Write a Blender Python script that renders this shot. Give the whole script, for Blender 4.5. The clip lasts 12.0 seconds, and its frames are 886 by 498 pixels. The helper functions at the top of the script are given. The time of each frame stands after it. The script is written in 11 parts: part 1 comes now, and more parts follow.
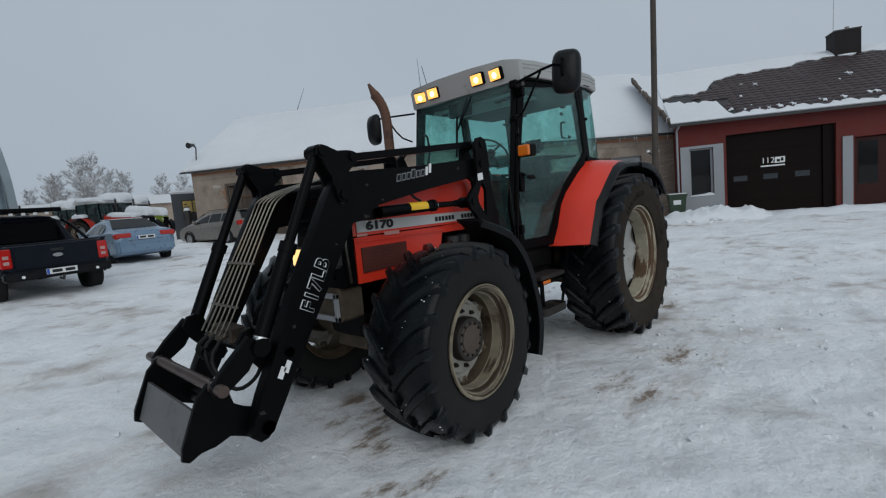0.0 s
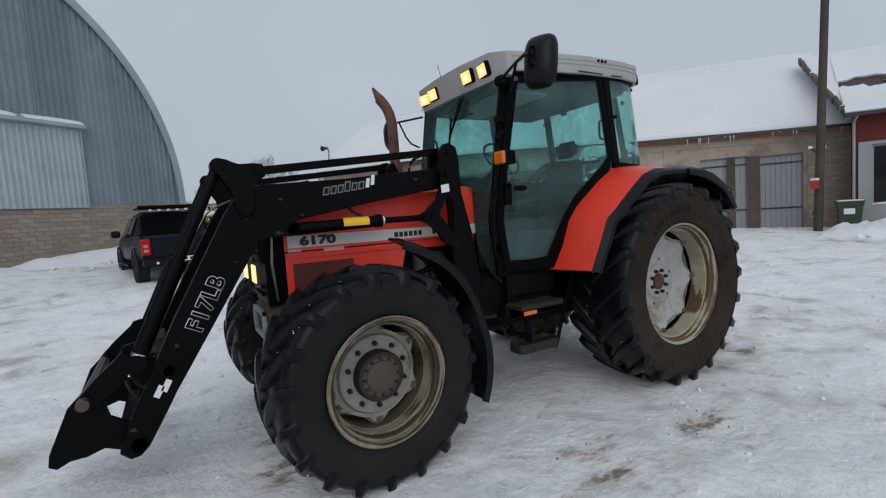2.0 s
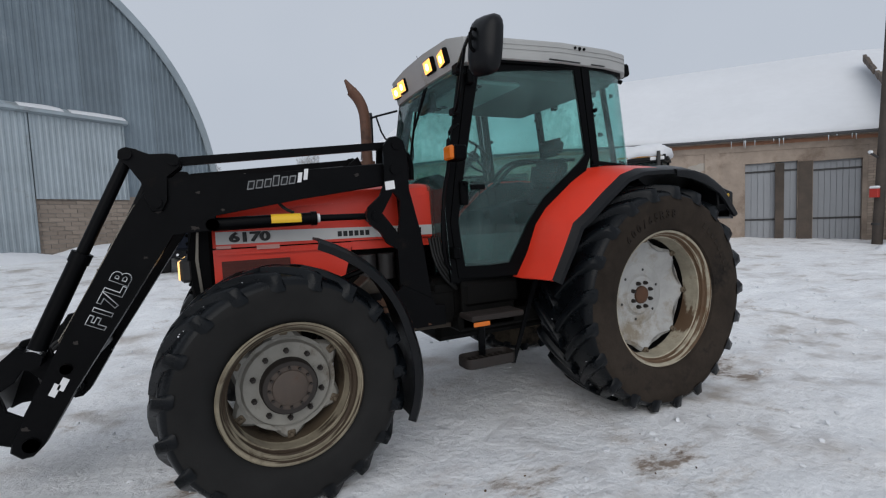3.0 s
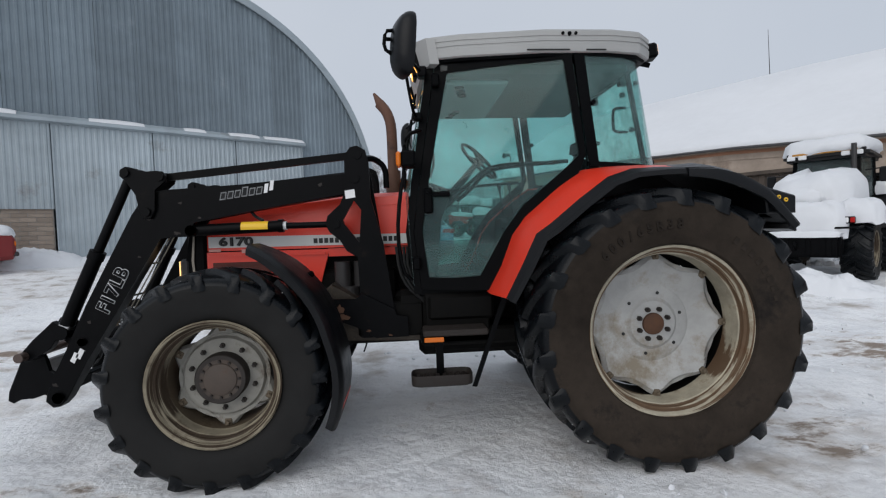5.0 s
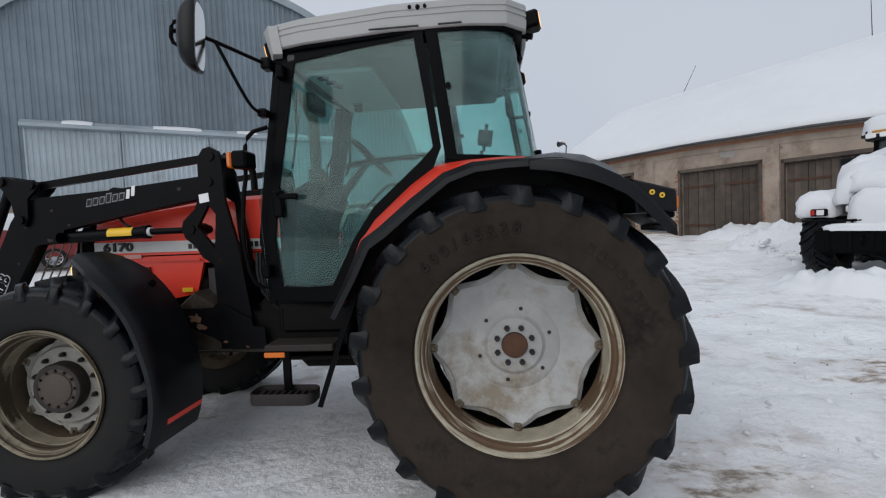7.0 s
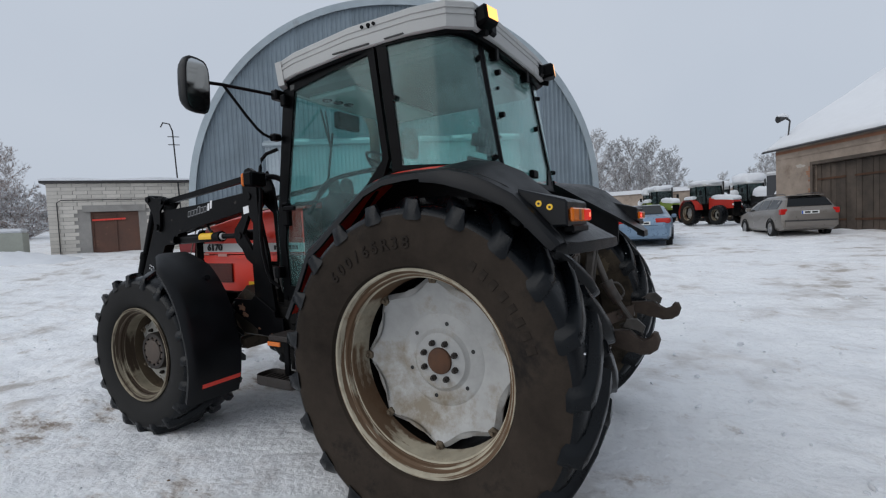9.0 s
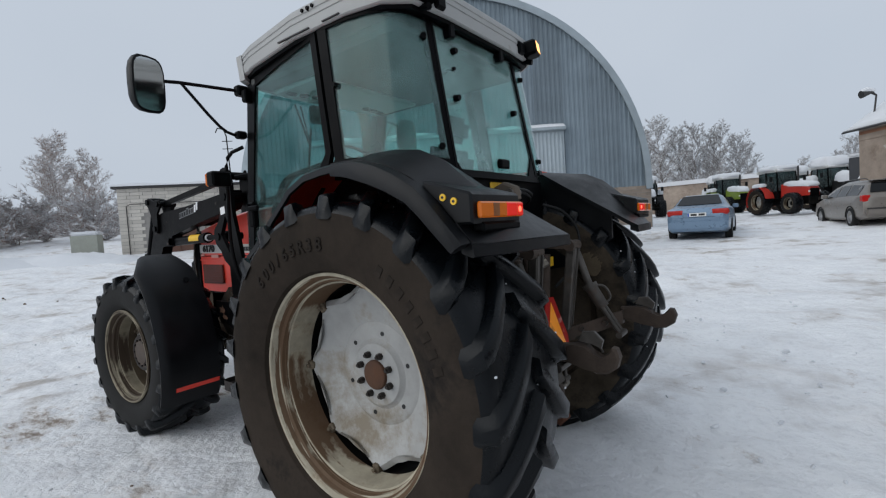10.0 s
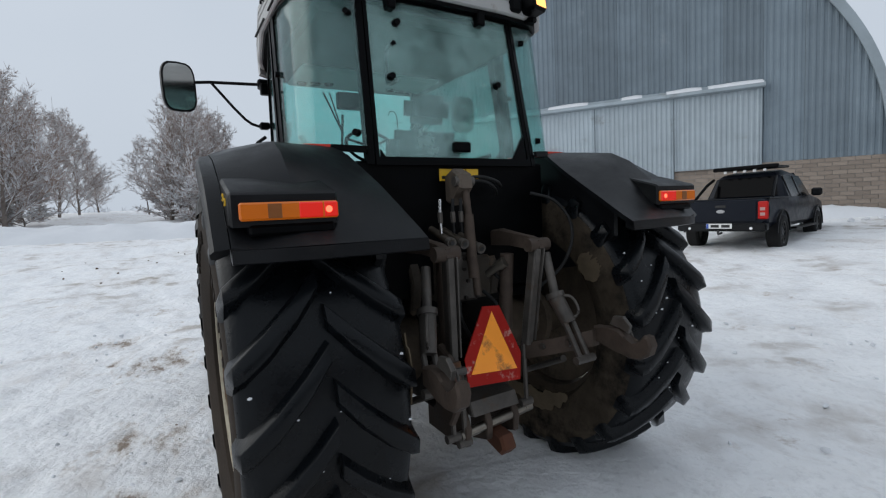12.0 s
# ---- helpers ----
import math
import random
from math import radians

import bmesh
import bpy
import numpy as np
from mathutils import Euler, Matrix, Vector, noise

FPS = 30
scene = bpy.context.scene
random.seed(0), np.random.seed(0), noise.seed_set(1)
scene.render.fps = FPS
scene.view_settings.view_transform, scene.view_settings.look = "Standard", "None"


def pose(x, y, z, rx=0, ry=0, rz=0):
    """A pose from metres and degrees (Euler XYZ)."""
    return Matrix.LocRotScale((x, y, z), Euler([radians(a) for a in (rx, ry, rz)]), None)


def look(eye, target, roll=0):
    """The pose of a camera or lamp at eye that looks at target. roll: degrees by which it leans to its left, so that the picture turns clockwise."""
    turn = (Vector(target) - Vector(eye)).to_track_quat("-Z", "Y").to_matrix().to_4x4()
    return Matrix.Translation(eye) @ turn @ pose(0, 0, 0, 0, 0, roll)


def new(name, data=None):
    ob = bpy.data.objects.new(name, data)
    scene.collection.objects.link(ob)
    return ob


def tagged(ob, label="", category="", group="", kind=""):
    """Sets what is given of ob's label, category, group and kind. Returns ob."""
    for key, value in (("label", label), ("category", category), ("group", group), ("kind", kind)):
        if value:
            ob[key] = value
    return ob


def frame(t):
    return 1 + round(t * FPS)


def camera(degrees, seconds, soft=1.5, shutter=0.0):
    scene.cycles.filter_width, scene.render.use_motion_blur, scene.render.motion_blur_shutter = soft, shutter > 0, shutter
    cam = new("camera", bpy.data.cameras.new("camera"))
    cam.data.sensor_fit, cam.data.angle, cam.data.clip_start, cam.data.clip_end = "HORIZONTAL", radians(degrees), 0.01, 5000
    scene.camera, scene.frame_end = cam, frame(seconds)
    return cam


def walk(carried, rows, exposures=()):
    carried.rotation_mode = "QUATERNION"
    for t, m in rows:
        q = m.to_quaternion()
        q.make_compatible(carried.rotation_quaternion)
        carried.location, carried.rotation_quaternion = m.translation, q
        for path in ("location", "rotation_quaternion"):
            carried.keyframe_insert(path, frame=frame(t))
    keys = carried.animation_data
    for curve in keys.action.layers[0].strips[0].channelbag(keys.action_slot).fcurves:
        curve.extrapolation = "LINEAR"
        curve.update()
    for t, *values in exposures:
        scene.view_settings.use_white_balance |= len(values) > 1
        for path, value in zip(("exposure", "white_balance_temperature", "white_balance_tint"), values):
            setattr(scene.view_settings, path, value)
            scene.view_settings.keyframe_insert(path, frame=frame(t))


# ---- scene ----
cam = camera(87.8, 12.0, soft=1.2)
PATH = [
    (0, (-4.915, -2.86, 1.536), (-3.449, -1.513, 1.341), -5.2),
    (0.5, (-4.621, -3.084, 1.56), (-3.312, -1.582, 1.381), -5.0),
    (1, (-4.284, -3.14, 1.558), (-3.046, -1.579, 1.387), -5.0),
    (1.5, (-3.966, -3.23, 1.539), (-2.871, -1.564, 1.385), -4.9),
    (2, (-3.614, -3.401, 1.55), (-2.603, -1.682, 1.396), -3.9),
    (2.5, (-3.259, -3.422, 1.536), (-2.288, -1.68, 1.386), -1.4),
    (3, (-2.906, -3.477, 1.509), (-2.052, -1.675, 1.367), -2.4),
    (5, (-1.511, -3.705, 1.463), (-1.365, -1.712, 1.383), -1.8),
    (5.5, (-1.165, -3.596, 1.459), (-1.076, -1.601, 1.355), -1.2),
    (6, (-0.807, -3.528, 1.454), (-0.804, -1.531, 1.343), -1.5),
    (6.5, (-0.41, -3.51, 1.479), (-0.517, -1.516, 1.378), -2.0),
    (7, (-0.108, -3.365, 1.485), (-0.299, -1.377, 1.384), -2.5),
    (7.5, (0.225, -3.294, 1.475), (-0.127, -1.327, 1.384), -2.3),
    (9.5, (1.446, -2.679, 1.528), (0.327, -1.024, 1.433), -3.0),
    (10, (1.581, -2.383, 1.503), (0.373, -0.792, 1.404), -3.6),
    (10.5, (1.818, -2.106, 1.51), (0.349, -0.753, 1.4), -4.2),
    (11, (1.938, -1.823, 1.521), (0.341, -0.623, 1.423), -3.0),
    (11.5, (2.041, -1.569, 1.543), (0.404, -0.425, 1.43), -2.5),
    (12, (2.228, -1.296, 1.525), (0.509, -0.288, 1.361), -2.7),
]
EXPOSURES = [(0.0, -0.12, 6170, 5), (0.5, 0.03, 6180, 5), (1.5, 0.07, 6230, 7), (2.5, 0.06, 6320, 9), (3.0, 0.18, 6400, 10), (3.2, 0.20, 6410, 10), (5.0, 0.28, 6420, 10), (7.5, 0.26, 6410, 10), (9.5, 0.25, 6290, 9), (10.5, 0.30, 6300, 8), (11.0, 0.27, 6310, 8), (11.5, 0.24, 6320, 8), (12.0, 0.36, 6330, 8)]
walk(cam, [(t, look(eye, target, roll)) for t, eye, target, roll in PATH], EXPOSURES)

# ---- world and light ----
world = bpy.data.worlds.new("overcast_sky")
scene.world = world
world.use_nodes = True
wn = world.node_tree
wn.nodes.clear()
w_out = wn.nodes.new("ShaderNodeOutputWorld")
w_bg = wn.nodes.new("ShaderNodeBackground")
w_sky = wn.nodes.new("ShaderNodeTexSky")
w_sky.sky_type, w_sky.sun_disc = "NISHITA", False
w_sky.sun_elevation, w_sky.sun_rotation = radians(32.7), radians(209)
w_sky.dust_density, w_sky.air_density = 6.0, 1.0
w_gray = wn.nodes.new("ShaderNodeHueSaturation")
w_gray.inputs["Saturation"].default_value = 0.25
w_gray.inputs["Value"].default_value = 0.05
wn.links.new(w_sky.outputs[0], w_gray.inputs["Color"])
# the cloud deck: an even grey, a little lighter overhead
w_tc = wn.nodes.new("ShaderNodeTexCoord")
w_sep = wn.nodes.new("ShaderNodeSeparateXYZ")
w_ramp = wn.nodes.new("ShaderNodeValToRGB")
w_ramp.color_ramp.elements[0].position = 0.0
w_ramp.color_ramp.elements[0].color = (0.500, 0.545, 0.615, 1)
w_ramp.color_ramp.elements[1].position = 0.9
w_ramp.color_ramp.elements[1].color = (0.54, 0.585, 0.655, 1)
w_noise = wn.nodes.new("ShaderNodeTexNoise")
w_noise.inputs["Scale"].default_value = 2.2
w_noise.inputs["Detail"].default_value = 3
w_mul = wn.nodes.new("ShaderNodeMix")
w_mul.data_type, w_mul.blend_type = "RGBA", "OVERLAY"
w_mul.inputs["Factor"].default_value = 0.10
w_mix = wn.nodes.new("ShaderNodeMix")
w_mix.data_type = "RGBA"
w_mix.inputs["Factor"].default_value = 0.82
wn.links.new(w_tc.outputs["Generated"], w_sep.inputs[0])
wn.links.new(w_tc.outputs["Generated"], w_noise.inputs["Vector"])
wn.links.new(w_sep.outputs["Z"], w_ramp.inputs[0])
wn.links.new(w_ramp.outputs[0], w_mul.inputs["A"])
wn.links.new(w_noise.outputs["Fac"], w_mul.inputs["B"])
wn.links.new(w_gray.outputs[0], w_mix.inputs["A"])
wn.links.new(w_mul.outputs["Result"], w_mix.inputs["B"])
wn.links.new(w_mix.outputs["Result"], w_bg.inputs["Color"])
w_bg.inputs["Strength"].default_value = 1.0
wn.links.new(w_bg.outputs[0], w_out.inputs[0])

sun = new("sun", bpy.data.lights.new("sun", "SUN"))
sun.data.energy, sun.data.angle, sun.data.color = 0.76, radians(60), (1.0, 0.97, 0.93)
sun.matrix_world = look((-5, -9, 6.6), (0, 0, 0))


# ---- materials ----
def mat(name, color, rough=0.6, metal=0.0, vary=0.12, scale=6.0, bump=0.0, bump_scale=60.0, dirt=None, dirt_amount=0.0,
        dirt_scale=2.5, coat=0.0, random_value=0.0, rough_vary=0.1, spec=0.5):
    """A painted, cast or weathered surface: colour that wanders at two scales, dirt in patches, fine relief."""
    m = bpy.data.materials.new(name)
    m.use_nodes = True
    t = m.node_tree
    b = t.nodes["Principled BSDF"]
    b.inputs["Metallic"].default_value = metal
    b.inputs["Coat Weight"].default_value = coat
    b.inputs["Coat Roughness"].default_value = 0.25
    b.inputs["Specular IOR Level"].default_value = spec
    tc = t.nodes.new("ShaderNodeTexCoord")
    n1 = t.nodes.new("ShaderNodeTexNoise")
    n1.inputs["Scale"].default_value, n1.inputs["Detail"].default_value = scale, 8
    n1.inputs["Roughness"].default_value = 0.65
    n2 = t.nodes.new("ShaderNodeTexNoise")
    n2.inputs["Scale"].default_value, n2.inputs["Detail"].default_value = scale * 0.13, 2
    add = t.nodes.new("ShaderNodeMath")
    add.operation = "ADD"
    t.links.new(tc.outputs["Object"], n1.inputs["Vector"])
    t.links.new(tc.outputs["Object"], n2.inputs["Vector"])
    t.links.new(n1.outputs["Fac"], add.inputs[0])
    t.links.new(n2.outputs["Fac"], add.inputs[1])
    mr = t.nodes.new("ShaderNodeMapRange")
    mr.inputs["From Min"].default_value, mr.inputs["From Max"].default_value = 0.6, 1.4
    mr.inputs["To Min"].default_value, mr.inputs["To Max"].default_value = 1 - vary * 1.6, 1 + vary * 1.6
    t.links.new(add.outputs[0], mr.inputs["Value"])
    hsv = t.nodes.new("ShaderNodeHueSaturation")
    hsv.inputs["Color"].default_value = (*color, 1)
    if random_value:
        oi = t.nodes.new("ShaderNodeObjectInfo")
        r = t.nodes.new("ShaderNodeMapRange")
        r.inputs["To Min"].default_value, r.inputs["To Max"].default_value = 1 - random_value, 1 + random_value
        t.links.new(oi.outputs["Random"], r.inputs["Value"])
        mm = t.nodes.new("ShaderNodeMath")
        mm.operation = "MULTIPLY"
        t.links.new(r.outputs[0], mm.inputs[0])
        t.links.new(mr.outputs[0], mm.inputs[1])
        t.links.new(mm.outputs[0], hsv.inputs["Value"])
    else:
        t.links.new(mr.outputs[0], hsv.inputs["Value"])
    col = hsv.outputs[0]
    if dirt:
        nd = t.nodes.new("ShaderNodeTexNoise")
        nd.inputs["Scale"].default_value, nd.inputs["Detail"].default_value = dirt_scale, 9
        nd.inputs["Roughness"].default_value = 0.7
        t.links.new(tc.outputs["Object"], nd.inputs["Vector"])
        rp = t.nodes.new("ShaderNodeMapRange")
        lo = 0.72 - 0.42 * dirt_amount
        rp.inputs["From Min"].default_value, rp.inputs["From Max"].default_value = lo, lo + 0.16
        t.links.new(nd.outputs["Fac"], rp.inputs["Value"])
        mx = t.nodes.new("ShaderNodeMix")
        mx.data_type = "RGBA"
        mx.inputs["B"].default_value = (*dirt, 1)
        t.links.new(rp.outputs[0], mx.inputs["Factor"])
        t.links.new(col, mx.inputs["A"])
        col = mx.outputs["Result"]
    t.links.new(col, b.inputs["Base Color"])
    rr = t.nodes.new("ShaderNodeMapRange")
    rr.inputs["From Min"].default_value, rr.inputs["From Max"].default_value = 0.3, 0.7
    rr.inputs["To Min"].default_value, rr.inputs["To Max"].default_value = max(0.02, rough - rough_vary), min(1, rough + rough_vary)
    t.links.new(n1.outputs["Fac"], rr.inputs["Value"])
    t.links.new(rr.outputs[0], b.inputs["Roughness"])
    if bump:
        nb = t.nodes.new("ShaderNodeTexNoise")
        nb.inputs["Scale"].default_value, nb.inputs["Detail"].default_value = bump_scale, 5
        t.links.new(tc.outputs["Object"], nb.inputs["Vector"])
        bp = t.nodes.new("ShaderNodeBump")
        bp.inputs["Strength"].default_value, bp.inputs["Distance"].default_value = bump, 0.01
        t.links.new(nb.outputs["Fac"], bp.inputs["Height"])
        t.links.new(bp.outputs[0], b.inputs["Normal"])
    return m


def glow(name, color, strength, face=(0.8, 0.8, 0.8)):
    m = bpy.data.materials.new(name)
    m.use_nodes = True
    b = m.node_tree.nodes["Principled BSDF"]
    b.inputs["Base Color"].default_value = (*face, 1)
    b.inputs["Roughness"].default_value = 0.2
    b.inputs["Emission Color"].default_value = (*color, 1)
    b.inputs["Emission Strength"].default_value = strength
    return m


def pane(name, tint, haze, haze_color=(0.6, 0.7, 0.7), rough=0.02):
    """Window glass: clear tinted body, Fresnel gloss and a film of condensation and dirt."""
    m = bpy.data.materials.new(name)
    m.use_nodes = True
    t = m.node_tree
    t.nodes.clear()
    out = t.nodes.new("ShaderNodeOutputMaterial")
    tr = t.nodes.new("ShaderNodeBsdfTransparent")
    tr.inputs[0].default_value = (*tint, 1)
    df = t.nodes.new("ShaderNodeBsdfDiffuse")
    df.inputs[0].default_value = (*haze_color, 1)
    gl = t.nodes.new("ShaderNodeBsdfGlossy")
    gl.inputs["Roughness"].default_value = rough
    lw = t.nodes.new("ShaderNodeLayerWeight")
    lw.inputs["Blend"].default_value = 0.5
    pw = t.nodes.new("ShaderNodeMath")
    pw.operation, pw.inputs[1].default_value = "POWER", 4.5
    t.links.new(lw.outputs["Facing"], pw.inputs[0])
    fr = t.nodes.new("ShaderNodeMath")
    fr.operation = "MULTIPLY_ADD"
    fr.inputs[1].default_value, fr.inputs[2].default_value = 0.6, 0.025
    t.links.new(pw.outputs[0], fr.inputs[0])
    tc = t.nodes.new("ShaderNodeTexCoord")
    n = t.nodes.new("ShaderNodeTexNoise")
    n.inputs["Scale"].default_value, n.inputs["Detail"].default_value = 3.0, 6
    t.links.new(tc.outputs["Object"], n.inputs["Vector"])
    mr = t.nodes.new("ShaderNodeMapRange")
    mr.inputs["From Min"].default_value, mr.inputs["From Max"].default_value = 0.3, 0.75
    mr.inputs["To Min"].default_value, mr.inputs["To Max"].default_value = haze * 0.25, haze * 2.1
    n2 = t.nodes.new("ShaderNodeTexNoise")
    n2.inputs["Scale"].default_value, n2.inputs["Detail"].default_value = 17.0, 8
    t.links.new(tc.outputs["Object"], n2.inputs["Vector"])
    both_n = t.nodes.new("ShaderNodeMath")
    both_n.operation = "MULTIPLY_ADD"
    both_n.inputs[1].default_value = 0.45
    t.links.new(n2.outputs["Fac"], both_n.inputs[0])
    t.links.new(n.outputs["Fac"], both_n.inputs[2])
    mr.inputs["From Min"].default_value, mr.inputs["From Max"].default_value = 0.50, 1.0
    t.links.new(both_n.outputs[0], mr.inputs["Value"])
    m1 = t.nodes.new("ShaderNodeMixShader")
    m2 = t.nodes.new("ShaderNodeMixShader")
    t.links.new(mr.outputs[0], m1.inputs[0])
    t.links.new(tr.outputs[0], m1.inputs[1])
    t.links.new(df.outputs[0], m1.inputs[2])
    t.links.new(fr.outputs[0], m2.inputs[0])
    t.links.new(m1.outputs[0], m2.inputs[1])
    t.links.new(gl.outputs[0], m2.inputs[2])
    t.links.new(m2.outputs[0], out.inputs[0])
    return m


STAINS = ((-2.85, 0.0, 0.7), (-3.15, -0.35, 0.5), (-1.6, -1.55, 0.55), (-0.6, -1.6, 0.55), (-3.6, -1.5, 0.9), (1.2, -0.8, 0.7), (-5.0, -2.1, 0.6), (3.5, 1.0, 1.2), (-6.5, 1.8, 1.2))


def snow_ground_material():
    """Trodden yard snow: grey-white crust, brown traffic dirt in patches and along the wheel tracks, ice-smooth places."""
    m = bpy.data.materials.new("trodden_snow")
    m.use_nodes = True
    t = m.node_tree
    b = t.nodes["Principled BSDF"]
    tc = t.nodes.new("ShaderNodeTexCoord")

    def nz(scale, detail=6, rough=0.6, stretch=None):
        n = t.nodes.new("ShaderNodeTexNoise")
        n.inputs["Scale"].default_value, n.inputs["Detail"].default_value, n.inputs["Roughness"].default_value = scale, detail, rough
        if stretch:
            mp = t.nodes.new("ShaderNodeMapping")
            mp.inputs["Rotation"].default_value = (0, 0, stretch[0])
            mp.inputs["Scale"].default_value = (stretch[1], stretch[2], 1)
            t.links.new(tc.outputs["Object"], mp.inputs["Vector"])
            t.links.new(mp.outputs[0], n.inputs["Vector"])
        else:
            t.links.new(tc.outputs["Object"], n.inputs["Vector"])
        return n

    def ramp(src, a, c, lo=0.0, hi=1.0):
        r = t.nodes.new("ShaderNodeMapRange")
        r.inputs["From Min"].default_value, r.inputs["From Max"].default_value = a, c
        r.inputs["To Min"].default_value, r.inputs["To Max"].default_value = lo, hi
        t.links.new(src, r.inputs["Value"])
        return r.outputs[0]

    def mixc(fac, a, bcol):
        x = t.nodes.new("ShaderNodeMix")
        x.data_type = "RGBA"
        t.links.new(fac, x.inputs["Factor"])
        if isinstance(a, tuple):
            x.inputs["A"].default_value = (*a, 1)
        else:
            t.links.new(a, x.inputs["A"])
        x.inputs["B"].default_value = (*bcol, 1)
        return x.outputs["Result"]

    broad, mid, fine, lumps = nz(0.45, 5), nz(2.2, 4, 0.55), nz(17, 8, 0.72), nz(5.0, 4, 0.55)
    streak = nz(1.0, 8, 0.68, (radians(33), 0.45, 1.5))
    spatter = nz(1.7, 9, 0.75)
    c = mixc(ramp(mid.outputs["Fac"], 0.35, 0.7), (0.94, 0.945, 0.95), (0.86, 0.865, 0.88))
    c = mixc(ramp(fine.outputs["Fac"], 0.52, 0.68, 0, 0.45), c, (0.60, 0.60, 0.615))
    c = mixc(ramp(lumps.outputs["Fac"], 0.52, 0.70, 0, 0.35), c, (0.90, 0.90, 0.905))
    c = mixc(ramp(streak.outputs["Fac"], 0.55, 0.74, 0, 0.5), c, (0.55, 0.485, 0.43))
    c = mixc(ramp(broad.outputs["Fac"], 0.46, 0.66, 0, 0.22), c, (0.68, 0.62, 0.58))
    c = mixc(ramp(spatter.outputs["Fac"], 0.60, 0.70, 0, 0.8), c, (0.36, 0.275, 0.205))
    spot = t.nodes.new("ShaderNodeMath")
    spot.operation = "MULTIPLY"
    t.links.new(ramp(broad.outputs["Fac"], 0.48, 0.62, 0, 0.8), spot.inputs[0])
    t.links.new(ramp(mid.outputs["Fac"], 0.50, 0.66), spot.inputs[1])
    c = mixc(spot.outputs[0], c, (0.36, 0.30, 0.24))
    # trodden-in earth where the tractor has stood and turned
    total = None
    for x, y, r in STAINS:
        far = t.nodes.new("ShaderNodeVectorMath")
        far.operation = "DISTANCE"
        far.inputs[1].default_value = (x, y, 0)
        t.links.new(tc.outputs["Object"], far.inputs[0])
        near = ramp(far.outputs["Value"], 0.15 * r, r, 1, 0)
        if total is None:
            total = near
        else:
            big = t.nodes.new("ShaderNodeMath")
            big.operation = "MAXIMUM"
            t.links.new(total, big.inputs[0])
            t.links.new(near, big.inputs[1])
            total = big.outputs[0]
    earth = nz(2.6, 10, 0.72, (radians(20), 0.8, 1.7))
    worn = t.nodes.new("ShaderNodeMath")
    worn.operation = "MULTIPLY_ADD"
    t.links.new(total, worn.inputs[0])
    worn.inputs[1].default_value = 0.20
    t.links.new(earth.outputs["Fac"], worn.inputs[2])
    c = mixc(ramp(worn.outputs[0], 0.60, 0.70, 0, 0.35), c, (0.50, 0.41, 0.33))
    c = mixc(ramp(worn.outputs[0], 0.68, 0.76, 0, 0.85), c, (0.20, 0.135, 0.085))
    t.links.new(c, b.inputs["Base Color"])
    t.links.new(ramp(mid.outputs["Fac"], 0.35, 0.65, 0.75, 0.42), b.inputs["Roughness"])
    b.inputs["Specular IOR Level"].default_value = 0.35
    add = t.nodes.new("ShaderNodeMath")
    add.operation = "MULTIPLY_ADD"
    t.links.new(fine.outputs["Fac"], add.inputs[0])
    add.inputs[1].default_value = 0.26
    add2 = t.nodes.new("ShaderNodeMath")
    add2.operation = "MULTIPLY_ADD"
    t.links.new(lumps.outputs["Fac"], add2.inputs[0])
    add2.inputs[1].default_value = 0.55
    t.links.new(mid.outputs["Fac"], add2.inputs[2])
    t.links.new(add2.outputs[0], add.inputs[2])
    bp = t.nodes.new("ShaderNodeBump")
    bp.inputs["Strength"].default_value, bp.inputs["Distance"].default_value = 1.0, 0.075
    t.links.new(add.outputs[0], bp.inputs["Height"])
    t.links.new(bp.outputs[0], b.inputs["Normal"])
    return m


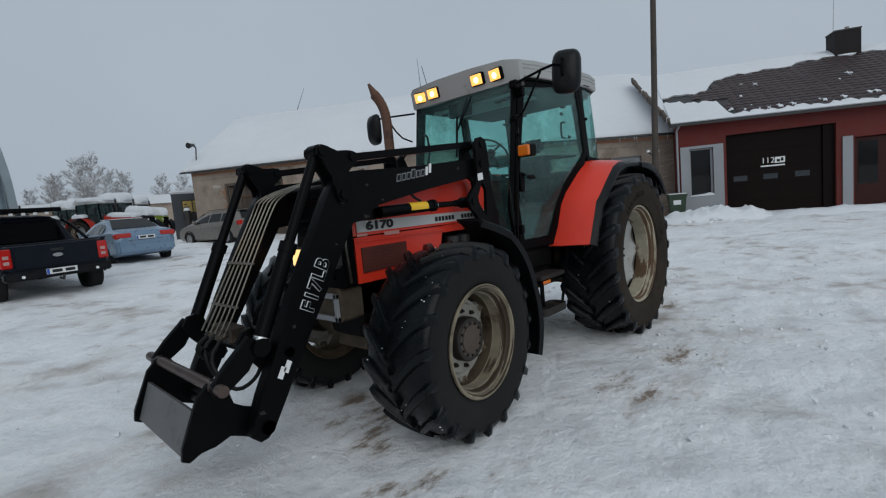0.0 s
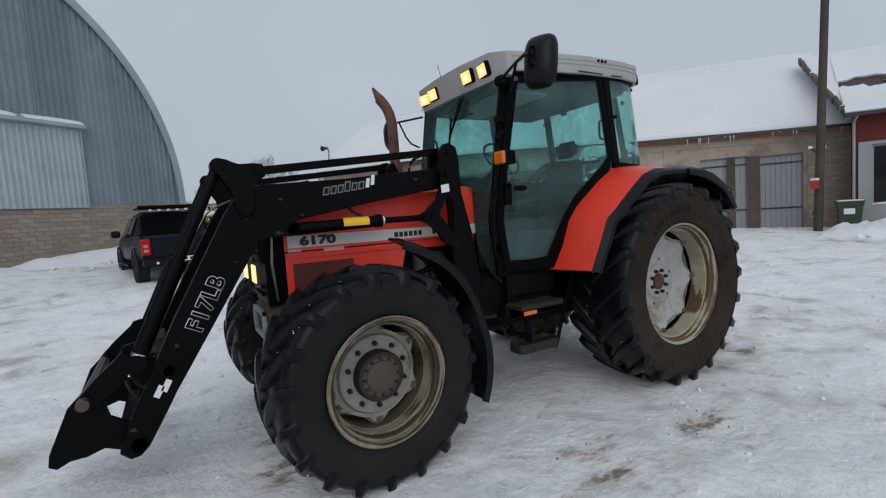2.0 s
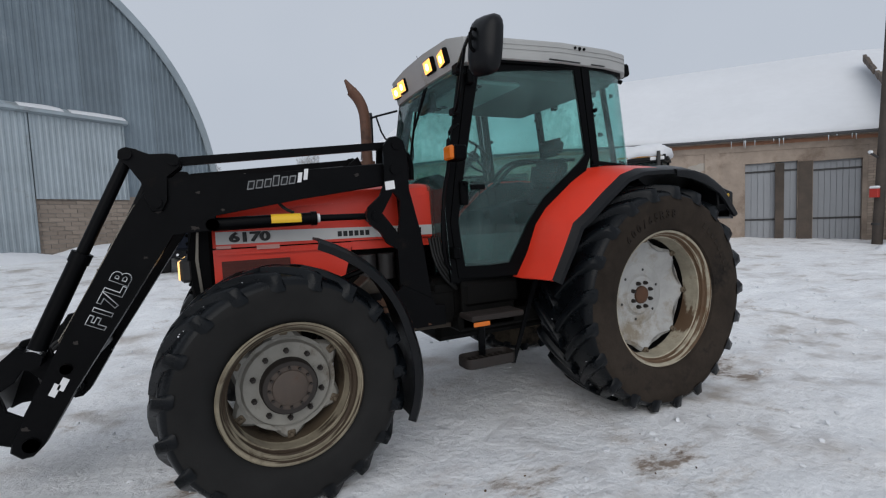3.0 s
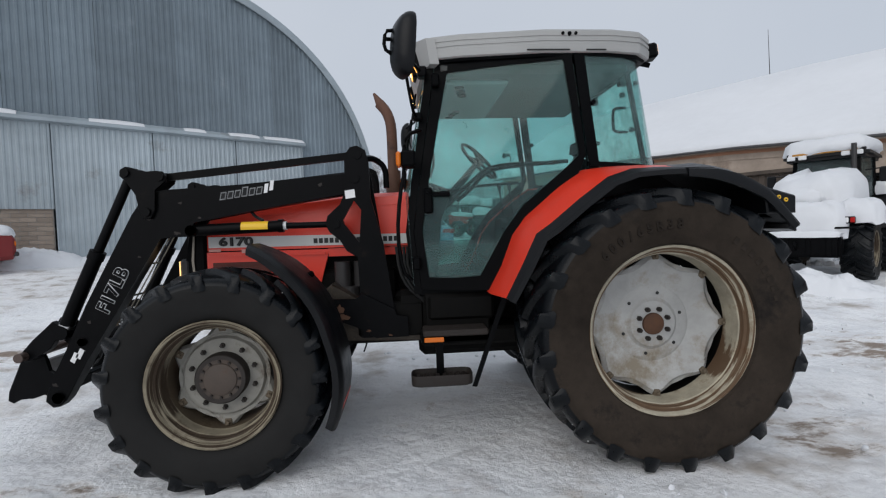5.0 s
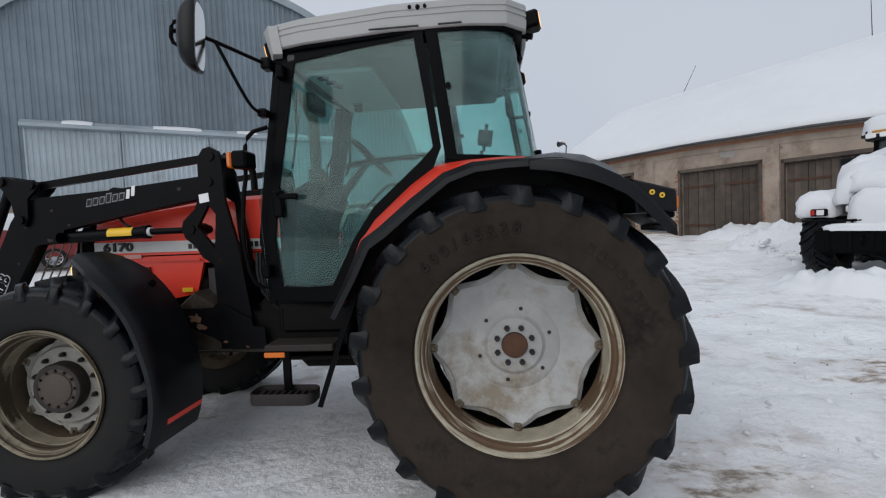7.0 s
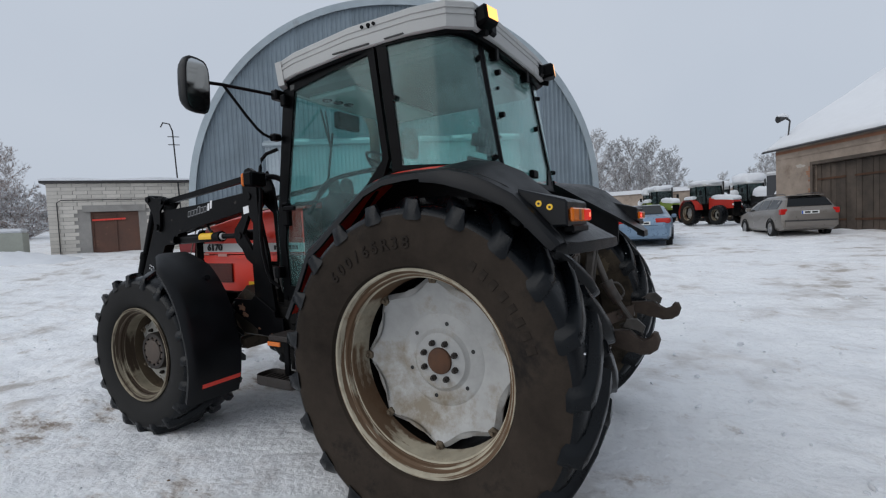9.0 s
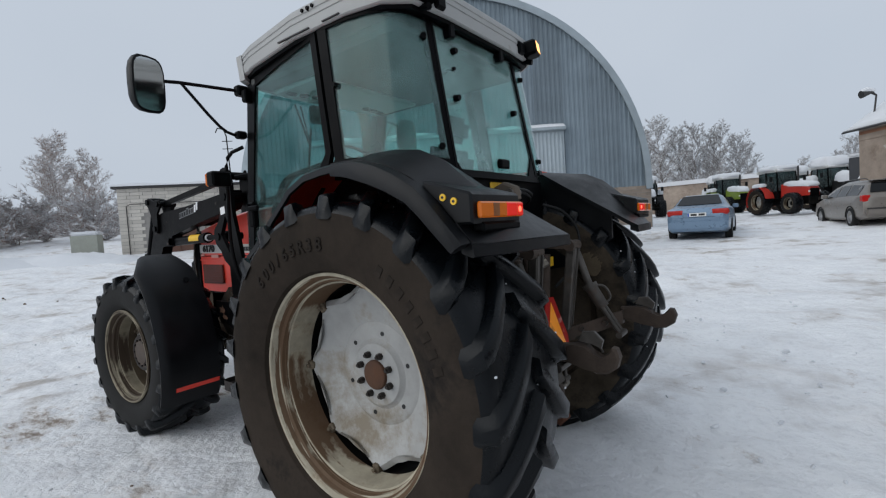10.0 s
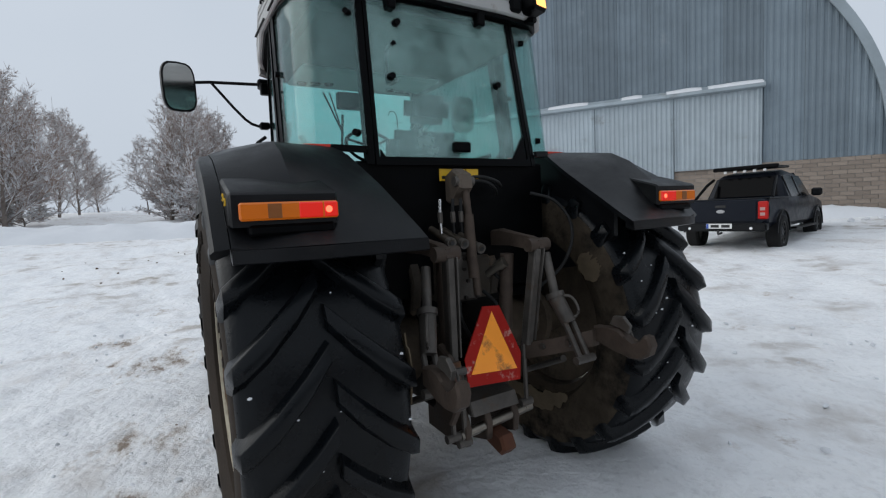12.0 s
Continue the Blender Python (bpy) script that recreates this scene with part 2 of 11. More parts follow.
def rim_material(name, cream, grime, rust, groove):
    """Old cream rim paint with rust that follows the rolled rings of the rim."""
    m = mat(name, cream, 0.65, spec=0.2, vary=0.35, scale=7, dirt=grime, dirt_amount=0.42, dirt_scale=5, bump=0.12)
    t = m.node_tree
    b = t.nodes["Principled BSDF"]
    old = b.inputs["Base Color"].links[0].from_socket
    tc = t.nodes.new("ShaderNodeTexCoord")
    sep = t.nodes.new("ShaderNodeSeparateXYZ")
    t.links.new(tc.outputs["Object"], sep.inputs[0])
    flat = t.nodes.new("ShaderNodeCombineXYZ")
    t.links.new(sep.outputs["X"], flat.inputs["X"])
    t.links.new(sep.outputs["Z"], flat.inputs["Y"])
    ln = t.nodes.new("ShaderNodeVectorMath")
    ln.operation = "LENGTH"
    t.links.new(flat.outputs[0], ln.inputs[0])
    k = t.nodes.new("ShaderNodeMath")
    k.operation = "MULTIPLY"
    k.inputs[1].default_value = 38.0
    t.links.new(ln.outputs["Value"], k.inputs[0])
    pos = t.nodes.new("ShaderNodeCombineXYZ")
    t.links.new(k.outputs[0], pos.inputs["Z"])
    t.links.new(sep.outputs["X"], pos.inputs["X"])
    t.links.new(sep.outputs["Z"], pos.inputs["Y"])
    n = t.nodes.new("ShaderNodeTexNoise")
    n.inputs["Scale"].default_value, n.inputs["Detail"].default_value = 2.4, 9
    t.links.new(pos.outputs[0], n.inputs["Vector"])
    r = t.nodes.new("ShaderNodeMapRange")
    r.inputs["From Min"].default_value, r.inputs["From Max"].default_value = 0.505, 0.560
    r.inputs["To Max"].default_value = 0.9
    # rust gathers in the groove behind the flange
    off = t.nodes.new("ShaderNodeMath")
    off.operation = "COMPARE"
    off.inputs[1].default_value, off.inputs[2].default_value = groove, 0.011
    t.links.new(ln.outputs["Value"], off.inputs[0])
    more = t.nodes.new("ShaderNodeMath")
    more.operation = "MULTIPLY_ADD"
    more.inputs[1].default_value = 0.10
    t.links.new(off.outputs[0], more.inputs[0])
    t.links.new(n.outputs["Fac"], more.inputs[2])
    t.links.new(more.outputs[0], r.inputs["Value"])
    mx = t.nodes.new("ShaderNodeMix")
    mx.data_type = "RGBA"
    mx.inputs["B"].default_value = (*rust, 1)
    t.links.new(r.outputs[0], mx.inputs["Factor"])
    t.links.new(old, mx.inputs["A"])
    t.links.new(mx.outputs["Result"], b.inputs["Base Color"])
    return m


M_YARD = snow_ground_material()
M_SNOW = mat("fresh_snow", (0.73, 0.74, 0.76), 0.75, vary=0.03, scale=3, bump=0.35, bump_scale=9, spec=0.3)
M_RED = mat("red_paint", (0.76, 0.040, 0.016), 0.42, vary=0.06, scale=4, coat=0.2, dirt=(0.42, 0.05, 0.03), dirt_amount=0.08)
M_BLACK = mat("black_loader_paint", (0.0024, 0.0025, 0.0030), 0.38, vary=0.3, scale=7, dirt=(0.022, 0.015, 0.011), dirt_amount=0.26, bump=0.08, spec=0.075)
M_PLASTIC = mat("black_fender_plastic", (0.0044, 0.0049, 0.0060), 0.38, vary=0.25, scale=9, bump=0.10, bump_scale=180, dirt=(0.020, 0.018, 0.016), dirt_amount=0.28, dirt_scale=3, spec=0.21)
M_TRIM = mat("black_cab_trim", (0.0020, 0.0022, 0.0026), 0.40, vary=0.2, spec=0.055)
M_TYRE = mat("wet_tyre_rubber", (0.0030, 0.0040, 0.0052), 0.30, vary=0.25, scale=10, bump=0.10, bump_scale=90, dirt=(0.010, 0.010, 0.0100), dirt_amount=0.25, dirt_scale=4, spec=0.19)
M_SIDEWALL = mat("muddy_sidewall", (0.0300, 0.0235, 0.0185), 0.85, vary=0.45, scale=5, bump=0.2, bump_scale=60, dirt=(0.0085, 0.0085, 0.009), dirt_amount=0.44, dirt_scale=2.6, spec=0.08)
M_RIM = rim_material("dirty_cream_rim", (0.35, 0.315, 0.24), (0.17, 0.105, 0.058), (0.085, 0.042, 0.019), 0.472)
M_RIM_F = rim_material("grimy_olive_rim", (0.195, 0.168, 0.120), (0.070, 0.046, 0.029), (0.030, 0.017, 0.010), 0.329)
M_SIDEWALL_F = mat("dark_sidewall", (0.0135, 0.0132, 0.0128), 0.7, vary=0.35, scale=5, bump=0.1, bump_scale=80, dirt=(0.020, 0.016, 0.013), dirt_amount=0.25, dirt_scale=2, spec=0.15)
M_DISC = mat("white_wheel_disc", (0.37, 0.37, 0.36), 0.5, spec=0.3, vary=0.22, scale=4, dirt=(0.24, 0.205, 0.155), dirt_amount=0.52, dirt_scale=3.2)
M_DISC_F = mat("grey_front_disc", (0.27, 0.26, 0.232), 0.6, spec=0.25, vary=0.25, scale=6, dirt=(0.085, 0.060, 0.040), dirt_amount=0.42, dirt_scale=6)
M_MUD = mat("dried_mud", (0.105, 0.082, 0.055), 0.95, vary=0.25, scale=9, bump=0.4, bump_scale=50, spec=0.1)
M_RUST = mat("rust", (0.072, 0.033, 0.017), 0.85, vary=0.35, scale=12, bump=0.2)
M_BOLT = mat("dark_bolt", (0.035, 0.03, 0.027), 0.55, metal=0.6, vary=0.3)
M_ROOF = mat("grey_cab_roof", (0.36, 0.36, 0.35), 0.5, vary=0.08, scale=3, dirt=(0.22, 0.20, 0.16), dirt_amount=0.25, dirt_scale=6)
M_BADGE = mat("silver_stripe", (0.60, 0.59, 0.575), 0.45, vary=0.04)
M_INK = mat("black_lettering", (0.008, 0.008, 0.008), 0.5, vary=0.0)
M_WHITE = mat("white_sticker", (0.74, 0.74, 0.74), 0.5, vary=0.05)
M_YELLOW = mat("yellow_sticker", (0.80, 0.48, 0.02), 0.45, vary=0.05, dirt=(0.3, 0.2, 0.05), dirt_amount=0.1)
M_CHROME = mat("bright_steel", (0.62, 0.62, 0.62), 0.22, metal=1.0, vary=0.05)
M_PIPE = mat("dull_steel_pipe", (0.19, 0.172, 0.145), 0.34, metal=0.9, vary=0.25, scale=14, dirt=(0.10, 0.06, 0.035), dirt_amount=0.25)
M_GREASE = mat("oily_iron", (0.050, 0.041, 0.032), 0.45, metal=0.25, vary=0.4, scale=14, dirt=(0.14, 0.095, 0.06), dirt_amount=0.35, dirt_scale=8, bump=0.15, spec=0.25)
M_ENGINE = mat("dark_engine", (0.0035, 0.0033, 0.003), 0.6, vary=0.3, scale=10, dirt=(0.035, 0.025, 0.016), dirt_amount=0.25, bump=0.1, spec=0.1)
M_CAST = mat("muddy_cast_iron", (0.085, 0.066, 0.048), 0.8, vary=0.4, scale=8, dirt=(0.02, 0.016, 0.012), dirt_amount=0.4, dirt_scale=5, bump=0.25, spec=0.2)
M_WORN = mat("worn_step_steel", (0.0135, 0.0088, 0.0065), 0.7, vary=0.3, scale=12, bump=0.2)
M_RUBBER = mat("hose_rubber", (0.012, 0.012, 0.012), 0.5, vary=0.1, spec=0.2)
M_ORANGE = glow("amber_lens", (1.0, 0.22, 0.01), 0.03, (0.58, 0.135, 0.008))
M_REDLENS = glow("red_lens", (1.0, 0.02, 0.01), 0.035, (0.36, 0.010, 0.008))
M_TAILRED = glow("lit_red_lens", (1.0, 0.03, 0.015), 0.30, (0.42, 0.012, 0.010))
M_REDLIT = glow("lit_tail_light", (1.0, 0.10, 0.05), 2.6, (0.6, 0.02, 0.02))
M_LAMP = glow("lit_work_lamp", (1.0, 0.43, 0.075), 1.6, (0.5, 0.35, 0.15))
M_BULB = glow("lamp_core", (1.0, 0.78, 0.36), 4.0)
M_HEAD = glow("lit_headlamp", (1.0, 0.58, 0.20), 1.5, (0.4, 0.3, 0.15))
M_GLASS = pane("green_cab_glass", (0.69, 0.875, 0.86), 0.036, (0.46, 0.64, 0.63))
M_MISTED = pane("misted_rear_glass", (0.76, 0.94, 0.91), 0.17, (0.56, 0.77, 0.75))
M_QUARTER = pane("clear_quarter_glass", (0.70, 0.885, 0.87), 0.075, (0.46, 0.64, 0.63))
M_MIRROR = mat("mirror_glass", (0.52, 0.54, 0.55), 0.10, metal=1.0, vary=0.0, rough_vary=0.01)
M_SEAT = mat("seat_cloth", (0.020, 0.020, 0.022), 0.9, vary=0.2, spec=0.1)
M_LINER = mat("roof_liner", (0.075, 0.078, 0.074), 0.9, vary=0.2, scale=5, dirt=(0.04, 0.038, 0.03), dirt_amount=0.35)
M_REFLECT = mat("red_reflector", (0.72, 0.05, 0.03), 0.3, vary=0.05, dirt=(0.3, 0.04, 0.03), dirt_amount=0.2)


# ---- mesh helpers ----
def finish(bm, angle=35):
    bmesh.ops.recalc_face_normals(bm, faces=bm.faces[:])
    me = bpy.data.meshes.new("mesh")
    bm.to_mesh(me)
    bm.free()
    me.shade_smooth()
    me.set_sharp_from_angle(angle=radians(angle))
    return me


def part(name, bm, material, parent=None, label="", m=None, angle=35):
    """Links a bmesh (or a mesh) as one object under a thing or a part."""
    me = bm if isinstance(bm, bpy.types.Mesh) else finish(bm, angle)
    me.name = name
    if material is not None and not me.materials:
        me.materials.append(material)
    ob = new(name, me)
    if m is not None:
        ob.matrix_basis = m
    if parent is not None:
        ob.parent = parent
    return tagged(ob, label)


def thing(name, label, category, m=None, group="", kind=""):
    ob = new(name)
    ob.empty_display_size = 0.3
    if m is not None:
        ob.matrix_basis = m
    return tagged(ob, label, category, group, kind)


def box(bm, x0, x1, y0, y1, z0, z1, bevel=0.0, m=None, seg=1):
    r = bmesh.ops.create_cube(bm, size=1.0)
    vs = r["verts"]
    for v in vs:
        v.co = Vector(((x0 + x1) / 2 + v.co.x * (x1 - x0), (y0 + y1) / 2 + v.co.y * (y1 - y0), (z0 + z1) / 2 + v.co.z * (z1 - z0)))
    out = vs
    if bevel:
        es = list({e for v in vs for e in v.link_edges})
        q = bmesh.ops.bevel(bm, geom=es, offset=bevel, segments=seg, affect="EDGES", clamp_overlap=True)
        out = list({v for fc in q["faces"] for v in fc.verts} | {v for v in vs if v.is_valid})
    if m is not None:
        bmesh.ops.transform(bm, matrix=m, verts=[v for v in out if v.is_valid])
    return bm


def prism(bm, pts, y0, y1, axis="y", bevel=0.0):
    """A flat outline, extruded along an axis. axis y: pts are (x, z); x: (y, z); z: (x, y)."""
    def at(p, d):
        return Vector((p[0], d, p[1])) if axis == "y" else Vector((d, p[0], p[1])) if axis == "x" else Vector((p[0], p[1], d))
    lo = [bm.verts.new(at(p, y0)) for p in pts]
    hi = [bm.verts.new(at(p, y1)) for p in pts]
    fs = [bm.faces.new(lo), bm.faces.new(hi[::-1])]
    n = len(pts)
    for i in range(n):
        fs.append(bm.faces.new((lo[i], hi[i], hi[(i + 1) % n], lo[(i + 1) % n])))
    if bevel:
        es = [e for e in set(fs[0].edges) | set(fs[1].edges)]
        bmesh.ops.bevel(bm, geom=es, offset=bevel, segments=1, affect="EDGES", clamp_overlap=True)
    return bm


def rod(bm, p0, p1, r, r2=None, n=14, caps=True):
    p0, p1 = Vector(p0), Vector(p1)
    d = p1 - p0
    q = d.to_track_quat("Z", "Y").to_matrix()
    r2 = r if r2 is None else r2
    a, b = [], []
    for i in range(n):
        w = 2 * math.pi * i / n
        c = q @ Vector((math.cos(w), math.sin(w), 0))
        a.append(bm.verts.new(p0 + c * r))
        b.append(bm.verts.new(p1 + c * r2))
    for i in range(n):
        bm.faces.new((a[i], a[(i + 1) % n], b[(i + 1) % n], b[i]))
    if caps:
        bm.faces.new(a[::-1])
        bm.faces.new(b)
    return bm


def tube(bm, pts, r, n=8, smooth=0):
    """A pipe along a line of points; smooth rounds its corners by that many cuts."""
    pts = [Vector(p) for p in pts]
    for _ in range(smooth):
        q = [pts[0]]
        for a, b in zip(pts, pts[1:]):
            q += [a.lerp(b, 0.25), a.lerp(b, 0.75)]
        pts = q + [pts[-1]]
    rings = []
    up = Vector((0.31, 0.17, 0.93)).normalized()
    for i, p in enumerate(pts):
        d = (pts[min(i + 1, len(pts) - 1)] - pts[max(i - 1, 0)]).normalized()
        s = d.cross(up)
        s = s.normalized() if s.length > 1e-4 else Vector((1, 0, 0))
        u = s.cross(d)
        rr = r[i] if isinstance(r, (list, tuple)) and i < len(r) else (r if not isinstance(r, (list, tuple)) else r[-1])
        rings.append([bm.verts.new(p + (s * math.cos(2 * math.pi * k / n) + u * math.sin(2 * math.pi * k / n)) * rr) for k in range(n)])
    for a, b in zip(rings, rings[1:]):
        for k in range(n):
            bm.faces.new((a[k], a[(k + 1) % n], b[(k + 1) % n], b[k]))
    bm.faces.new(rings[0][::-1])
    bm.faces.new(rings[-1])
    return bm


def revolve(bm, prof, n=48, closed=False):
    """A profile of (radius, y) turned about the y axis."""
    rings = []
    for r, y in prof:
        rings.append([bm.verts.new((r * math.cos(2 * math.pi * k / n), y, r * math.sin(2 * math.pi * k / n))) for k in range(n)])
    pairs = list(zip(rings, rings[1:])) + ([(rings[-1], rings[0])] if closed else [])
    for a, b in pairs:
        for k in range(n):
            bm.faces.new((a[k], a[(k + 1) % n], b[(k + 1) % n], b[k]))
    return bm


def loft(bm, sections, caps=True, close=True):
    """Joins outlines of equal length into a skin."""
    rings = [[bm.verts.new(p) for p in s] for s in sections]
    n = len(rings[0])
    for a, b in zip(rings, rings[1:]):
        for k in range(n if close else n - 1):
            bm.faces.new((a[k], a[(k + 1) % n], b[(k + 1) % n], b[k]))
    if caps:
        bm.faces.new(rings[0][::-1])
        bm.faces.new(rings[-1])
    return bm


def slab(bm, outline, thick):
    """A sheet with thickness: outline is a ring of 3D points, pushed along its normal."""
    a = [Vector(p) for p in outline]
    nrm = Vector((0, 0, 0))
    for i in range(len(a)):
        nrm += (a[i] - a[0]).cross(a[(i + 1) % len(a)] - a[0])
    nrm.normalize()
    return loft(bm, [[p - nrm * thick / 2 for p in a], [p + nrm * thick / 2 for p in a]])


def lettering(name, text, size, material, parent, m, depth=0.002, label="", spacing=1.0, sx=1.0, bold=0.0):
    cu = bpy.data.curves.new(name, "FONT")
    cu.body, cu.size, cu.extrude, cu.align_x, cu.align_y = text, size, depth, "CENTER", "CENTER"
    cu.space_character, cu.bevel_depth, cu.bevel_resolution = spacing, bold, 0
    ob = bpy.data.objects.new(name, cu)
    scene.collection.objects.link(ob)
    bpy.context.view_layer.update()
    me = bpy.data.meshes.new_from_object(ob.evaluated_get(bpy.context.evaluated_depsgraph_get()))
    bpy.data.objects.remove(ob)
    me.materials.clear()
    me.materials.append(material)
    me.transform(Matrix.Diagonal((sx, 1, 1, 1)))
    return part(name, me, None, parent, label, m)


def facing(x, y, z, normal, lean=0.0):
    """A pose for flat lettering whose face looks along a level normal and whose text stands upright."""
    ang = math.degrees(math.atan2(normal[1], normal[0]))
    return pose(x, y, z, 0, 0, ang + 90) @ pose(0, 0, 0, 90, 0, 0) @ pose(0, 0, 0, 0, 0, lean)


# ---- the yard ----
def soft(v, w=1.5):
    return np.where(v > 12 * w, v, w * np.log1p(np.exp(np.clip(v / w, -40, 12))))


def yard_level(x, y):
    """The yard climbs gently towards the hangar, the shed and the far brick building."""
    x, y = np.asarray(x, float), np.asarray(y, float)
    far = np.clip(np.hypot(x, y) / 60.0, 1.0, None)
    z = 0.055 * (soft(y - 2.6) - soft(y - 19.0)) + 0.060 * soft(-x - 6.5) + 0.012 * soft(x - 5.5)
    z = z + 0.035 * (soft(y - 24.0) - soft(y - 30.0))
    return np.where(far > 1, np.minimum(z, 1.6), z)


def ground_at(x, y):
    return float(yard_level(x, y))


def build_ground():
    n, half, b = 600, 1500.0, 7.2
    u = np.linspace(-1, 1, n)
    c = half * np.sinh(b * u) / np.sinh(b)
    X, Y = np.meshgrid(c - 1.2, c - 0.6)
    Z = yard_level(X, Y)
    xs, ys = X.ravel(), Y.ravel()
    zz = Z.ravel().copy()
    rr = np.hypot(xs + 1.2, ys + 0.6)
    for i in np.nonzero(rr < 70)[0]:
        x, y = xs[i], ys[i]
        k = 1.0 if rr[i] < 45 else (70 - rr[i]) / 25
        d = 0.05 * noise.noise((x * 0.35, y * 0.35, 1.0)) + 0.030 * noise.noise((x * 1.3, y * 1.3, 4.0)) + 0.024 * noise.noise((x * 3.7, y * 3.7, 9.0))
        if rr[i] < 12:
            d += 0.016 * noise.noise((x * 8.5, y * 8.5, 14.0)) + 0.010 * max(0.0, noise.noise((x * 15.0, y * 15.0, 3.0)))
        # frozen wheel ruts that sweep past the machine
        w = noise.noise((x * 0.12, y * 0.12, 20.0)) * 2.2 + y - 0.35 * x
        d += 0.022 * math.sin(w * 5.2) * max(0.0, noise.noise((x * 0.2, y * 0.2, 33.0)) + 0.25)
        near = min(1.0, max(0.12, (abs(y) - 1.25) / 0.8)) if -3.4 < x < 1.0 and abs(y) < 2.1 else 1.0
        zz[i] += d * k * near
    me = bpy.data.meshes.new("ground")
    idx = np.arange(n * n).reshape(n, n)
    quads = np.stack([idx[:-1, :-1], idx[:-1, 1:], idx[1:, 1:], idx[1:, :-1]], -1).reshape(-1, 4)
    me.from_pydata(np.stack([xs, ys, zz], 1).tolist(), [], quads.tolist())
    me.shade_smooth()
    me.materials.append(M_YARD)
    return tagged(new("ground", me), "trodden grey-white yard snow with brown traffic stains", "snow", kind="structure")


build_ground()


def snow_heap(name, cx, cy, lx, ly, h, turn=0.0, seed=0, label="rough heap of ploughed white snow on the yard", rough=0.35):
    """A ploughed bank: a dome with lumps, sunk into the yard."""
    bm = bmesh.new()
    ct, st, base = math.cos(radians(turn)), math.sin(radians(turn)), ground_at(cx, cy)
    nx, ny = 44, 32
    grid = []
    for j in range(ny):
        row = []
        for i in range(nx):
            u, v = 2 * i / (nx - 1) - 1, 2 * j / (ny - 1) - 1
            e = max(0.0, 1 - (u * u) ** 1.5) * max(0.0, 1 - (v * v) ** 1.2)
            q = noise.noise((u * lx * 0.8 + seed, v * ly * 0.8, seed * 1.7)) * rough + noise.noise((u * lx * 2.3, v * ly * 2.3 + seed, 5.0)) * rough * 0.5
            q += abs(noise.noise((u * lx * 4.6, v * ly * 4.6, seed + 2.0))) * rough * 0.7 + noise.noise((u * lx * 9.0, v * ly * 9.0, seed)) * rough * 0.22
            px, py = cx + ct * u * lx - st * v * ly, cy + st * u * lx + ct * v * ly
            row.append(bm.verts.new((u * lx, v * ly, h * e * (1 + q) - 0.12 * (1 - e) + ground_at(px, py) - base)))
        grid.append(row)
    for j in range(ny - 1):
        for i in range(nx - 1):
            bm.faces.new((grid[j][i], grid[j][i + 1], grid[j + 1][i + 1], grid[j + 1][i]))
    return tagged(part(name, bm, M_SNOW, None, "", pose(cx, cy, ground_at(cx, cy) - 0.02, 0, 0, turn), angle=80), label, "snow heap", kind="stuff")


def clods(name, spots, seed, label, material):
    """Broken lumps of snow lying about, too many to count: spots are (x, y, spread, count, size, and a height if they are piled up)."""
    rnd = random.Random(seed)
    bm = bmesh.new()
    for cx, cy, spread, count, size, *pile in spots:
        for _ in range(count):
            a, d = rnd.uniform(0, 2 * math.pi), spread * math.sqrt(rnd.random())
            x, y, r = cx + d * math.cos(a), cy + d * math.sin(a), size * rnd.uniform(0.35, 1.0)
            if abs(y) < 1.3 and -3.4 < x < 1.0:
                continue
            m = Matrix.Translation((x, y, ground_at(x, y) + r * 0.15 + (pile[0] * max(0.0, 1 - (d / spread) ** 1.6) if pile else 0.0))) @ Matrix.Rotation(rnd.uniform(0, 3), 4, "Z") @ Matrix.Rotation(rnd.uniform(0, 3), 4, "X") @ Matrix.Diagonal((r, r * rnd.uniform(0.5, 0.9), r * rnd.uniform(0.35, 0.7), 1))
            q = bmesh.ops.create_icosphere(bm, subdivisions=1, radius=1.0)
            for v in q["verts"]:
                v.co *= rnd.uniform(0.75, 1.2)
            bmesh.ops.transform(bm, matrix=m, verts=q["verts"])
    return tagged(part(name, bm, material, None, "", None, angle=50), label, "snow", kind="stuff")


# ---- buildings ----
M_HANGAR = mat("grey_blue_corrugated_steel", (0.182, 0.222, 0.252), 0.62, metal=0.08, vary=0.16, scale=1.2, random_value=0.12, dirt=(0.28, 0.31, 0.33), dirt_amount=0.2, dirt_scale=0.6, spec=0.18)
M_GALV = mat("galvanised_sheet", (0.36, 0.41, 0.44), 0.5, metal=0.30, vary=0.14, scale=1.5, random_value=0.06, dirt=(0.22, 0.22, 0.21), dirt_amount=0.25, dirt_scale=0.8, spec=0.3)
M_PLASTER = mat("stained_tan_plaster", (0.325, 0.262, 0.212), 0.9, vary=0.26, scale=2.2, bump=0.5, bump_scale=12, dirt=(0.165, 0.118, 0.088), dirt_amount=0.46, dirt_scale=0.8)
M_BRICK = mat("pale_brick", (0.40, 0.345, 0.29), 0.9, vary=0.12, scale=6, random_value=0.22, bump=0.3, bump_scale=30, dirt=(0.22, 0.17, 0.14), dirt_amount=0.2)
M_OLDBRICK = mat("old_red_brick", (0.30, 0.15, 0.09), 0.9, vary=0.15, scale=6, random_value=0.3, bump=0.3, bump_scale=30)
M_WHITEBRICK = mat("white_silicate_brick", (0.62, 0.58, 0.52), 0.9, vary=0.1, scale=4, random_value=0.10, dirt=(0.38, 0.33, 0.28), dirt_amount=0.25)
M_MORTAR = mat("grey_mortar", (0.30, 0.285, 0.265), 0.95, vary=0.15, scale=5, bump=0.4, bump_scale=25)
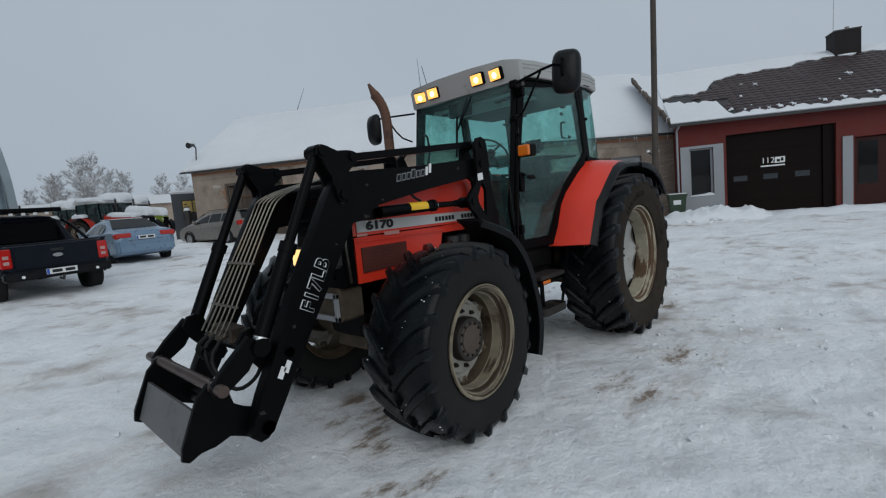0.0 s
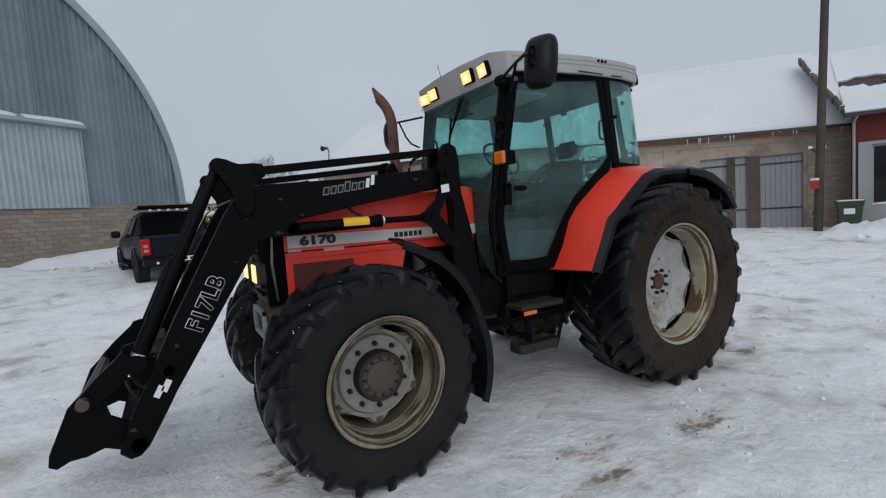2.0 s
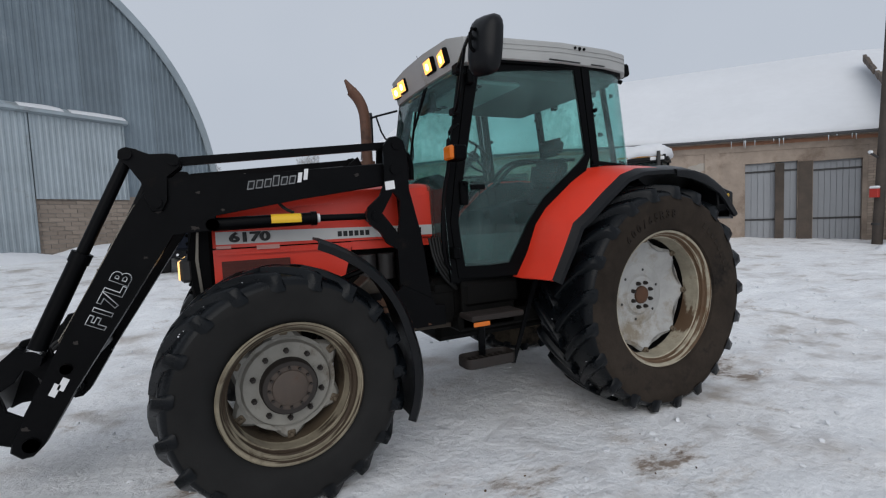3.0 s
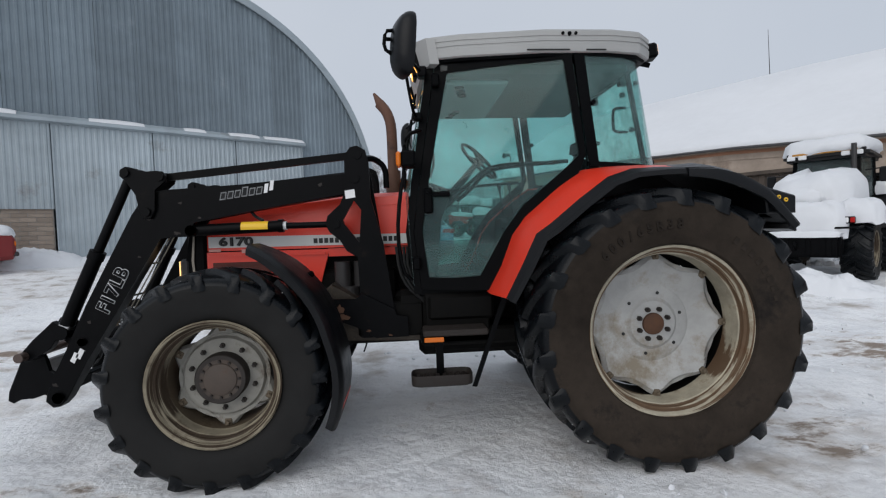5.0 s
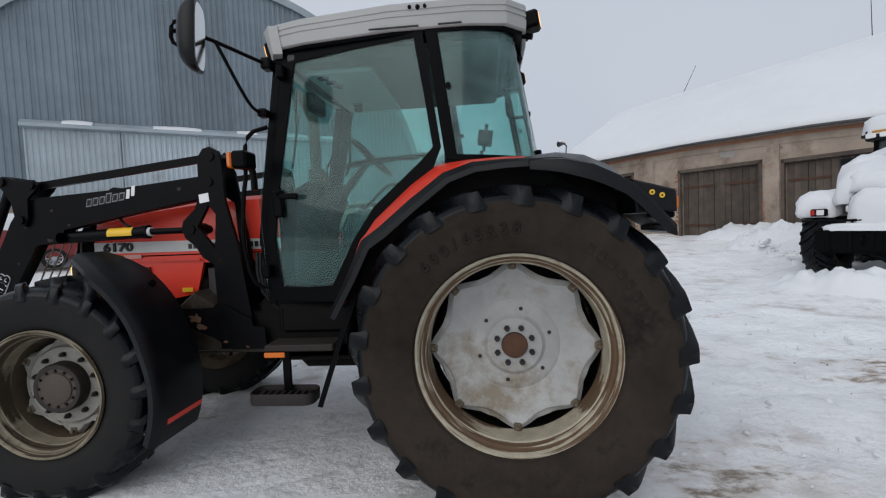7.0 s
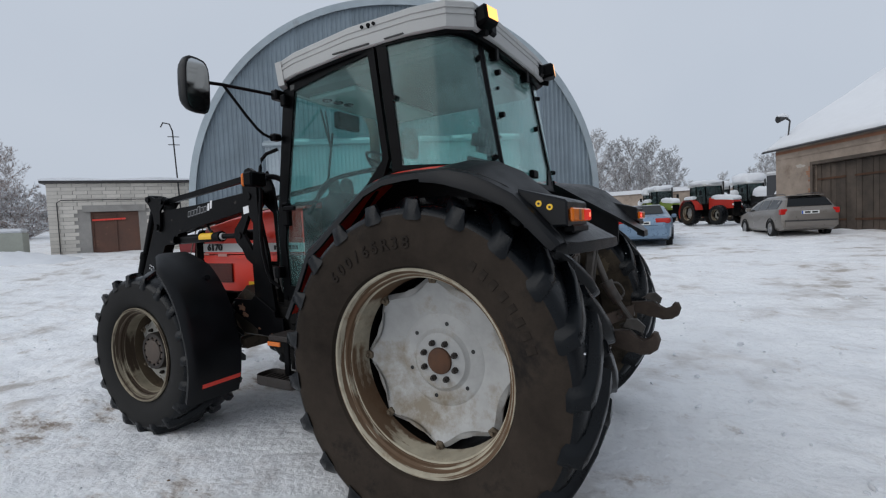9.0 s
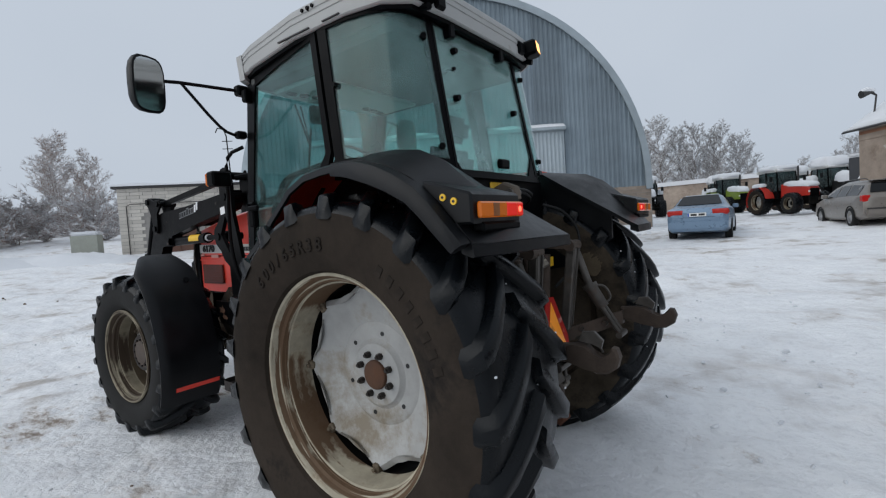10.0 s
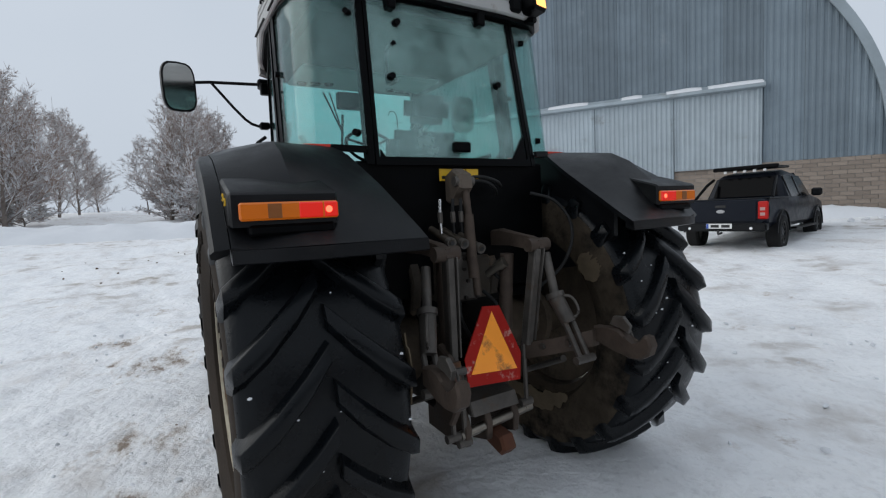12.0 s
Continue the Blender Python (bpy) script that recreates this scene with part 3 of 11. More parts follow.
M_WOOD = mat("weathered_brown_boards", (0.082, 0.064, 0.051), 0.85, vary=0.45, scale=3, dirt=(0.03, 0.022, 0.016), dirt_amount=0.3, dirt_scale=1.5, random_value=0.2, bump=0.2, bump_scale=40)
M_REDWALL = mat("dark_red_render", (0.112, 0.013, 0.0105), 0.8, vary=0.08, scale=2, bump=0.15, bump_scale=60)
M_DARKDOOR = mat("dark_brown_sectional_door", (0.0085, 0.0052, 0.0046), 0.55, vary=0.2, scale=2, spec=0.07)
M_GREYTRIM = mat("light_grey_panel", (0.275, 0.285, 0.30), 0.6, vary=0.06, scale=2)
M_TILE = mat("brown_roof_tile", (0.047, 0.031, 0.031), 0.55, vary=0.2, scale=4, random_value=0.2)
M_DARKSTEEL = mat("dark_sheet_steel", (0.028, 0.026, 0.026), 0.5, vary=0.2)
M_WINDOW = pane("dark_window_glass", (0.25, 0.28, 0.30), 0.05, (0.1, 0.1, 0.1))
M_DOORPANE = mat("small_door_pane", (0.020, 0.025, 0.032), 0.12, vary=0.1, spec=0.5)
M_RUSTDOOR = mat("rusty_brown_gate", (0.13, 0.065, 0.045), 0.75, vary=0.25, scale=2, dirt=(0.22, 0.12, 0.08), dirt_amount=0.3)
M_POLE = mat("tarred_pole_wood", (0.060, 0.048, 0.040), 0.85, vary=0.3, scale=8, bump=0.2)

# hangar plan: s runs along the gable from its corner by the yard, z up, d into the building
H_ORIGIN, H_S, H_D = Vector((-3.02, 18.20, 0)), Vector((-0.815, -0.580, 0)).normalized(), Vector((-0.580, 0.815, 0)).normalized()
H_WIDE, H_BASE, H_TOP = 17.2, 2.66, 10.98


def hpt(s, d, z):
    return H_ORIGIN + H_S * s + H_D * d + Vector((0, 0, z))


def arch(s):
    u = min(1.0, abs(s - H_WIDE / 2) / (H_WIDE / 2))
    return H_BASE + (H_TOP - H_BASE) * max(0.0, 1 - u ** 2.15) ** 0.5


def corrugated(s0, s1, z0, top, pitch=0.19, deep=0.021, out=0.0):
    """A trapezoid-ribbed sheet on the gable, with a thickness."""
    bm = bmesh.new()
    prof = []
    s = s0
    while s < s1 - 1e-6:
        for f, h in ((0.0, 0), (0.42, 0), (0.55, 1), (0.87, 1)):
            q = s + f * pitch
            if q <= s1:
                prof.append((q, h))
        s += pitch
    prof.append((s1, 0))
    lo = [bm.verts.new(hpt(q, -out - deep * h, z0)) for q, h in prof]
    hi = [bm.verts.new(hpt(q, -out - deep * h, top(q))) for q, h in prof]
    lo2 = [bm.verts.new(hpt(q, 0.02 - out, z0)) for q, h in prof]
    hi2 = [bm.verts.new(hpt(q, 0.02 - out, top(q))) for q, h in prof]
    for i in range(len(prof) - 1):
        bm.faces.new((lo[i], lo[i + 1], hi[i + 1], hi[i]))
        bm.faces.new((lo2[i + 1], lo2[i], hi2[i], hi2[i + 1]))
        bm.faces.new((hi[i], hi[i + 1], hi2[i + 1], hi2[i]))
        bm.faces.new((lo[i], lo2[i], lo2[i + 1], lo[i + 1]))
    return bm


M_ROSEBRICK = mat("pale_rose_brick", (0.30, 0.245, 0.20), 0.9, vary=0.2, scale=3, random_value=0.16, bump=0.3, bump_scale=30, dirt=(0.28, 0.22, 0.18), dirt_amount=0.3, dirt_scale=1.5)


def brick_rows(h, pt, spans, z0, z1, long=0.39, high=0.138):
    """Courses of bricks, proud of the mortar core by a few millimetres; half a brick shifted from row to row."""
    along, into = pt(1, 0, 0) - pt(0, 0, 0), pt(0, 1, 0) - pt(0, 0, 0)
    shapes = {}
    for a, b in spans:
        z, row = z0, 0
        while z < z1 - 0.05:
            s = a - (long / 2 if row % 2 else 0)
            while s < b:
                p, q = max(a, s), min(b, s + long)
                key = round(q - p, 2)
                if key > 0.07:
                    if key not in shapes:
                        e = [along * 0.008 - into * 0.016, along * (key - 0.008) - into * 0.016, along * (key - 0.008), along * 0.008]
                        shapes[key] = finish(loft(bmesh.new(), [[v + Vector((0, 0, 0.008)) for v in e], [v + Vector((0, 0, high - 0.008)) for v in e]]))
                        shapes[key].materials.append(M_ROSEBRICK)
                    part("brick", shapes[key], None, h, "", Matrix.Translation(pt(p, -0.001, z)))
                s += long
            z, row = z + high, row + 1


def build_hangar():
    h = thing("hangar", "grey-blue corrugated steel arched hangar with sliding doors", "hangar", kind="structure")
    # gable cladding, sheet by sheet
    s = 0.06
    k = 0
    while s < H_WIDE - 0.1:
        e = min(s + 1.14, H_WIDE - 0.06)
        part("cladding_sheet", corrugated(s, e - 0.006, H_BASE, arch, out=0.012 * (k % 2)), M_HANGAR, h, angle=20)
        s, k = e, k + 1
    # the arched roof skin and its edge trim
    bm = bmesh.new()
    ring_o, ring_i = [], []
    for i in range(61):
        w = math.pi * i / 60
        sx = H_WIDE / 2 - math.cos(w) * (H_WIDE / 2 + 0.02)
        ring_o.append((sx, arch(sx) + 0.10 if 0 < i < 60 else H_BASE - 0.15))
        ring_i.append((sx, arch(sx) - 0.02 if 0 < i < 60 else H_BASE - 0.15))
    for d0, d1, ro, ri in ((-0.10, 34.0, ring_o, ring_i),):
        a = [[bm.verts.new(hpt(q, d, z)) for q, z in r] for d in (d0, d1) for r in (ro, ri)]
        for i in range(60):
            bm.faces.new((a[0][i], a[0][i + 1], a[2][i + 1], a[2][i]))
            bm.faces.new((a[1][i + 1], a[1][i], a[3][i], a[3][i + 1]))
            bm.faces.new((a[0][i], a[1][i], a[1][i + 1], a[0][i + 1]))
            bm.faces.new((a[2][i], a[2][i + 1], a[3][i + 1], a[3][i]))
    part("roof_skin", bm, M_HANGAR, h, "weathered grey arched roof")
    bm = bmesh.new()
    for i in range(60):
        (s0, z0), (s1, z1) = ring_o[i], ring_o[i + 1]
        m0 = Vector((s0 - H_WIDE / 2, z0 - H_BASE)).normalized() * 0.26
        m1 = Vector((s1 - H_WIDE / 2, z1 - H_BASE)).normalized() * 0.26
        loft(bm, [[hpt(s0, -0.15, z0 + 0.02), hpt(s0, -0.10, z0 + 0.02), hpt(s0 - m0.x, -0.10, z0 - m0.y), hpt(s0 - m0.x, -0.15, z0 - m0.y)],
                  [hpt(s1, -0.15, z1 + 0.02), hpt(s1, -0.10, z1 + 0.02), hpt(s1 - m1.x, -0.10, z1 - m1.y), hpt(s1 - m1.x, -0.15, z1 - m1.y)]], caps=False)
    part("roof_edge", bm, M_GALV, h, "pale galvanised verge strip")
    # door leaves on their rail
    for a, b, z0, z1 in ((3.50, 6.16, 2.55, 5.20), (6.17, 8.87, 0.9, 5.14), (8.88, 11.56, 0.9, 5.14), (11.57, 14.1, 2.5, 5.2)):
        door = part("sliding_door", corrugated(a, b - 0.02, z0, lambda q, z1=z1: z1, 0.16, 0.014, out=0.09), M_GALV, h, "bright galvanised sliding door leaf", angle=20)
        bm = bmesh.new()
        for q in (a + 0.02, b - 0.06):
            loft(bm, [[hpt(q, -0.125, z0), hpt(q + 0.05, -0.125, z0), hpt(q + 0.05, -0.085, z0), hpt(q, -0.085, z0)],
                      [hpt(q, -0.125, z1), hpt(q + 0.05, -0.125, z1), hpt(q + 0.05, -0.085, z1), hpt(q, -0.085, z1)]])
        part("edge_post", bm, M_GALV, door)
    bm = bmesh.new()
    for a, b in ((3.45, 9.0), (9.0, 14.15)):
        loft(bm, [[hpt(q, -0.30, 5.26), hpt(q, 0.0, 5.42), hpt(q, 0.0, 5.20), hpt(q, -0.16, 5.12), hpt(q, -0.30, 5.16)] for q in (a, b)])
    part("door_rail", bm, M_GALV, h, "folded steel rail hood")
    bm = bmesh.new()
    for a, b in ((3.5, 5.1), (5.3, 6.4), (7.2, 7.9), (9.1, 10.6), (12.3, 13.1)):
        secs = []
        for i in range(9):
            q = a + (b - a) * i / 8
            t = 0.04 * math.sin(math.pi * (i + 0.25) / 8.5) + 0.006 + 0.02 * noise.noise((q * 3.0, 0.5, 2.0))
            secs.append([hpt(q, -0.30, 5.268), hpt(q, -0.26, 5.31 + t), hpt(q, -0.06, 5.41 + t * 0.8), hpt(q, -0.02, 5.43), hpt(q, -0.15, 5.35)])
        loft(bm, secs)
    part("rail_snow", bm, M_SNOW, h, "thin snow strip on the rail")
    # plinth walls: mortar core with bricks set proud
    for a, b in ((0.0, 6.2), (11.6, H_WIDE)):
        bm = bmesh.new()
        loft(bm, [[hpt(a, 0.0, -0.4), hpt(b, 0.0, -0.4), hpt(b, 0.3, -0.4), hpt(a, 0.3, -0.4)],
                  [hpt(a, 0.0, 2.66), hpt(b, 0.0, 2.66), hpt(b, 0.3, 2.66), hpt(a, 0.3, 2.66)]])
        part("plinth_core", bm, M_MORTAR, h)
    brick_rows(h, hpt, ((0.02, 6.15), (11.62, H_WIDE - 0.02)), 0.45, 2.60)
    for a, b in ((0.0, 34.0),):
        for s in (0.0, H_WIDE - 0.3):
            bm = bmesh.new()
            loft(bm, [[hpt(s, 0.3, -0.4), hpt(s + 0.3, 0.3, -0.4), hpt(s + 0.3, b, -0.4), hpt(s, b, -0.4)],
                      [hpt(s, 0.3, 2.7), hpt(s + 0.3, 0.3, 2.7), hpt(s + 0.3, b, 2.7), hpt(s, b, 2.7)]])
            part("side_wall", bm, M_MORTAR, h)
    bm = bmesh.new()
    loft(bm, [[hpt(0.1, 33.8, 0), hpt(H_WIDE - 0.1, 33.8, 0), hpt(H_WIDE - 0.1, 33.9, 0), hpt(0.1, 33.9, 0)],
              [hpt(3.1, 33.8, 9.5), hpt(H_WIDE - 3.1, 33.8, 9.5), hpt(H_WIDE - 3.1, 33.9, 9.5), hpt(3.1, 33.9, 9.5)]])
    part("rear_wall", bm, M_HANGAR, h)
    return h


build_hangar()

# shed plan: s along the front from the far corner, d into the building
S_ORIGIN, S_END = Vector((3.65, 20.84, 0)), Vector((16.1, 2.9, 0))
S_S = (S_END - S_ORIGIN).normalized()
S_D = Vector((-S_S.y, S_S.x, 0))
S_LEN = (S_END - S_ORIGIN).length


def spt(s, d, z):
    return S_ORIGIN + S_S * s + S_D * d + Vector((0, 0, z))


def s_eave(s):
    return float(np.interp(s, (-1, 7, 11, 15, 22.5), (4.08, 4.12, 4.01, 3.77, 3.53)))


def s_ridge(s):
    return float(np.interp(s, (-1, 12, 22.5), (7.48, 7.58, 7.25)))


def wall_blocks(bm, pt, s0, s1, z0, z1f, d0, d1, holes):
    """A straight wall with openings that go through it: blocks between, under and over the holes (s0, s1, z0, z1)."""
    cuts = sorted({s0, s1, *[h[0] for h in holes], *[h[1] for h in holes]})
    for a, b in zip(cuts, cuts[1:]):
        mine = [h for h in holes if h[0] <= a + 1e-6 and h[1] >= b - 1e-6]
        spans = [(z0, None)]
        if mine:
            spans = ([(z0, mine[0][2])] if mine[0][2] > z0 + 0.01 else []) + [(mine[0][3], None)]
        for lo, hi in spans:
            ta, tb = (z1f(a), z1f(b)) if hi is None else (hi, hi)
            loft(bm, [[pt(a, d0, lo), pt(b, d0, lo), pt(b, d1, lo), pt(a, d1, lo)], [pt(a, d0, ta), pt(b, d0, tb), pt(b, d1, tb), pt(a, d1, ta)]])
    return bm


SHED_DOORS = ((1.75, 4.45, 0.6, 3.28, "wood"), (6.66, 9.45, 0.5, 3.10, "wood"), (10.2, 12.9, 0.3, 3.02, "wood"),
              (17.40, 18.86, 0.0, 2.86, "steel"), (19.27, 20.50, 0.0, 2.80, "steel"))


M_BAREPLASTER = mat("bare_brown_plaster", (0.25, 0.195, 0.155), 0.95, vary=0.2, scale=5, bump=0.4, bump_scale=20)
M_PALEPLASTER = mat("pale_plaster", (0.43, 0.39, 0.345), 0.95, vary=0.15, scale=5, bump=0.3, bump_scale=20)
M_ICE = mat("icicle", (0.62, 0.68, 0.72), 0.15, vary=0.05)


def build_shed():
    h = thing("shed", "long low tan plastered shed under a thick snow roof", "shed", kind="structure")
    holes = [(a, b, z0, z1) for a, b, z0, z1, _ in SHED_DOORS] + [(14.2, 15.3, 1.8, 2.75)]
    part("wall", wall_blocks(bmesh.new(), spt, 0.0, S_LEN, -0.5, s_eave, 0.0, 0.4, holes), M_PLASTER, h)
    bm = bmesh.new()
    for s in (0.0, S_LEN - 0.4):
        z = s_eave(s)
        loft(bm, [[spt(s, 0.4, -0.5), spt(s + 0.4, 0.4, -0.5), spt(s + 0.4, 11, -0.5), spt(s, 11, -0.5)],
                  [spt(s, 0.4, z), spt(s + 0.4, 0.4, z), spt(s + 0.4, 11, z), spt(s, 11, z)]])
        loft(bm, [[spt(s + 0.1, 0.6, z), spt(s + 0.1, 10.9, z), spt(s + 0.1, 5.6, s_ridge(s) - 0.1)], [spt(s + 0.3, 0.6, z), spt(s + 0.3, 10.9, z), spt(s + 0.3, 5.6, s_ridge(s) - 0.1)]])
    loft(bm, [[spt(0.4, 10.6, -0.5), spt(S_LEN - 0.4, 10.6, -0.5), spt(S_LEN - 0.4, 11, -0.5), spt(0.4, 11, -0.5)],
              [spt(0.4, 10.6, 4), spt(S_LEN - 0.4, 10.6, 3.5), spt(S_LEN - 0.4, 11, 3.5), spt(0.4, 11, 4)]])
    part("end_wall", bm, M_PLASTER, h)
    # cracked lintel band and piers
    for s in (5.3, 9.85, 13.5, 16.4):
        bm = bmesh.new()
        loft(bm, [[spt(s - 0.22, -0.04, -0.4), spt(s + 0.22, -0.04, -0.4), spt(s + 0.22, 0.0, -0.4), spt(s - 0.22, 0.0, -0.4)],
                  [spt(s - 0.22, -0.04, s_eave(s) - 0.35), spt(s + 0.22, -0.04, s_eave(s) - 0.35), spt(s + 0.22, 0.0, s_eave(s) - 0.35), spt(s - 0.22, 0.0, s_eave(s) - 0.35)]])
        part("pier", bm, M_PLASTER, h)
    bm = bmesh.new()
    loft(bm, [[spt(s, -0.03, s_eave(s) - 0.40), spt(s, 0.0, s_eave(s) - 0.40), spt(s, 0.0, s_eave(s) - 0.2), spt(s, -0.03, s_eave(s) - 0.2)] for s in (0.02, 7, 11, 15, S_LEN - 0.02)])
    part("cornice", bm, M_PLASTER, h)
    # roof deck of old sheet and the thick snow on it
    bm = bmesh.new()
    loft(bm, [[spt(s, -0.35, s_eave(s) - 0.02), spt(s, 5.6, s_ridge(s)), spt(s, 11.4, s_eave(s) - 0.02), spt(s, 11.4, s_eave(s) - 0.07), spt(s, 5.6, s_ridge(s) - 0.05), spt(s, -0.35, s_eave(s) - 0.070)] for s in (-0.35, 3.5, 7, 9, 11, 13, 15, 18.5, S_LEN + 0.2)])
    part("roof_deck", bm, M_DARKSTEEL, h, "dark sheet roof edge")
    bm = bmesh.new()
    secs = []
    for i in range(61):
        s = -0.45 + (S_LEN + 0.75) * i / 60
        w = noise.noise((s * 0.7, 3.0, 0)) * 0.05
        e = s_eave(s) + w * 0.3
        q = min(1.0, 0.25 + min(i, 60 - i) / 3)
        secs.append([spt(s, -0.26 - w, e + 0.03), spt(s, -0.27 - w, e + 0.12 * q), spt(s, -0.12, e + 0.30 * q), spt(s, 1.5, e + 0.32 * (s_ridge(s) - e) + 0.14 + w), spt(s, 3.6, e + 0.665 * (s_ridge(s) - e) + 0.14 + w), spt(s, 5.3, s_ridge(s) + 0.12 * q),
                     spt(s, 5.8, s_ridge(s) + 0.12 * q), spt(s, 11.2, e + 0.25), spt(s, 11.4, e)])
    loft(bm, secs)
    part("roof_snow", bm, M_SNOW, h, "thick smooth blanket of snow", angle=60)
    for a, b, z0, z1, sort in SHED_DOORS:
        if sort == "wood":
            door = part("gate", loft(bmesh.new(), [[spt(a, 0.2, z0), spt(b, 0.2, z0), spt(b, 0.24, z0), spt(a, 0.24, z0)], [spt(a, 0.2, z1), spt(b, 0.2, z1), spt(b, 0.24, z1), spt(a, 0.24, z1)]]), M_WOOD, h, "weathered dark board gate")
            n = 14
            for i in range(n):
                q0, q1 = a + (b - a) * i / n + 0.006, a + (b - a) * (i + 1) / n - 0.006
                dd = 0.16 + 0.012 * math.sin(i * 2.3)
                part("plank", loft(bmesh.new(), [[spt(q0, dd, z0), spt(q1, dd, z0), spt(q1, 0.196, z0), spt(q0, 0.196, z0)], [spt(q0, dd, z1 - 0.03), spt(q1, dd, z1 - 0.03), spt(q1, 0.196, z1 - 0.03), spt(q0, 0.196, z1 - 0.03)]]), M_WOOD, door)
            bm = bmesh.new()
            for z in (z0 + 0.55, z1 - 0.6):
                for u0, u1 in ((0.02, 0.44), (0.56, 0.98)):
                    q0, q1 = a + (b - a) * u0, a + (b - a) * u1
                    loft(bm, [[spt(q0, 0.125, z), spt(q0, 0.145, z), spt(q0, 0.145, z + 0.07), spt(q0, 0.125, z + 0.07)], [spt(q1, 0.125, z), spt(q1, 0.145, z), spt(q1, 0.145, z + 0.07), spt(q1, 0.125, z + 0.07)]])
            part("strap_hinge", bm, M_RUST, door)
            bm = bmesh.new()
            for q0, q1, y0, y1 in ((a - 0.1, a, z0, z1 + 0.1), (b, b + 0.1, z0, z1 + 0.1), (a - 0.1, b + 0.1, z1, z1 + 0.12)):
                loft(bm, [[spt(q0, -0.03, y0), spt(q1, -0.03, y0), spt(q1, 0.1, y0), spt(q0, 0.1, y0)], [spt(q0, -0.03, y1), spt(q1, -0.03, y1), spt(q1, 0.1, y1), spt(q0, 0.1, y1)]])
            part("gate_frame", bm, M_WOOD, h)
        else:
            n = 8
            door = part("gate", loft(bmesh.new(), [[spt(a, 0.14, z0), spt(b, 0.14, z0), spt(b, 0.18, z0), spt(a, 0.18, z0)], [spt(a, 0.14, z1), spt(b, 0.14, z1), spt(b, 0.18, z1), spt(a, 0.18, z1)]]), M_GREYTRIM, h, "pale grey sheet-steel gate leaf")
            for i in range(n):
                q0, q1 = a + (b - a) * i / n + 0.01, a + (b - a) * (i + 1) / n - 0.01
                part("panel", loft(bmesh.new(), [[spt(q0, 0.12, z0), spt(q1, 0.12, z0), spt(q1, 0.138, z0), spt(q0, 0.138, z0)], [spt(q0, 0.12, z1 - 0.05), spt(q1, 0.12, z1 - 0.05), spt(q1, 0.138, z1 - 0.05), spt(q0, 0.138, z1 - 0.05)]]), M_GREYTRIM, door)
            bm = bmesh.new()
            for z in (z0 + 0.9, z1 - 0.32):
                loft(bm, [[spt(a, 0.095, z), spt(a, 0.118, z), spt(a, 0.118, z + 0.06), spt(a, 0.095, z + 0.06)], [spt(b, 0.095, z), spt(b, 0.118, z), spt(b, 0.118, z + 0.06), spt(b, 0.095, z + 0.06)]])
            part("cross_bar", bm, M_DARKSTEEL, door)
    bm = bmesh.new()
    for q0, q1 in ((18.88, 19.25), (18.25, 18.50)):
        loft(bm, [[spt(q0, -0.04, 0.0), spt(q1, -0.04, 0.0), spt(q1, -0.004, 0.0), spt(q0, -0.004, 0.0)], [spt(q0, -0.04, 2.82), spt(q1, -0.04, 2.82), spt(q1, -0.004, 2.82), spt(q0, -0.004, 2.82)]])
    part("brown_jamb", bm, M_WOOD, h)
    bm = bmesh.new()
    loft(bm, [[spt(14.2, 0.2, 1.8), spt(15.3, 0.2, 1.8), spt(15.3, 0.22, 1.8), spt(14.2, 0.22, 1.8)], [spt(14.2, 0.2, 2.75), spt(15.3, 0.2, 2.75), spt(15.3, 0.22, 2.75), spt(14.2, 0.22, 2.75)]])
    part("window", bm, M_WINDOW, h)
    # bare brick patch at the end by the garage, and fallen plaster
    brick_rows(h, lambda q, d, z: spt(q, d - 0.002, z), ((20.62, 21.80),), 0.35, 3.3, 0.26, 0.085)
    rnd = random.Random(4)
    for k in range(34):
        q, z = rnd.uniform(0.3, 20.2), rnd.uniform(0.7, 3.6)
        if any(a - 0.5 < q < b + 0.5 and z < z1 + 0.35 for a, b, z0, z1, _ in SHED_DOORS) or z > s_eave(q) - 0.45:
            continue
        ring = []
        r = rnd.uniform(0.10, 0.42)
        for i in range(16):
            w = 2 * math.pi * i / 16
            g = rnd.uniform(0.6, 1.1) * r
            ring.append((q + 1.6 * g * math.cos(w), z + 0.6 * g * math.sin(w)))
        part("plaster_patch", loft(bmesh.new(), [[spt(u, -0.006, v) for u, v in ring], [spt(u, -0.001, v) for u, v in ring]]), (M_BAREPLASTER, M_MORTAR, M_PALEPLASTER)[k % 3], h)
    # dripping eave: icicles and snow lumps
    bm = bmesh.new()
    for k in range(14):
        q = rnd.uniform(15.5, S_LEN - 0.3)
        p = spt(q, -0.36, s_eave(q) - 0.06)
        rod(bm, p, p - Vector((0, 0, rnd.uniform(0.06, 0.28))), 0.014, 0.002, 5)
    tagged(part("icicles", bm, M_ICE, h, "thin icicles along the eave"), kind="stuff")
    # one bare course of old brick under the eave, and ragged brick edges beside the board gates
    bm = bmesh.new()
    loft(bm, [[spt(s, -0.022, s_eave(s) - 0.20), spt(s, 0.0, s_eave(s) - 0.20), spt(s, 0.0, s_eave(s) - 0.085), spt(s, -0.022, s_eave(s) - 0.085)] for s in (0.02, 7, 11, 15, S_LEN - 0.02)])
    part("brick_course", bm, M_OLDBRICK, h, "bare red brick course")
    edge = bmesh.new()
    box(edge, -0.5, 0.5, -0.5, 0.5, -0.5, 0.5)
    edge_me = finish(edge, 30)
    edge_me.materials.append(M_OLDBRICK)
    along = (spt(1, 0, 0) - spt(0, 0, 0)).normalized()
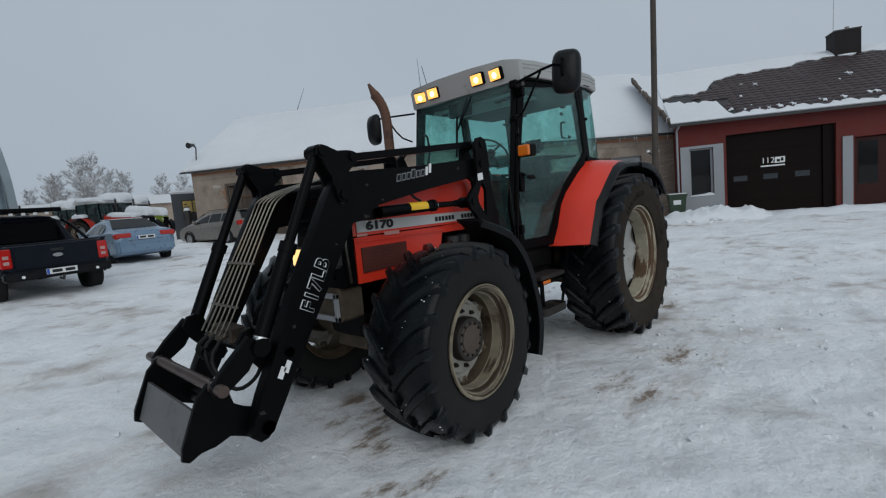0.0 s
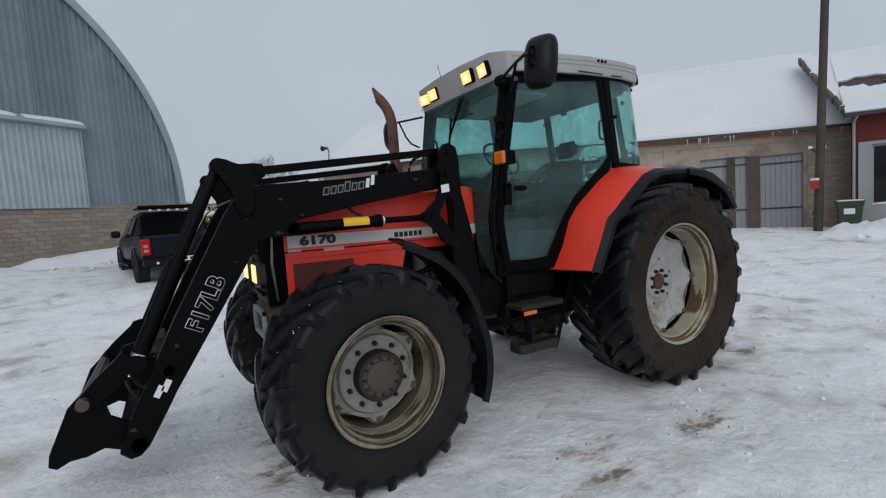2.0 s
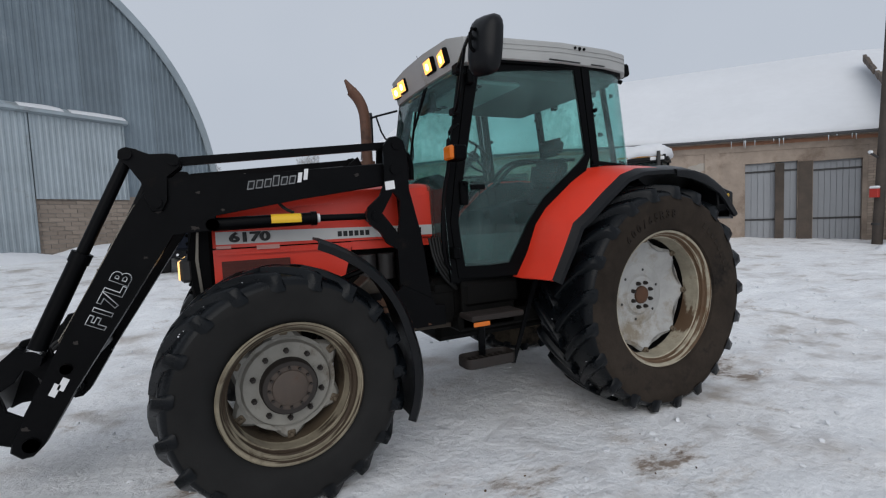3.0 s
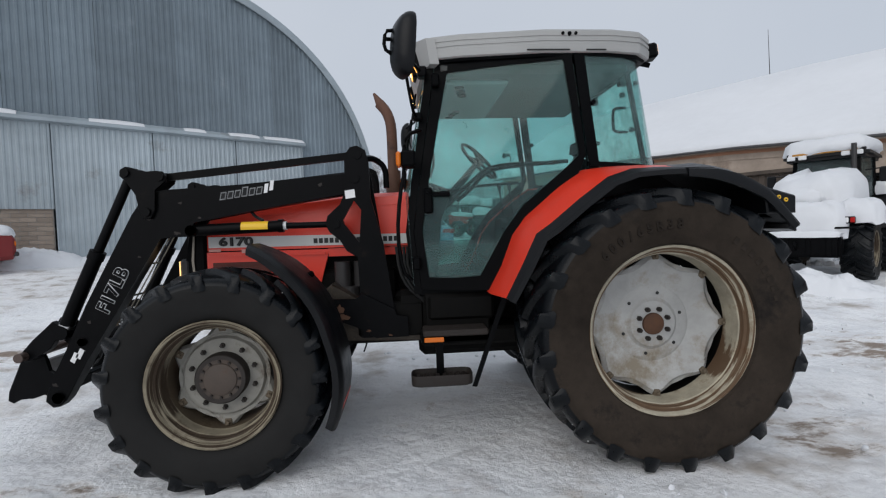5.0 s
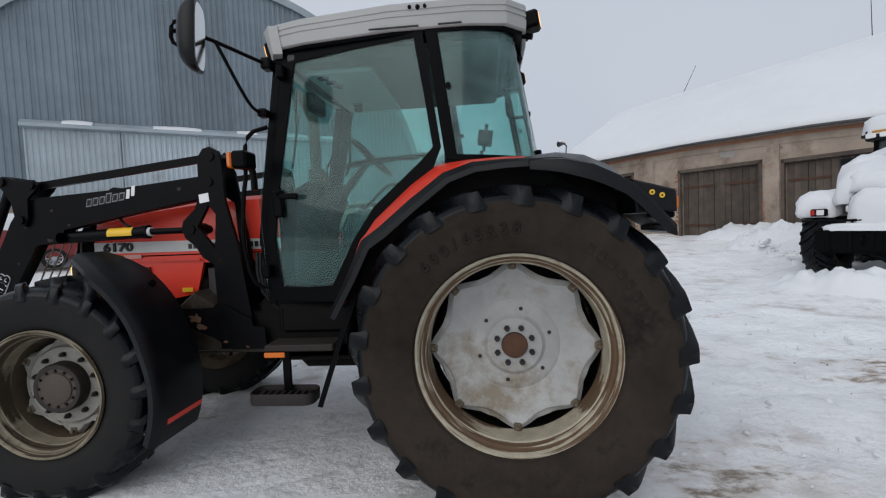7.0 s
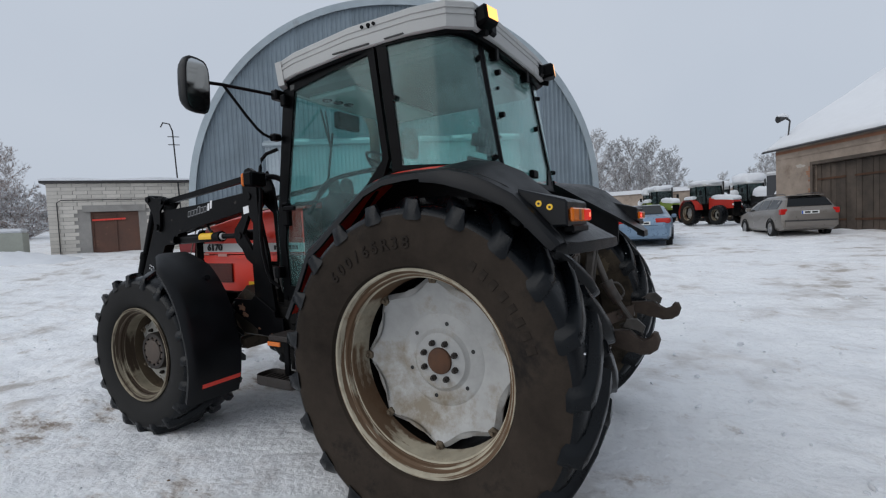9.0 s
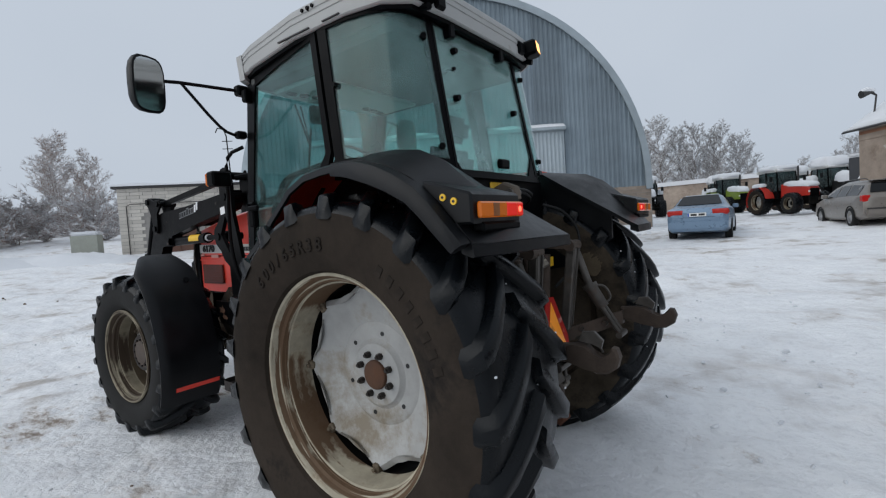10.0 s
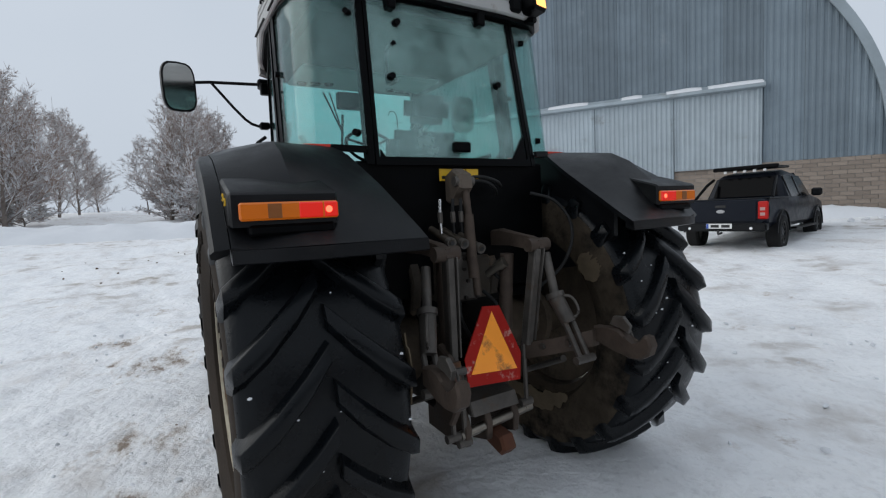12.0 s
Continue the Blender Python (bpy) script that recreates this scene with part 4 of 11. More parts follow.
    out = (spt(0, 1, 0) - spt(0, 0, 0)).normalized()
    turn = Matrix((along, out, Vector((0, 0, 1)))).transposed().to_4x4()
    for a, b, z0, z1, sort in SHED_DOORS:
        if sort == "wood":
            for k in range(int((z1 - 0.7) / 0.085)):
                for q in (a - 0.16, b + 0.16):
                    if rnd.random() < 0.62:
                        w = rnd.uniform(0.07, 0.20)
                        part("brick", edge_me, None, h, "", Matrix.Translation(spt(q + (w / 2 - 0.06) * (1 if q > b else -1), -0.004, 0.75 + 0.085 * k)) @ turn @ Matrix.Diagonal((w, 0.022, 0.070, 1)))
    # thin aerials on the ridge
    for s, lean, ln in ((3.2, 0.75, 1.5), (10.6, 0.0, 2.1)):
        b0 = spt(s, 5.5, s_ridge(s))
        part("aerial", rod(bmesh.new(), b0, b0 + Vector((lean, 0.1, ln)), 0.018, 0.008, 6), M_DARKSTEEL, h)
    b0 = spt(-0.1, 0.6, s_eave(0) + 0.25)
    bm = rod(bmesh.new(), b0, b0 + Vector((0.1, 0, 1.0)), 0.03, 0.03, 8)
    lampb = part("yard_lamp", tube(bm, [b0 + Vector((0.1, 0, 1.0)), b0 + Vector((-0.05, -0.12, 1.12)), b0 + Vector((-0.35, -0.3, 1.05))], [0.03, 0.06, 0.14], 10), M_DARKSTEEL, h)
    part("lamp_snow", tube(bmesh.new(), [b0 + Vector((0.05, -0.1, 1.17)), b0 + Vector((-0.15, -0.2, 1.22)), b0 + Vector((-0.36, -0.3, 1.16))], [0.05, 0.10, 0.07], 8), M_SNOW, lampb)
    return h


build_shed()

# garage plan: s along the front from the corner by the shed
G_ORIGIN, G_S = Vector((14.95, 2.45, 0)), Vector((0.40, -0.917, 0)).normalized()
G_D = Vector((-G_S.y, G_S.x, 0))


def gpt(s, d, z):
    return G_ORIGIN + G_S * s + G_D * d + Vector((0, 0, z))


def gbox(bm, s0, s1, d0, d1, z0, z1):
    return loft(bm, [[gpt(s0, d0, z0), gpt(s1, d0, z0), gpt(s1, d1, z0), gpt(s0, d1, z0)], [gpt(s0, d0, z1), gpt(s1, d0, z1), gpt(s1, d1, z1), gpt(s0, d1, z1)]])


# ---- the tractor: x runs to its rear, y to its right-hand side, z up; the rear axle is at x = 0 ----
TRACTOR = thing("tractor", "red farm tractor with black front loader parked on snow", "tractor")
WHEEL_MESHES = {}
MIRROR = Matrix.Diagonal((1, -1, 1, 1))


def tyre_mesh(R, W, rim, lugs, lug_h):
    """A farm tyre: its bulging carcass, and one chevron lug for each half of the tread, which run from the middle to the shoulder."""
    bm = bmesh.new()
    c = R - lug_h
    h = W / 2
    half = [(rim + 0.005, 0.70), (rim + 0.03, 0.86), (rim + (c - rim) * 0.35, 0.965), (rim + (c - rim) * 0.60, 0.975), (c - 0.085, 0.972), (c - 0.050, 0.950), (c - 0.026, 0.90), (c - 0.008, 0.76), (c, 0.4)]
    prof = [(r, -u * h) for r, u in half] + [(c + 0.002, 0.0)] + [(r, u * h) for r, u in reversed(half)]
    revolve(bm, prof, 96)
    for fc in bm.faces:
        ys = [abs(v.co.y) for v in fc.verts]
        rr = max(math.hypot(v.co.x, v.co.z) for v in fc.verts)
        fc.material_index = 1 if rr < c - 0.045 and min(ys) > h * 0.5 else 0
    step = 2 * math.pi / lugs
    big = R / 0.855

    def at(w, y, r):
        return Vector((r * math.cos(w), y, r * math.sin(w)))
    path = [(0.01, 0.80), (0.28, 0.52), (0.60, 0.24), (0.84, 0.07), (0.950, 0.01), (1.000, -0.02)]
    wide = [0.041, 0.046, 0.050, 0.048, 0.040, 0.024]
    tops = [R - 0.002, R - 0.003, R - 0.008, R - 0.017, R - 0.028, c - 0.040]
    lows = [c - 0.02, c - 0.02, c - 0.03, c - 0.04, c - 0.06, c - 0.075]
    halves = []
    for side in (-1, 1):
        secs = []
        for (u, sweep), hw, top, low in zip(path, wide, tops, lows):
            w = sweep * step * 1.35
            y = side * u * h
            a0, am, a1 = hw * big * 1.55 / R, hw * big * 1.0 / R, hw * big * 0.80 / R
            md = low + (top - low) * 0.55
            secs.append([at(w - a0, y, low), at(w - am, y, md), at(w - a1, y, top - 0.005), at(w - a1 * 0.82, y, top), at(w + a1 * 0.82, y, top), at(w + a1, y, top - 0.005), at(w + am, y, md), at(w + a0, y, low)])
        me = finish(loft(bmesh.new(), secs), 50)
        me.materials.append(M_TYRE)
        halves.append(me)
    carcass = finish(bm, 40)
    carcass.materials.append(M_TYRE)
    carcass.materials.append(M_SIDEWALL if R > 0.7 else M_SIDEWALL_F)
    return carcass, halves, step


def whole_tyre(carcass, halves, step):
    """Carcass and lugs in one mesh, for the machines far off."""
    bm = bmesh.new()
    bm.from_mesh(carcass)
    for k in range(round(2 * math.pi / step)):
        for side, me in enumerate(halves):
            n = len(bm.verts)
            bm.from_mesh(me)
            bm.verts.ensure_lookup_table()
            bmesh.ops.rotate(bm, verts=bm.verts[n:], cent=(0, 0, 0), matrix=Matrix.Rotation(-(k + 0.5 * side) * step, 3, "Y"))
    out = bpy.data.meshes.new("far_tyre")
    bm.to_mesh(out)
    bm.free()
    for m in carcass.materials:
        out.materials.append(m)
    return out


def scallop_disc(bm, r_out, waves, deep, y0, inner, thick, n=96, turn=0.0):
    """A dished wheel disc whose edge comes out to the rim at a few lugs; inner lists (radius, y) from there to the hub."""
    rings = []
    for kind in (0, 1):
        ring = []
        for i in range(n):
            w = 2 * math.pi * i / n
            edge = r_out - deep * (0.5 - 0.5 * math.cos((w - turn) * waves)) ** 0.6
            ring.append(Vector(((edge, edge * 0.93)[kind] * math.cos(w), y0 - (0, 0.022)[kind], (edge, edge * 0.93)[kind] * math.sin(w))))
        rings.append(ring)
    for r, y in inner:
        rings.append([Vector((r * math.cos(2 * math.pi * i / n), y, r * math.sin(2 * math.pi * i / n))) for i in range(n)])
    back = [[p + Vector((0, thick, 0)) for p in ring] for ring in rings]
    allr = rings[::-1] + back
    vs = [[bm.verts.new(p) for p in ring] for ring in allr]
    for a, b in list(zip(vs, vs[1:])) + [(vs[-1], vs[0])]:
        for i in range(n):
            bm.faces.new((a[i], a[(i + 1) % n], b[(i + 1) % n], b[i]))
    return bm


def rim_mesh(r, w, deep):
    bm = bmesh.new()
    h = w / 2
    prof = [(r + 0.024, -h + 0.012), (r + 0.026, -h + 0.002), (r + 0.018, -h - 0.006), (r + 0.006, -h - 0.004), (r - 0.004, -h + 0.012), (r - 0.010, -h + 0.030), (r - 0.022, -h + 0.040),
            (r - 0.024, -h + 0.065), (r - 0.034, -h + 0.072), (r - 0.038, -h + 0.110), (r - 0.036, -h + 0.135), (r - 0.040, -h + deep), (r - 0.032, -h + deep), (r - 0.026, -h + 0.06), (r + 0.010, -h + 0.02)]
    revolve(bm, prof, 72, closed=True)
    return finish(bm, 30)


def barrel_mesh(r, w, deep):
    """The inner half of the rim, behind the disc; grime and shade are in its colour."""
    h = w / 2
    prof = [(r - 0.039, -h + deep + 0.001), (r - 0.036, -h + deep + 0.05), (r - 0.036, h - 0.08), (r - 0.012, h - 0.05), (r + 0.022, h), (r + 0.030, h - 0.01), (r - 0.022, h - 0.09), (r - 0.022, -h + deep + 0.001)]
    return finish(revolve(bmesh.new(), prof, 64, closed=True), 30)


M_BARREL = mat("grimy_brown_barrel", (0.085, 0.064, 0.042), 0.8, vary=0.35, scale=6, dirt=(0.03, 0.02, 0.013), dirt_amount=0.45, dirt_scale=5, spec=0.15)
M_CLAMP = mat("rusty_rim_clamp", (0.13, 0.105, 0.075), 0.7, vary=0.4, scale=9, dirt=(0.045, 0.026, 0.015), dirt_amount=0.5, dirt_scale=12, spec=0.2)
M_HUBCAP = mat("worn_hub_cap", (0.062, 0.046, 0.036), 0.7, vary=0.25, scale=10, dirt=(0.07, 0.035, 0.02), dirt_amount=0.35, dirt_scale=9, bump=0.1)


def wheel(name, R, W, rim_r, rim_w, lugs, m, front, label):
    """One wheel under the tractor: tyre, rim, disc, hub and nuts; its outer side looks along -y."""
    key = (R, front)
    if key not in WHEEL_MESHES:
        t3 = tyre_mesh(R, W, rim_r, lugs, 0.045 if not front else 0.038)
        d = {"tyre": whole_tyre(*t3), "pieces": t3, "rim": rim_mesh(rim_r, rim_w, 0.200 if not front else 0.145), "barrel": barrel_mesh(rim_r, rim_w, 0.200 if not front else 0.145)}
        if not front:
            d["disc"] = finish(scallop_disc(bmesh.new(), rim_r - 0.030, 8, 0.060, 0.062, [(0.40, 0.052), (0.33, 0.080), (0.245, 0.102), (0.226, 0.094), (0.168, 0.098), (0.156, 0.092), (0.146, 0.080), (0.138, 0.078), (0.066, 0.078)], 0.012), 28)
        else:
            d["disc"] = finish(scallop_disc(bmesh.new(), rim_r - 0.012, 6, 0.078, 0.0, [(0.262, -0.024), (0.250, -0.012), (0.240, -0.014), (0.228, -0.038), (0.218, -0.041), (0.145, -0.042), (0.13, -0.03)], 0.014, 96, 0.54), 28)
        WHEEL_MESHES[key] = d
    d = WHEEL_MESHES[key]
    carcass, halves, step = d["pieces"]
    w = part(name, carcass, None, TRACTOR, label, m)
    for k in range(lugs):
        for side in (0, 1):
            part("lug", halves[side], None, w, "", Matrix.Rotation(-(k + 0.5 * side) * step, 4, "Y"))
    part("rim", d["rim"], M_RIM if not front else M_RIM_F, w, "cream rim streaked with rust")
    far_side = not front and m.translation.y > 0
    # near rear barrel: engine black stands in for the shade behind the disc
    part("rim_barrel", d["barrel"].copy() if far_side else d["barrel"], M_CAST if far_side else M_BARREL if front else M_ENGINE, w, "muddy inner rim" if far_side else "inner rim, grime and shade in its dark colour")
    out = Matrix.Translation((0, -0.085 if not front else -0.012, 0))
    part("disc", d["disc"], M_DISC if not front else M_DISC_F, w, "white scalloped disc" if not front else "grey scalloped disc", out)
    if "hub" not in d:
        q = [(0.10, 0.075), (rim_r - 0.055, 0.10), (rim_r - 0.055, 0.112), (0.10, 0.087)]
        d["inner"] = finish(revolve(bmesh.new(), q, 48, closed=True), 40)
        bm = bmesh.new()
        if not front:
            revolve(bm, [(0.0, -0.052), (0.060, -0.052), (0.068, -0.046), (0.072, -0.028), (0.09, 0.12)], 32)
        else:
            revolve(bm, [(0.118, -0.142), (0.140, -0.142), (0.147, -0.134), (0.150, -0.05), (0.150, 0.05), (0.12, 0.15)], 40)
            cap = revolve(bmesh.new(), [(0.0, -0.150), (0.085, -0.150), (0.092, -0.146), (0.094, -0.139), (0.120, -0.139), (0.120, -0.12)], 40)
            d["cap"] = finish(cap, 30)
            d["capbolt"] = finish(rod(bmesh.new(), (0, 0, 0), (0, -0.014, 0), 0.0085, 0.008, 6), 30)
        d["hub"] = finish(bm, 40)
        bm = bmesh.new()
        rod(bm, (0, 0.0, 0), (0, -0.024, 0), 0.0165 if not front else 0.016, 0.015 if not front else 0.014, 6)
        rod(bm, (0, -0.02, 0), (0, -0.034, 0), 0.009, 0.008, 8)
        d["nut"] = finish(bm, 30)
        bm = bmesh.new()
        box(bm, -0.03, 0.03, -0.03, 0.05, -0.028, 0.028, 0.008)
        rod(bm, (0, -0.028, 0), (0, -0.05, 0), 0.014, 0.014, 6)
        d["clamp"] = finish(bm, 30)
        if not front:
            bm = bmesh.new()
            rod(bm, (0, 0.0, 0), (0, -0.003, 0), 0.011, 0.011, 10)
            d["hole"] = finish(bm, 30)
    # front hub: its shaded side wall is put into this darker metal colour
    part("hub", d["hub"], M_RUST if not front else M_BOLT, w, "hub centre, rusty at the rear, shade-dark at the front", out @ Matrix.Translation((0, 0.03 if front else 0.112, 0)))
    if not front:
        # added plate that keeps the gaps dark; only the far wheel's is muddy
        part("inner_disc", d["inner"].copy() if far_side else d["inner"], M_CAST if far_side else M_ENGINE, w, "added plate that darkens the disc gaps, muddy on the far wheel")
    if front:
        hub_cap = part("hub_cap", d["cap"], M_HUBCAP, w, "worn dark brown hub cap", out @ Matrix.Translation((0, 0.03, 0)))
        for i in range(12):
            a = 2 * math.pi * i / 12
            part("cap_bolt", d["capbolt"], M_BOLT, hub_cap, "", Matrix.Translation((0.107 * math.cos(a), -0.139, 0.107 * math.sin(a))))
    n, r = (8, 0.099) if not front else (10, 0.186)
    for i in range(n):
        a = 2 * math.pi * (i + 0.5) / n
        part("wheel_nut", d["nut"], M_BOLT, w, "", out @ Matrix.Translation((r * math.cos(a), 0.079 if not front else -0.040, r * math.sin(a))))
    n = 8 if not front else 6
    for i in range(n):
        a = 2 * math.pi * i / n + (0.0 if not front else 0.54)
        rr = rim_r - 0.055
        part("rim_clamp", d["clamp"], M_CLAMP, w, "", out @ Matrix.Translation((rr * math.cos(a), 0.050 if not front else -0.005, rr * math.sin(a))) @ Matrix.Rotation(-a, 4, "Y") @ Matrix.Scale(0.72 if not front else 0.8, 4))
    if not front:
        for i in range(6):
            a = 2 * math.pi * (i + 0.3) / 6
            part("disc_hole", d["hole"], M_INK, w, "", out @ Matrix.Translation((0.197 * math.cos(a), 0.0965, 0.197 * math.sin(a))))
    return w


def snow_flecks(w, R, W, seed, count):
    """Crumbs of snow that stick between the lugs."""
    rnd = random.Random(seed)
    bm = bmesh.new()
    for _ in range(count):
        a, y, s = rnd.uniform(0, 2 * math.pi), rnd.uniform(-0.85, 0.85) * W / 2, rnd.uniform(0.002, 0.0055)
        p = Vector(((R - 0.036) * math.cos(a), y, (R - 0.036) * math.sin(a)))
        bmesh.ops.create_icosphere(bm, subdivisions=1, radius=s, matrix=Matrix.Translation(p) @ Matrix.Diagonal((1, 1.5, 1, 1)))
    tagged(part("snow_flecks", bm, M_SNOW, w, "snow crumbs in the tread"), kind="stuff")


WH_RR = wheel("rear_wheel", 0.855, 0.60, 0.488, 0.47, 21, pose(0.018, 0.895, 0.83) @ MIRROR, False, "huge lugged tyre with muddy sidewall")
WH_RL = wheel("rear_wheel", 0.855, 0.60, 0.488, 0.47, 21, pose(0.018, -0.895, 0.83), False, "huge lugged tyre with muddy sidewall")
STEER = 3.5
WH_FL = wheel("front_wheel", 0.652, 0.52, 0.345, 0.47, 19, pose(-2.648, -0.825, 0.632, 0, 0, STEER), True, "lugged front tyre turned a little to its left")
WH_FR = wheel("front_wheel", 0.652, 0.52, 0.345, 0.47, 19, pose(-2.648, 0.825, 0.632, 0, 0, STEER) @ MIRROR, True, "lugged front tyre turned a little to its left")
for k, (w, R, W) in enumerate(((WH_RL, 0.855, 0.6), (WH_RR, 0.855, 0.6), (WH_FL, 0.652, 0.52), (WH_FR, 0.652, 0.52))):
    snow_flecks(w, R, W, 11 + k, 55)


def sidewall_text(w, text, radius, size, start, y, material):
    """Moulded letters that run round the sidewall, clockwise as seen from outside."""
    step = size * 0.78 / radius
    for k, ch in enumerate(text):
        if ch == " ":
            continue
        a = start - step * k
        m = Matrix.Translation((radius * math.cos(a), y, radius * math.sin(a))) @ pose(0, 0, 0, 90, 0, 0) @ Matrix.Rotation(a - math.pi / 2, 4, "Z")
        lettering("moulded_letter", ch, size, material, w, m, 0.004, bold=0.002)


M_MOULD = mat("worn_moulded_letter", (0.0205, 0.0164, 0.0135), 0.85, vary=0.3, scale=20, spec=0.1)
sidewall_text(WH_RL, "600/65R38", 0.628, 0.078, radians(133), -0.2915, M_MOULD)
M_BARS = mat("worn_moulded_bar", (0.0255, 0.0202, 0.0162), 0.85, vary=0.4, scale=20, spec=0.1)
M_MUDWALL = mat("mud_coated_sidewall", (0.058, 0.046, 0.033), 0.92, vary=0.45, scale=6, bump=0.35, bump_scale=45, dirt=(0.004, 0.0045, 0.0055), dirt_amount=0.58, dirt_scale=3.4, spec=0.08)
WH_RR.data = WH_RR.data.copy()
WH_RR.data.materials[1] = M_MUDWALL
for k in range(8):
    # the maker's raised name, as plain bars
    for centre in (56,):
        a = radians(centre - 5.6 * k)
        m = Matrix.Translation((0.628 * math.cos(a), -0.2915, 0.628 * math.sin(a))) @ pose(0, 0, 0, 90, 0, 0) @ Matrix.Rotation(a - math.pi / 2, 4, "Z")
        part("moulded_bar", box(bmesh.new(), -0.016, 0.016, -0.022, 0.022, -0.002, 0.003, 0.002), M_BARS, WH_RL, "plain raised bar in place of a letter" if k == 0 else "", m)
for k, (a0, a1, r0, r1) in enumerate(((-118, -52, 0.455, 0.57), (28, 44, 0.55, 0.68))):
    # mud dried on the inner sidewall in broad ragged sheets
    outer, inner_ = [], []
    for j in range(61):
        f = j / 60
        a = radians(a0 + (a1 - a0) * f)
        ease = math.sin(math.pi * f) ** 0.45
        mid = (r0 + r1) / 2
        g = 1 + 0.55 * noise.noise((f * 4.0 + k * 7, 1.3, 0)) + 0.5 * noise.noise((f * 15.0, k + 4.0, 2.0))
        g2 = 1 + 0.5 * noise.noise((f * 6.0 + k * 3, 8.3, 0)) + 0.3 * noise.noise((f * 18.0, k + 9.0, 5.0))
        ro, ri = mid + (r1 - mid) * ease * g, mid - (mid - r0) * ease * g2
        outer.append((ro * math.cos(a), ro * math.sin(a)))
        inner_.append((ri * math.cos(a), ri * math.sin(a)))
    part("mud_patch", prism(bmesh.new(), outer + inner_[-2:0:-1], 0.2885, 0.2945, "y"), M_MUD, WH_RR, "dried brown mud")
for w, seeds in ((WH_RL, range(20, 26)),):
    for sd in seeds:
        rnd = random.Random(sd)
        a0, r0, bm = rnd.uniform(-2.6, 0.4), rnd.uniform(0.56, 0.72), bmesh.new()
        grow = rnd.uniform(0.3, 1.0)
        ring = []
        for k in range(40):
            t = 2 * math.pi * k / 40
            g = grow * (1 + 0.5 * noise.noise((math.cos(t) * 1.6 + sd, math.sin(t) * 1.6, sd * 2.0)) + 0.35 * noise.noise((math.cos(t) * 5 + sd, math.sin(t) * 5, sd)))
            rr, aa = r0 + 0.075 * g * math.sin(t), a0 + 0.20 * g * math.cos(t)
            ring.append((rr * math.cos(aa), rr * math.sin(aa)))
        part("mud_patch", prism(bm, ring, 0.2885, 0.2945, "y"), M_MUD, w, "dried brown mud")


def tp(name, bm, material, label="", parent=None, m=None, angle=35):
    return part(name, bm, material, parent or TRACTOR, label, m, angle)


def both(name, build, material, label="", parent=None, angle=35):
    """A part on the left-hand side and its mirror image on the right."""
    a = tp(name, build(), material, label, parent, None, angle)
    b = part(name, a.data, None, parent or TRACTOR, label, MIRROR)
    return a, b


def mirror_of(ob, name=None):
    return part(name or ob.name.split(".")[0], ob.data, None, ob.parent, ob.get("label", ""), MIRROR @ ob.matrix_basis)


# bonnet: a loft of rounded sections, wider and higher towards the cab
def hood_sections(lo, hi, grow=0.0):
    secs = []
    for x, w, top in ((-2.985, 0.235, 1.575), (-2.93, 0.262, 1.628), (-2.5, 0.285, 1.698), (-2.0, 0.315, 1.745), (-1.50, 0.340, 1.755)):
        t = top if hi is None else hi
        r = 0.055
        w = w + grow
        if hi is None:
            ring = [(-w, lo), (-w, t - r - 0.02), (-w + 0.012, t - r * 0.5), (-w + r, t - 0.004), (-w * 0.5, t + 0.012), (0, t + 0.018), (w * 0.5, t + 0.012), (w - r, t - 0.004), (w - 0.012, t - r * 0.5), (w, t - r - 0.02), (w, lo)]
        else:
            ring = [(-w, lo), (-w, t), (w, t), (w, lo)]
        secs.append([Vector((x, y, z)) for y, z in ring])
    return secs


tp("hood", loft(bmesh.new(), hood_sections(1.365, None)), M_RED, "glossy red bonnet")
for s in (-1, 1):
    bm = bmesh.new()
    pts = [(-2.975, 1.03), (-2.975, 1.355), (-2.10, 1.355), (-2.10, 1.33), (-2.17, 1.08), (-2.45, 1.03)]
    a = [Vector((x, s * (0.252 + 0.06 * (x + 2.975) / 1.4), z)) for x, z in pts]
    loft(bm, [a, [p - Vector((0, s * 0.03, 0)) for p in a]])
    part("lower_hood_panel", bm, M_RED, TRACTOR, "red side panel")
    bm = bmesh.new()
    pts = [(-2.10, 1.30), (-2.10, 1.36), (-1.50, 1.36), (-1.50, 1.30)]
    a = [Vector((x, s * (0.253 + 0.06 * (x + 2.975) / 1.4), z)) for x, z in pts]
    loft(bm, [a, [p - Vector((0, s * 0.03, 0)) for p in a]])
    tp("hood_rail", bm, M_RED)


def hood_y(x):
    return -(0.262 + 0.078 * (x + 2.93) / 1.43)


def on_hood(x, z, off=0.0):
    return Vector((x, hood_y(x) - off, z))


def stripe(x0, x1, z00, z01, z10, z11, off, thick=0.004):
    bm = bmesh.new()
    a = [on_hood(x0, z00, off), on_hood(x1, z10, off), on_hood(x1, z11, off), on_hood(x0, z01, off)]
    return loft(bm, [a, [p + Vector((0, thick, 0)) for p in a]])


badge = tp("badge_stripe", stripe(-2.955, -1.505, 1.388, 1.468, 1.380, 1.452, 0.006), M_BADGE, "silver stripe with dark model number")
mirror_of(badge)
M_HOODTEXT = facing(0, 0, 0, (-0.055, -1))
lettering("model_number", "6170", 0.080, M_INK, badge, Matrix.Translation(on_hood(-2.757, 1.427, 0.011)) @ M_HOODTEXT, depth=0.001, sx=1.52, bold=0.0040)
